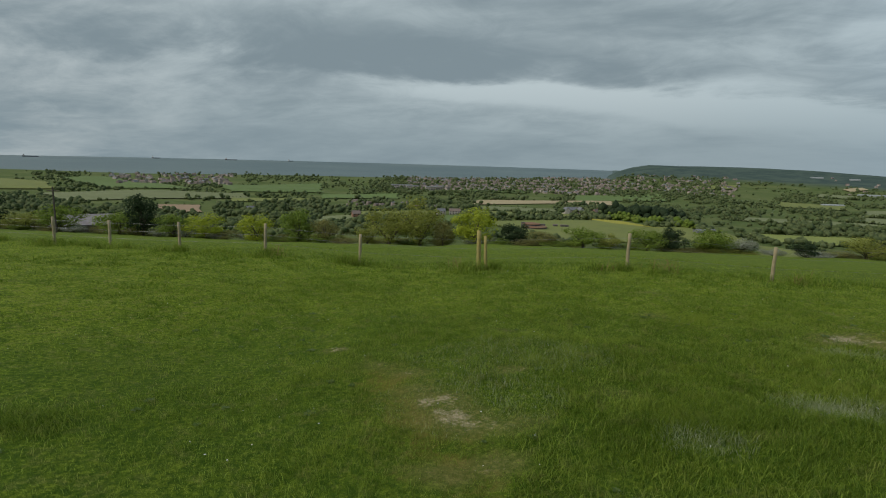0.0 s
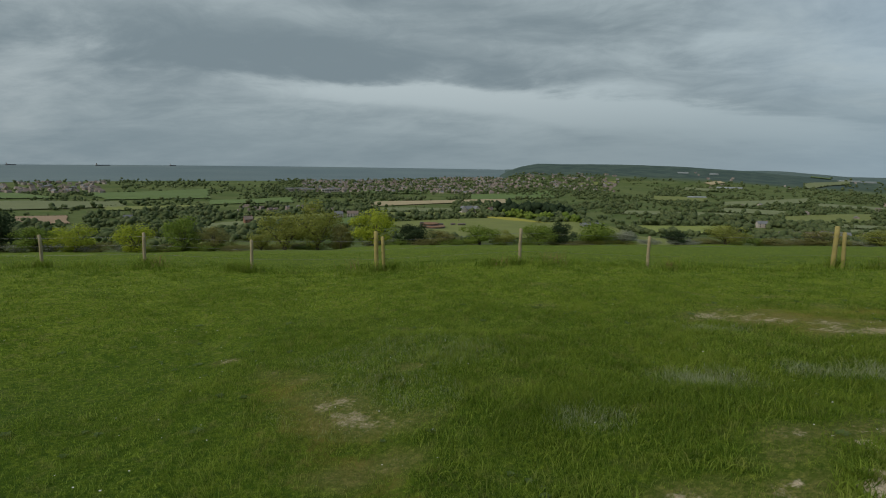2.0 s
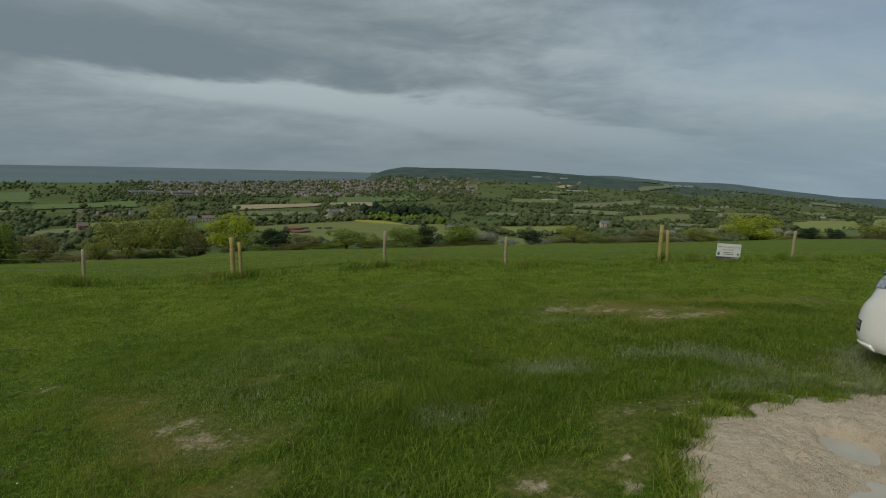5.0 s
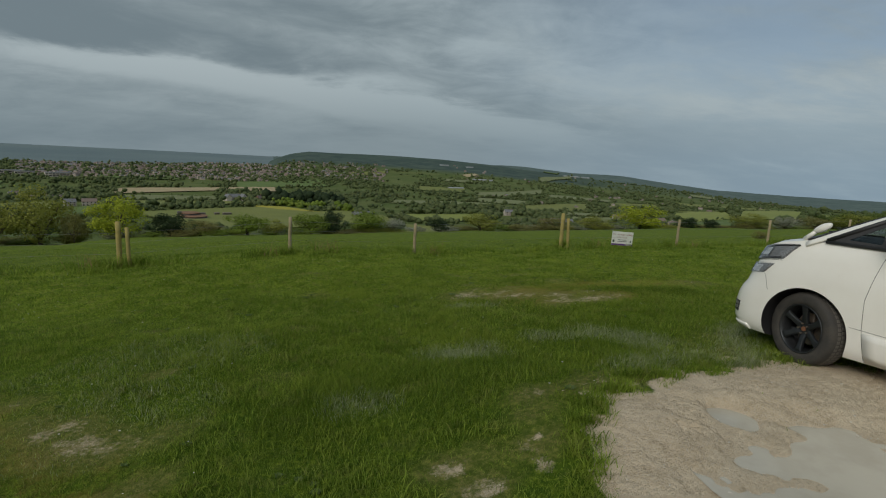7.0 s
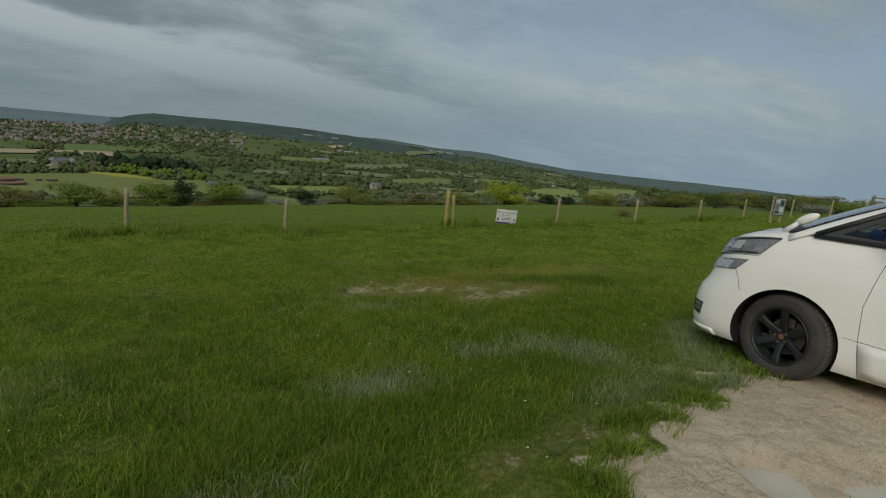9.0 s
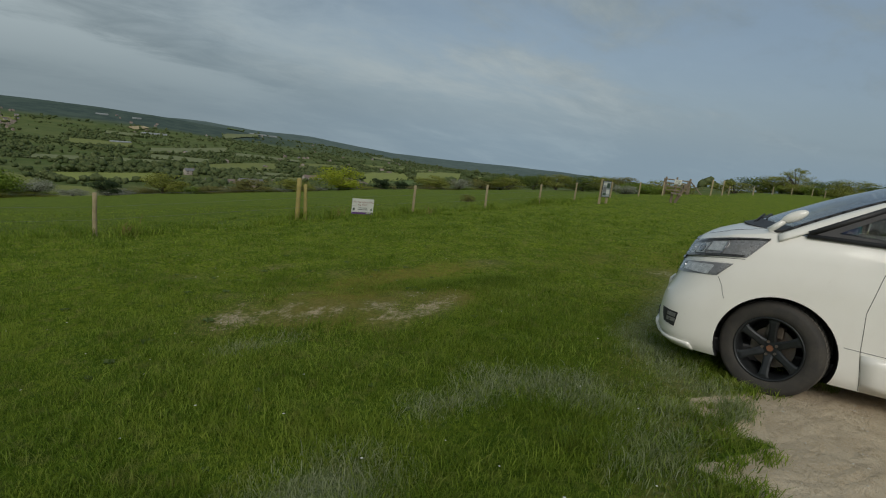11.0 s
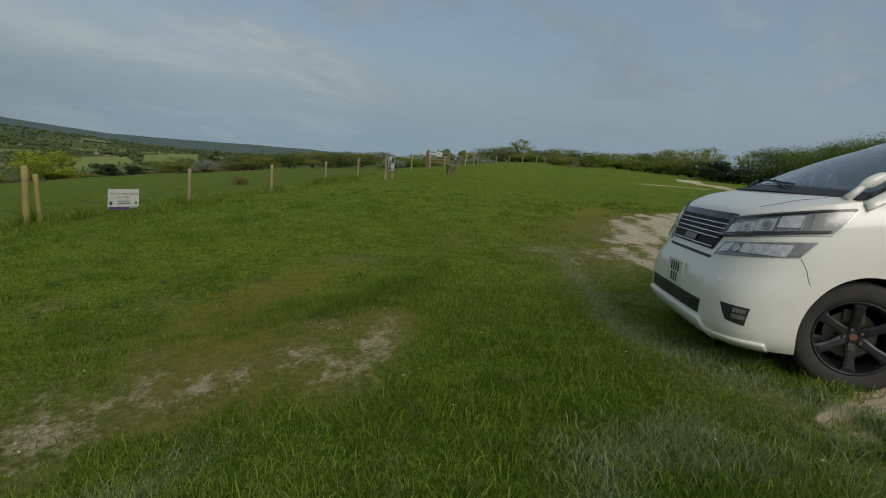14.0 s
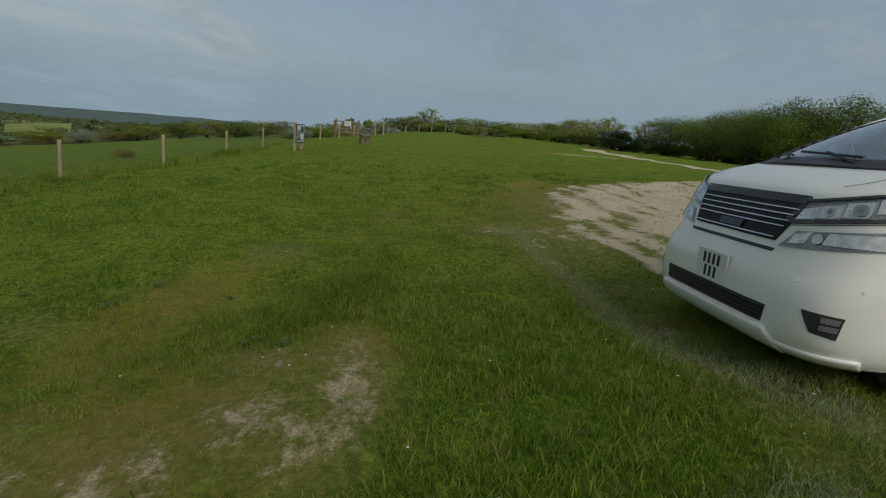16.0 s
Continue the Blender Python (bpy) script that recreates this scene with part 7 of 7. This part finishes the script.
# ragged tufts that hang over the edge of the bare soil
ex, ey, eh = [], [], []
for _ in range(125):
    cx = rt.uniform(2.3, 6.6)
    cy = float(np.interp(cx, [2.3, 2.6, 2.8, 3.0, 3.2, 3.36, 3.6, 4.0, 4.41, 4.77, 5.0, 5.21, 5.5, 5.95, 6.5], [1.5, 1.95, 2.2, 2.42, 2.3, 2.68, 2.52, 2.55, 2.64, 2.42, 2.62, 2.8, 2.74, 2.33, 1.85])) + rt.normal(0.08, 0.11)
    if chalk_flecks(cx, cy) > 0.45 and rt.uniform() < 0.8:
        continue
    n_ = rt.randint(30, 90)
    ex.append(rt.normal(cx, 0.045, n_))
    ey.append(rt.normal(cy, 0.04, n_))
    eh.append(rt.uniform(0.05, 0.12) * rt.uniform(0.5, 1.1, n_))
ex, ey, eh = np.concatenate(ex), np.concatenate(ey), np.concatenate(eh)
blades("edge_tufts", ex, ey, eh, rt.uniform(0.004, 0.007, len(ex)), 82)
# long tufts at the feet of the posts and along the wire, with dry stems among them
rt = np.random.RandomState(77)
tx, ty, th_ = [], [], []
for px_, py_ in near_posts[:14]:
    for _ in range(4):
        cx, cy, tall = px_ + rt.normal(0, 0.45), py_ + rt.normal(-0.1, 0.18), rt.uniform(0.22, 0.46)
        m_ = 90
        tx.append(rt.normal(cx, 0.13, m_))
        ty.append(rt.normal(cy, 0.10, m_))
        th_.append(tall * rt.uniform(0.5, 1.1, m_))
for _ in range(130):
    cx = rt.uniform(-22, 36)
    cy, tall = FENCE_Y(cx) + rt.normal(-0.2, 0.5), rt.uniform(0.14, 0.32)
    tx.append(rt.normal(cx, 0.25, 60))
    ty.append(rt.normal(cy, 0.12, 60))
    th_.append(tall * rt.uniform(0.5, 1.1, 60))
tx, ty, th_ = np.concatenate(tx), np.concatenate(ty), np.concatenate(th_)
blades("fence_tufts", tx, ty, th_, rt.uniform(0.010, 0.018, len(tx)), 78)
sx_, sy_ = [], []
for cx, cy in ((0.4, 16.2), (4.6, 15.2), (6.3, 14.9), (6.0, 15.0), (9.4, 14.2), (15.6, 13.1), (-5.4, 17.7), (19.2, 11.7)):
    sx_.append(rt.normal(cx, 0.16, 24))
    sy_.append(rt.normal(cy, 0.10, 24))
sx_, sy_ = np.concatenate(sx_), np.concatenate(sy_)
stems = blades("dry_stems", sx_, sy_, rt.uniform(0.25, 0.55, len(sx_)), np.full(len(sx_), 0.008), 79)
stems.data.materials[0] = leafy("reddish dry stems", (0.30, 0.17, 0.09), (0.36, 0.25, 0.13), 0.8)
tagged(stems, "reddish dry dock and grass stems by the fence", "dry stems", kind="stuff")


def scatter_stuff(name, x, y, size, material, seed, label, category, lift=0.3):
    """Small stones: ragged lumps half sunk in the ground."""
    r = np.random.RandomState(seed)
    v = ICO_V[None] * r.uniform(0.6, 1.2, (len(x), len(ICO_V), 1)) * size[:, None, None] * np.array([1, 1, 0.6])
    v = v + np.stack([x, y, height(x, y) + size * lift], 1)[:, None]
    f = ICO_F[None] + (np.arange(len(x)) * len(ICO_V))[:, None, None]
    return tagged(mesh_of(name, v.reshape(-1, 3), f.reshape(-1, 3), material), label, category, kind="stuff")


r9 = np.random.RandomState(91)
x, y = r9.uniform(-2, 18, 17000), r9.uniform(-5, 8, 17000)
ok = np.maximum(bare_soil(x, y), chalk_flecks(x, y) * 0.72) + 0.15 * waves(x, y, 0.5, 63) > r9.uniform(0.35, 1.0, len(x))
x, y = x[ok], y[ok]
scatter_stuff("chalk_stones", x, y, np.minimum(np.exp(r9.normal(-5.5, 0.5, len(x))), 0.013), mat("pale chalk stone", (0.60, 0.56, 0.49), (0.46, 0.41, 0.34), 30, 0.9, bump=0.3), 92, "scattered chalk stones and crumbs on bare soil", "stones")


x, y = r9.uniform(8, 19, 6000), r9.uniform(-5, 3.2, 6000)
ok = bare_soil(x, y) + 0.2 * waves(x, y, 0.8, 44) > r9.uniform(0.35, 0.75, len(x))
x, y = x[ok], y[ok]
scatter_stuff("gravel", x, y, np.exp(r9.normal(-4.4, 0.45, len(x))), mat("dirty chalk gravel", (0.58, 0.53, 0.45), (0.30, 0.25, 0.18), 6, 0.9, bump=0.3), 94, "loose chalk gravel over the worn apron", "gravel")


def rosettes(n, seed):
    """Flat weeds in the turf: a few broad pointed leaves round a centre."""
    r = np.random.RandomState(seed)
    v, f = [], []
    for _ in range(n):
        x, y = r.uniform(-4, 9), r.uniform(2, 9.5)
        if bare_soil(np.array([x]), np.array([y]))[0] > 0.75:
            continue
        z = ground_z(x, y)
        big = r.uniform(0.03, 0.075)
        for k in range(r.randint(6, 10)):
            a = k * 6.283 / 8 + r.uniform(-0.3, 0.3)
            c, s = math.cos(a), math.sin(a)
            base = len(v)
            for along_, wide, up in ((0.1, 0.1, 0.02), (0.5, 0.28, 0.05), (0.5, -0.28, 0.05), (1.0, 0.0, r.uniform(0.02, 0.07))):
                v.append((x + big * (along_ * c - wide * s), y + big * (along_ * s + wide * c), z + 0.4 * up))
            f.append((base, base + 1, base + 3, base + 2))
    return v, f


v, f = rosettes(110, 93)
tagged(mesh_of("turf_weeds", v, f, leafy("grey-green weed leaves", (0.10, 0.16, 0.04), (0.17, 0.22, 0.08))), "flat grey-green rosettes of plantain and ragwort in turf", "weeds", kind="stuff")

# daisies and buttercups
x, y = r9.uniform(-6, 14, 900), r9.uniform(1.5, 16, 900)
ok = (bare_soil(x, y) < 0.4) & (waves(x, y, 3.0, 95) > 0.0)
x, y = x[ok], y[ok]
n = len(x)
a = np.arange(6) * 6.283 / 6
rad = r9.uniform(0.004, 0.009, n)
v = np.stack([x[:, None] + rad[:, None] * np.cos(a), y[:, None] + rad[:, None] * np.sin(a), (height(x, y) + r9.uniform(0.03, 0.07, n))[:, None] + 0 * a], -1)
f = np.arange(n * 6).reshape(n, 6)
tagged(mesh_of("daisies", v.reshape(-1, 3), f, mat("daisy petals", (0.75, 0.75, 0.70), rough=0.8, bump=0)), "tiny white daisies dotted through the turf", "flowers", kind="stuff")
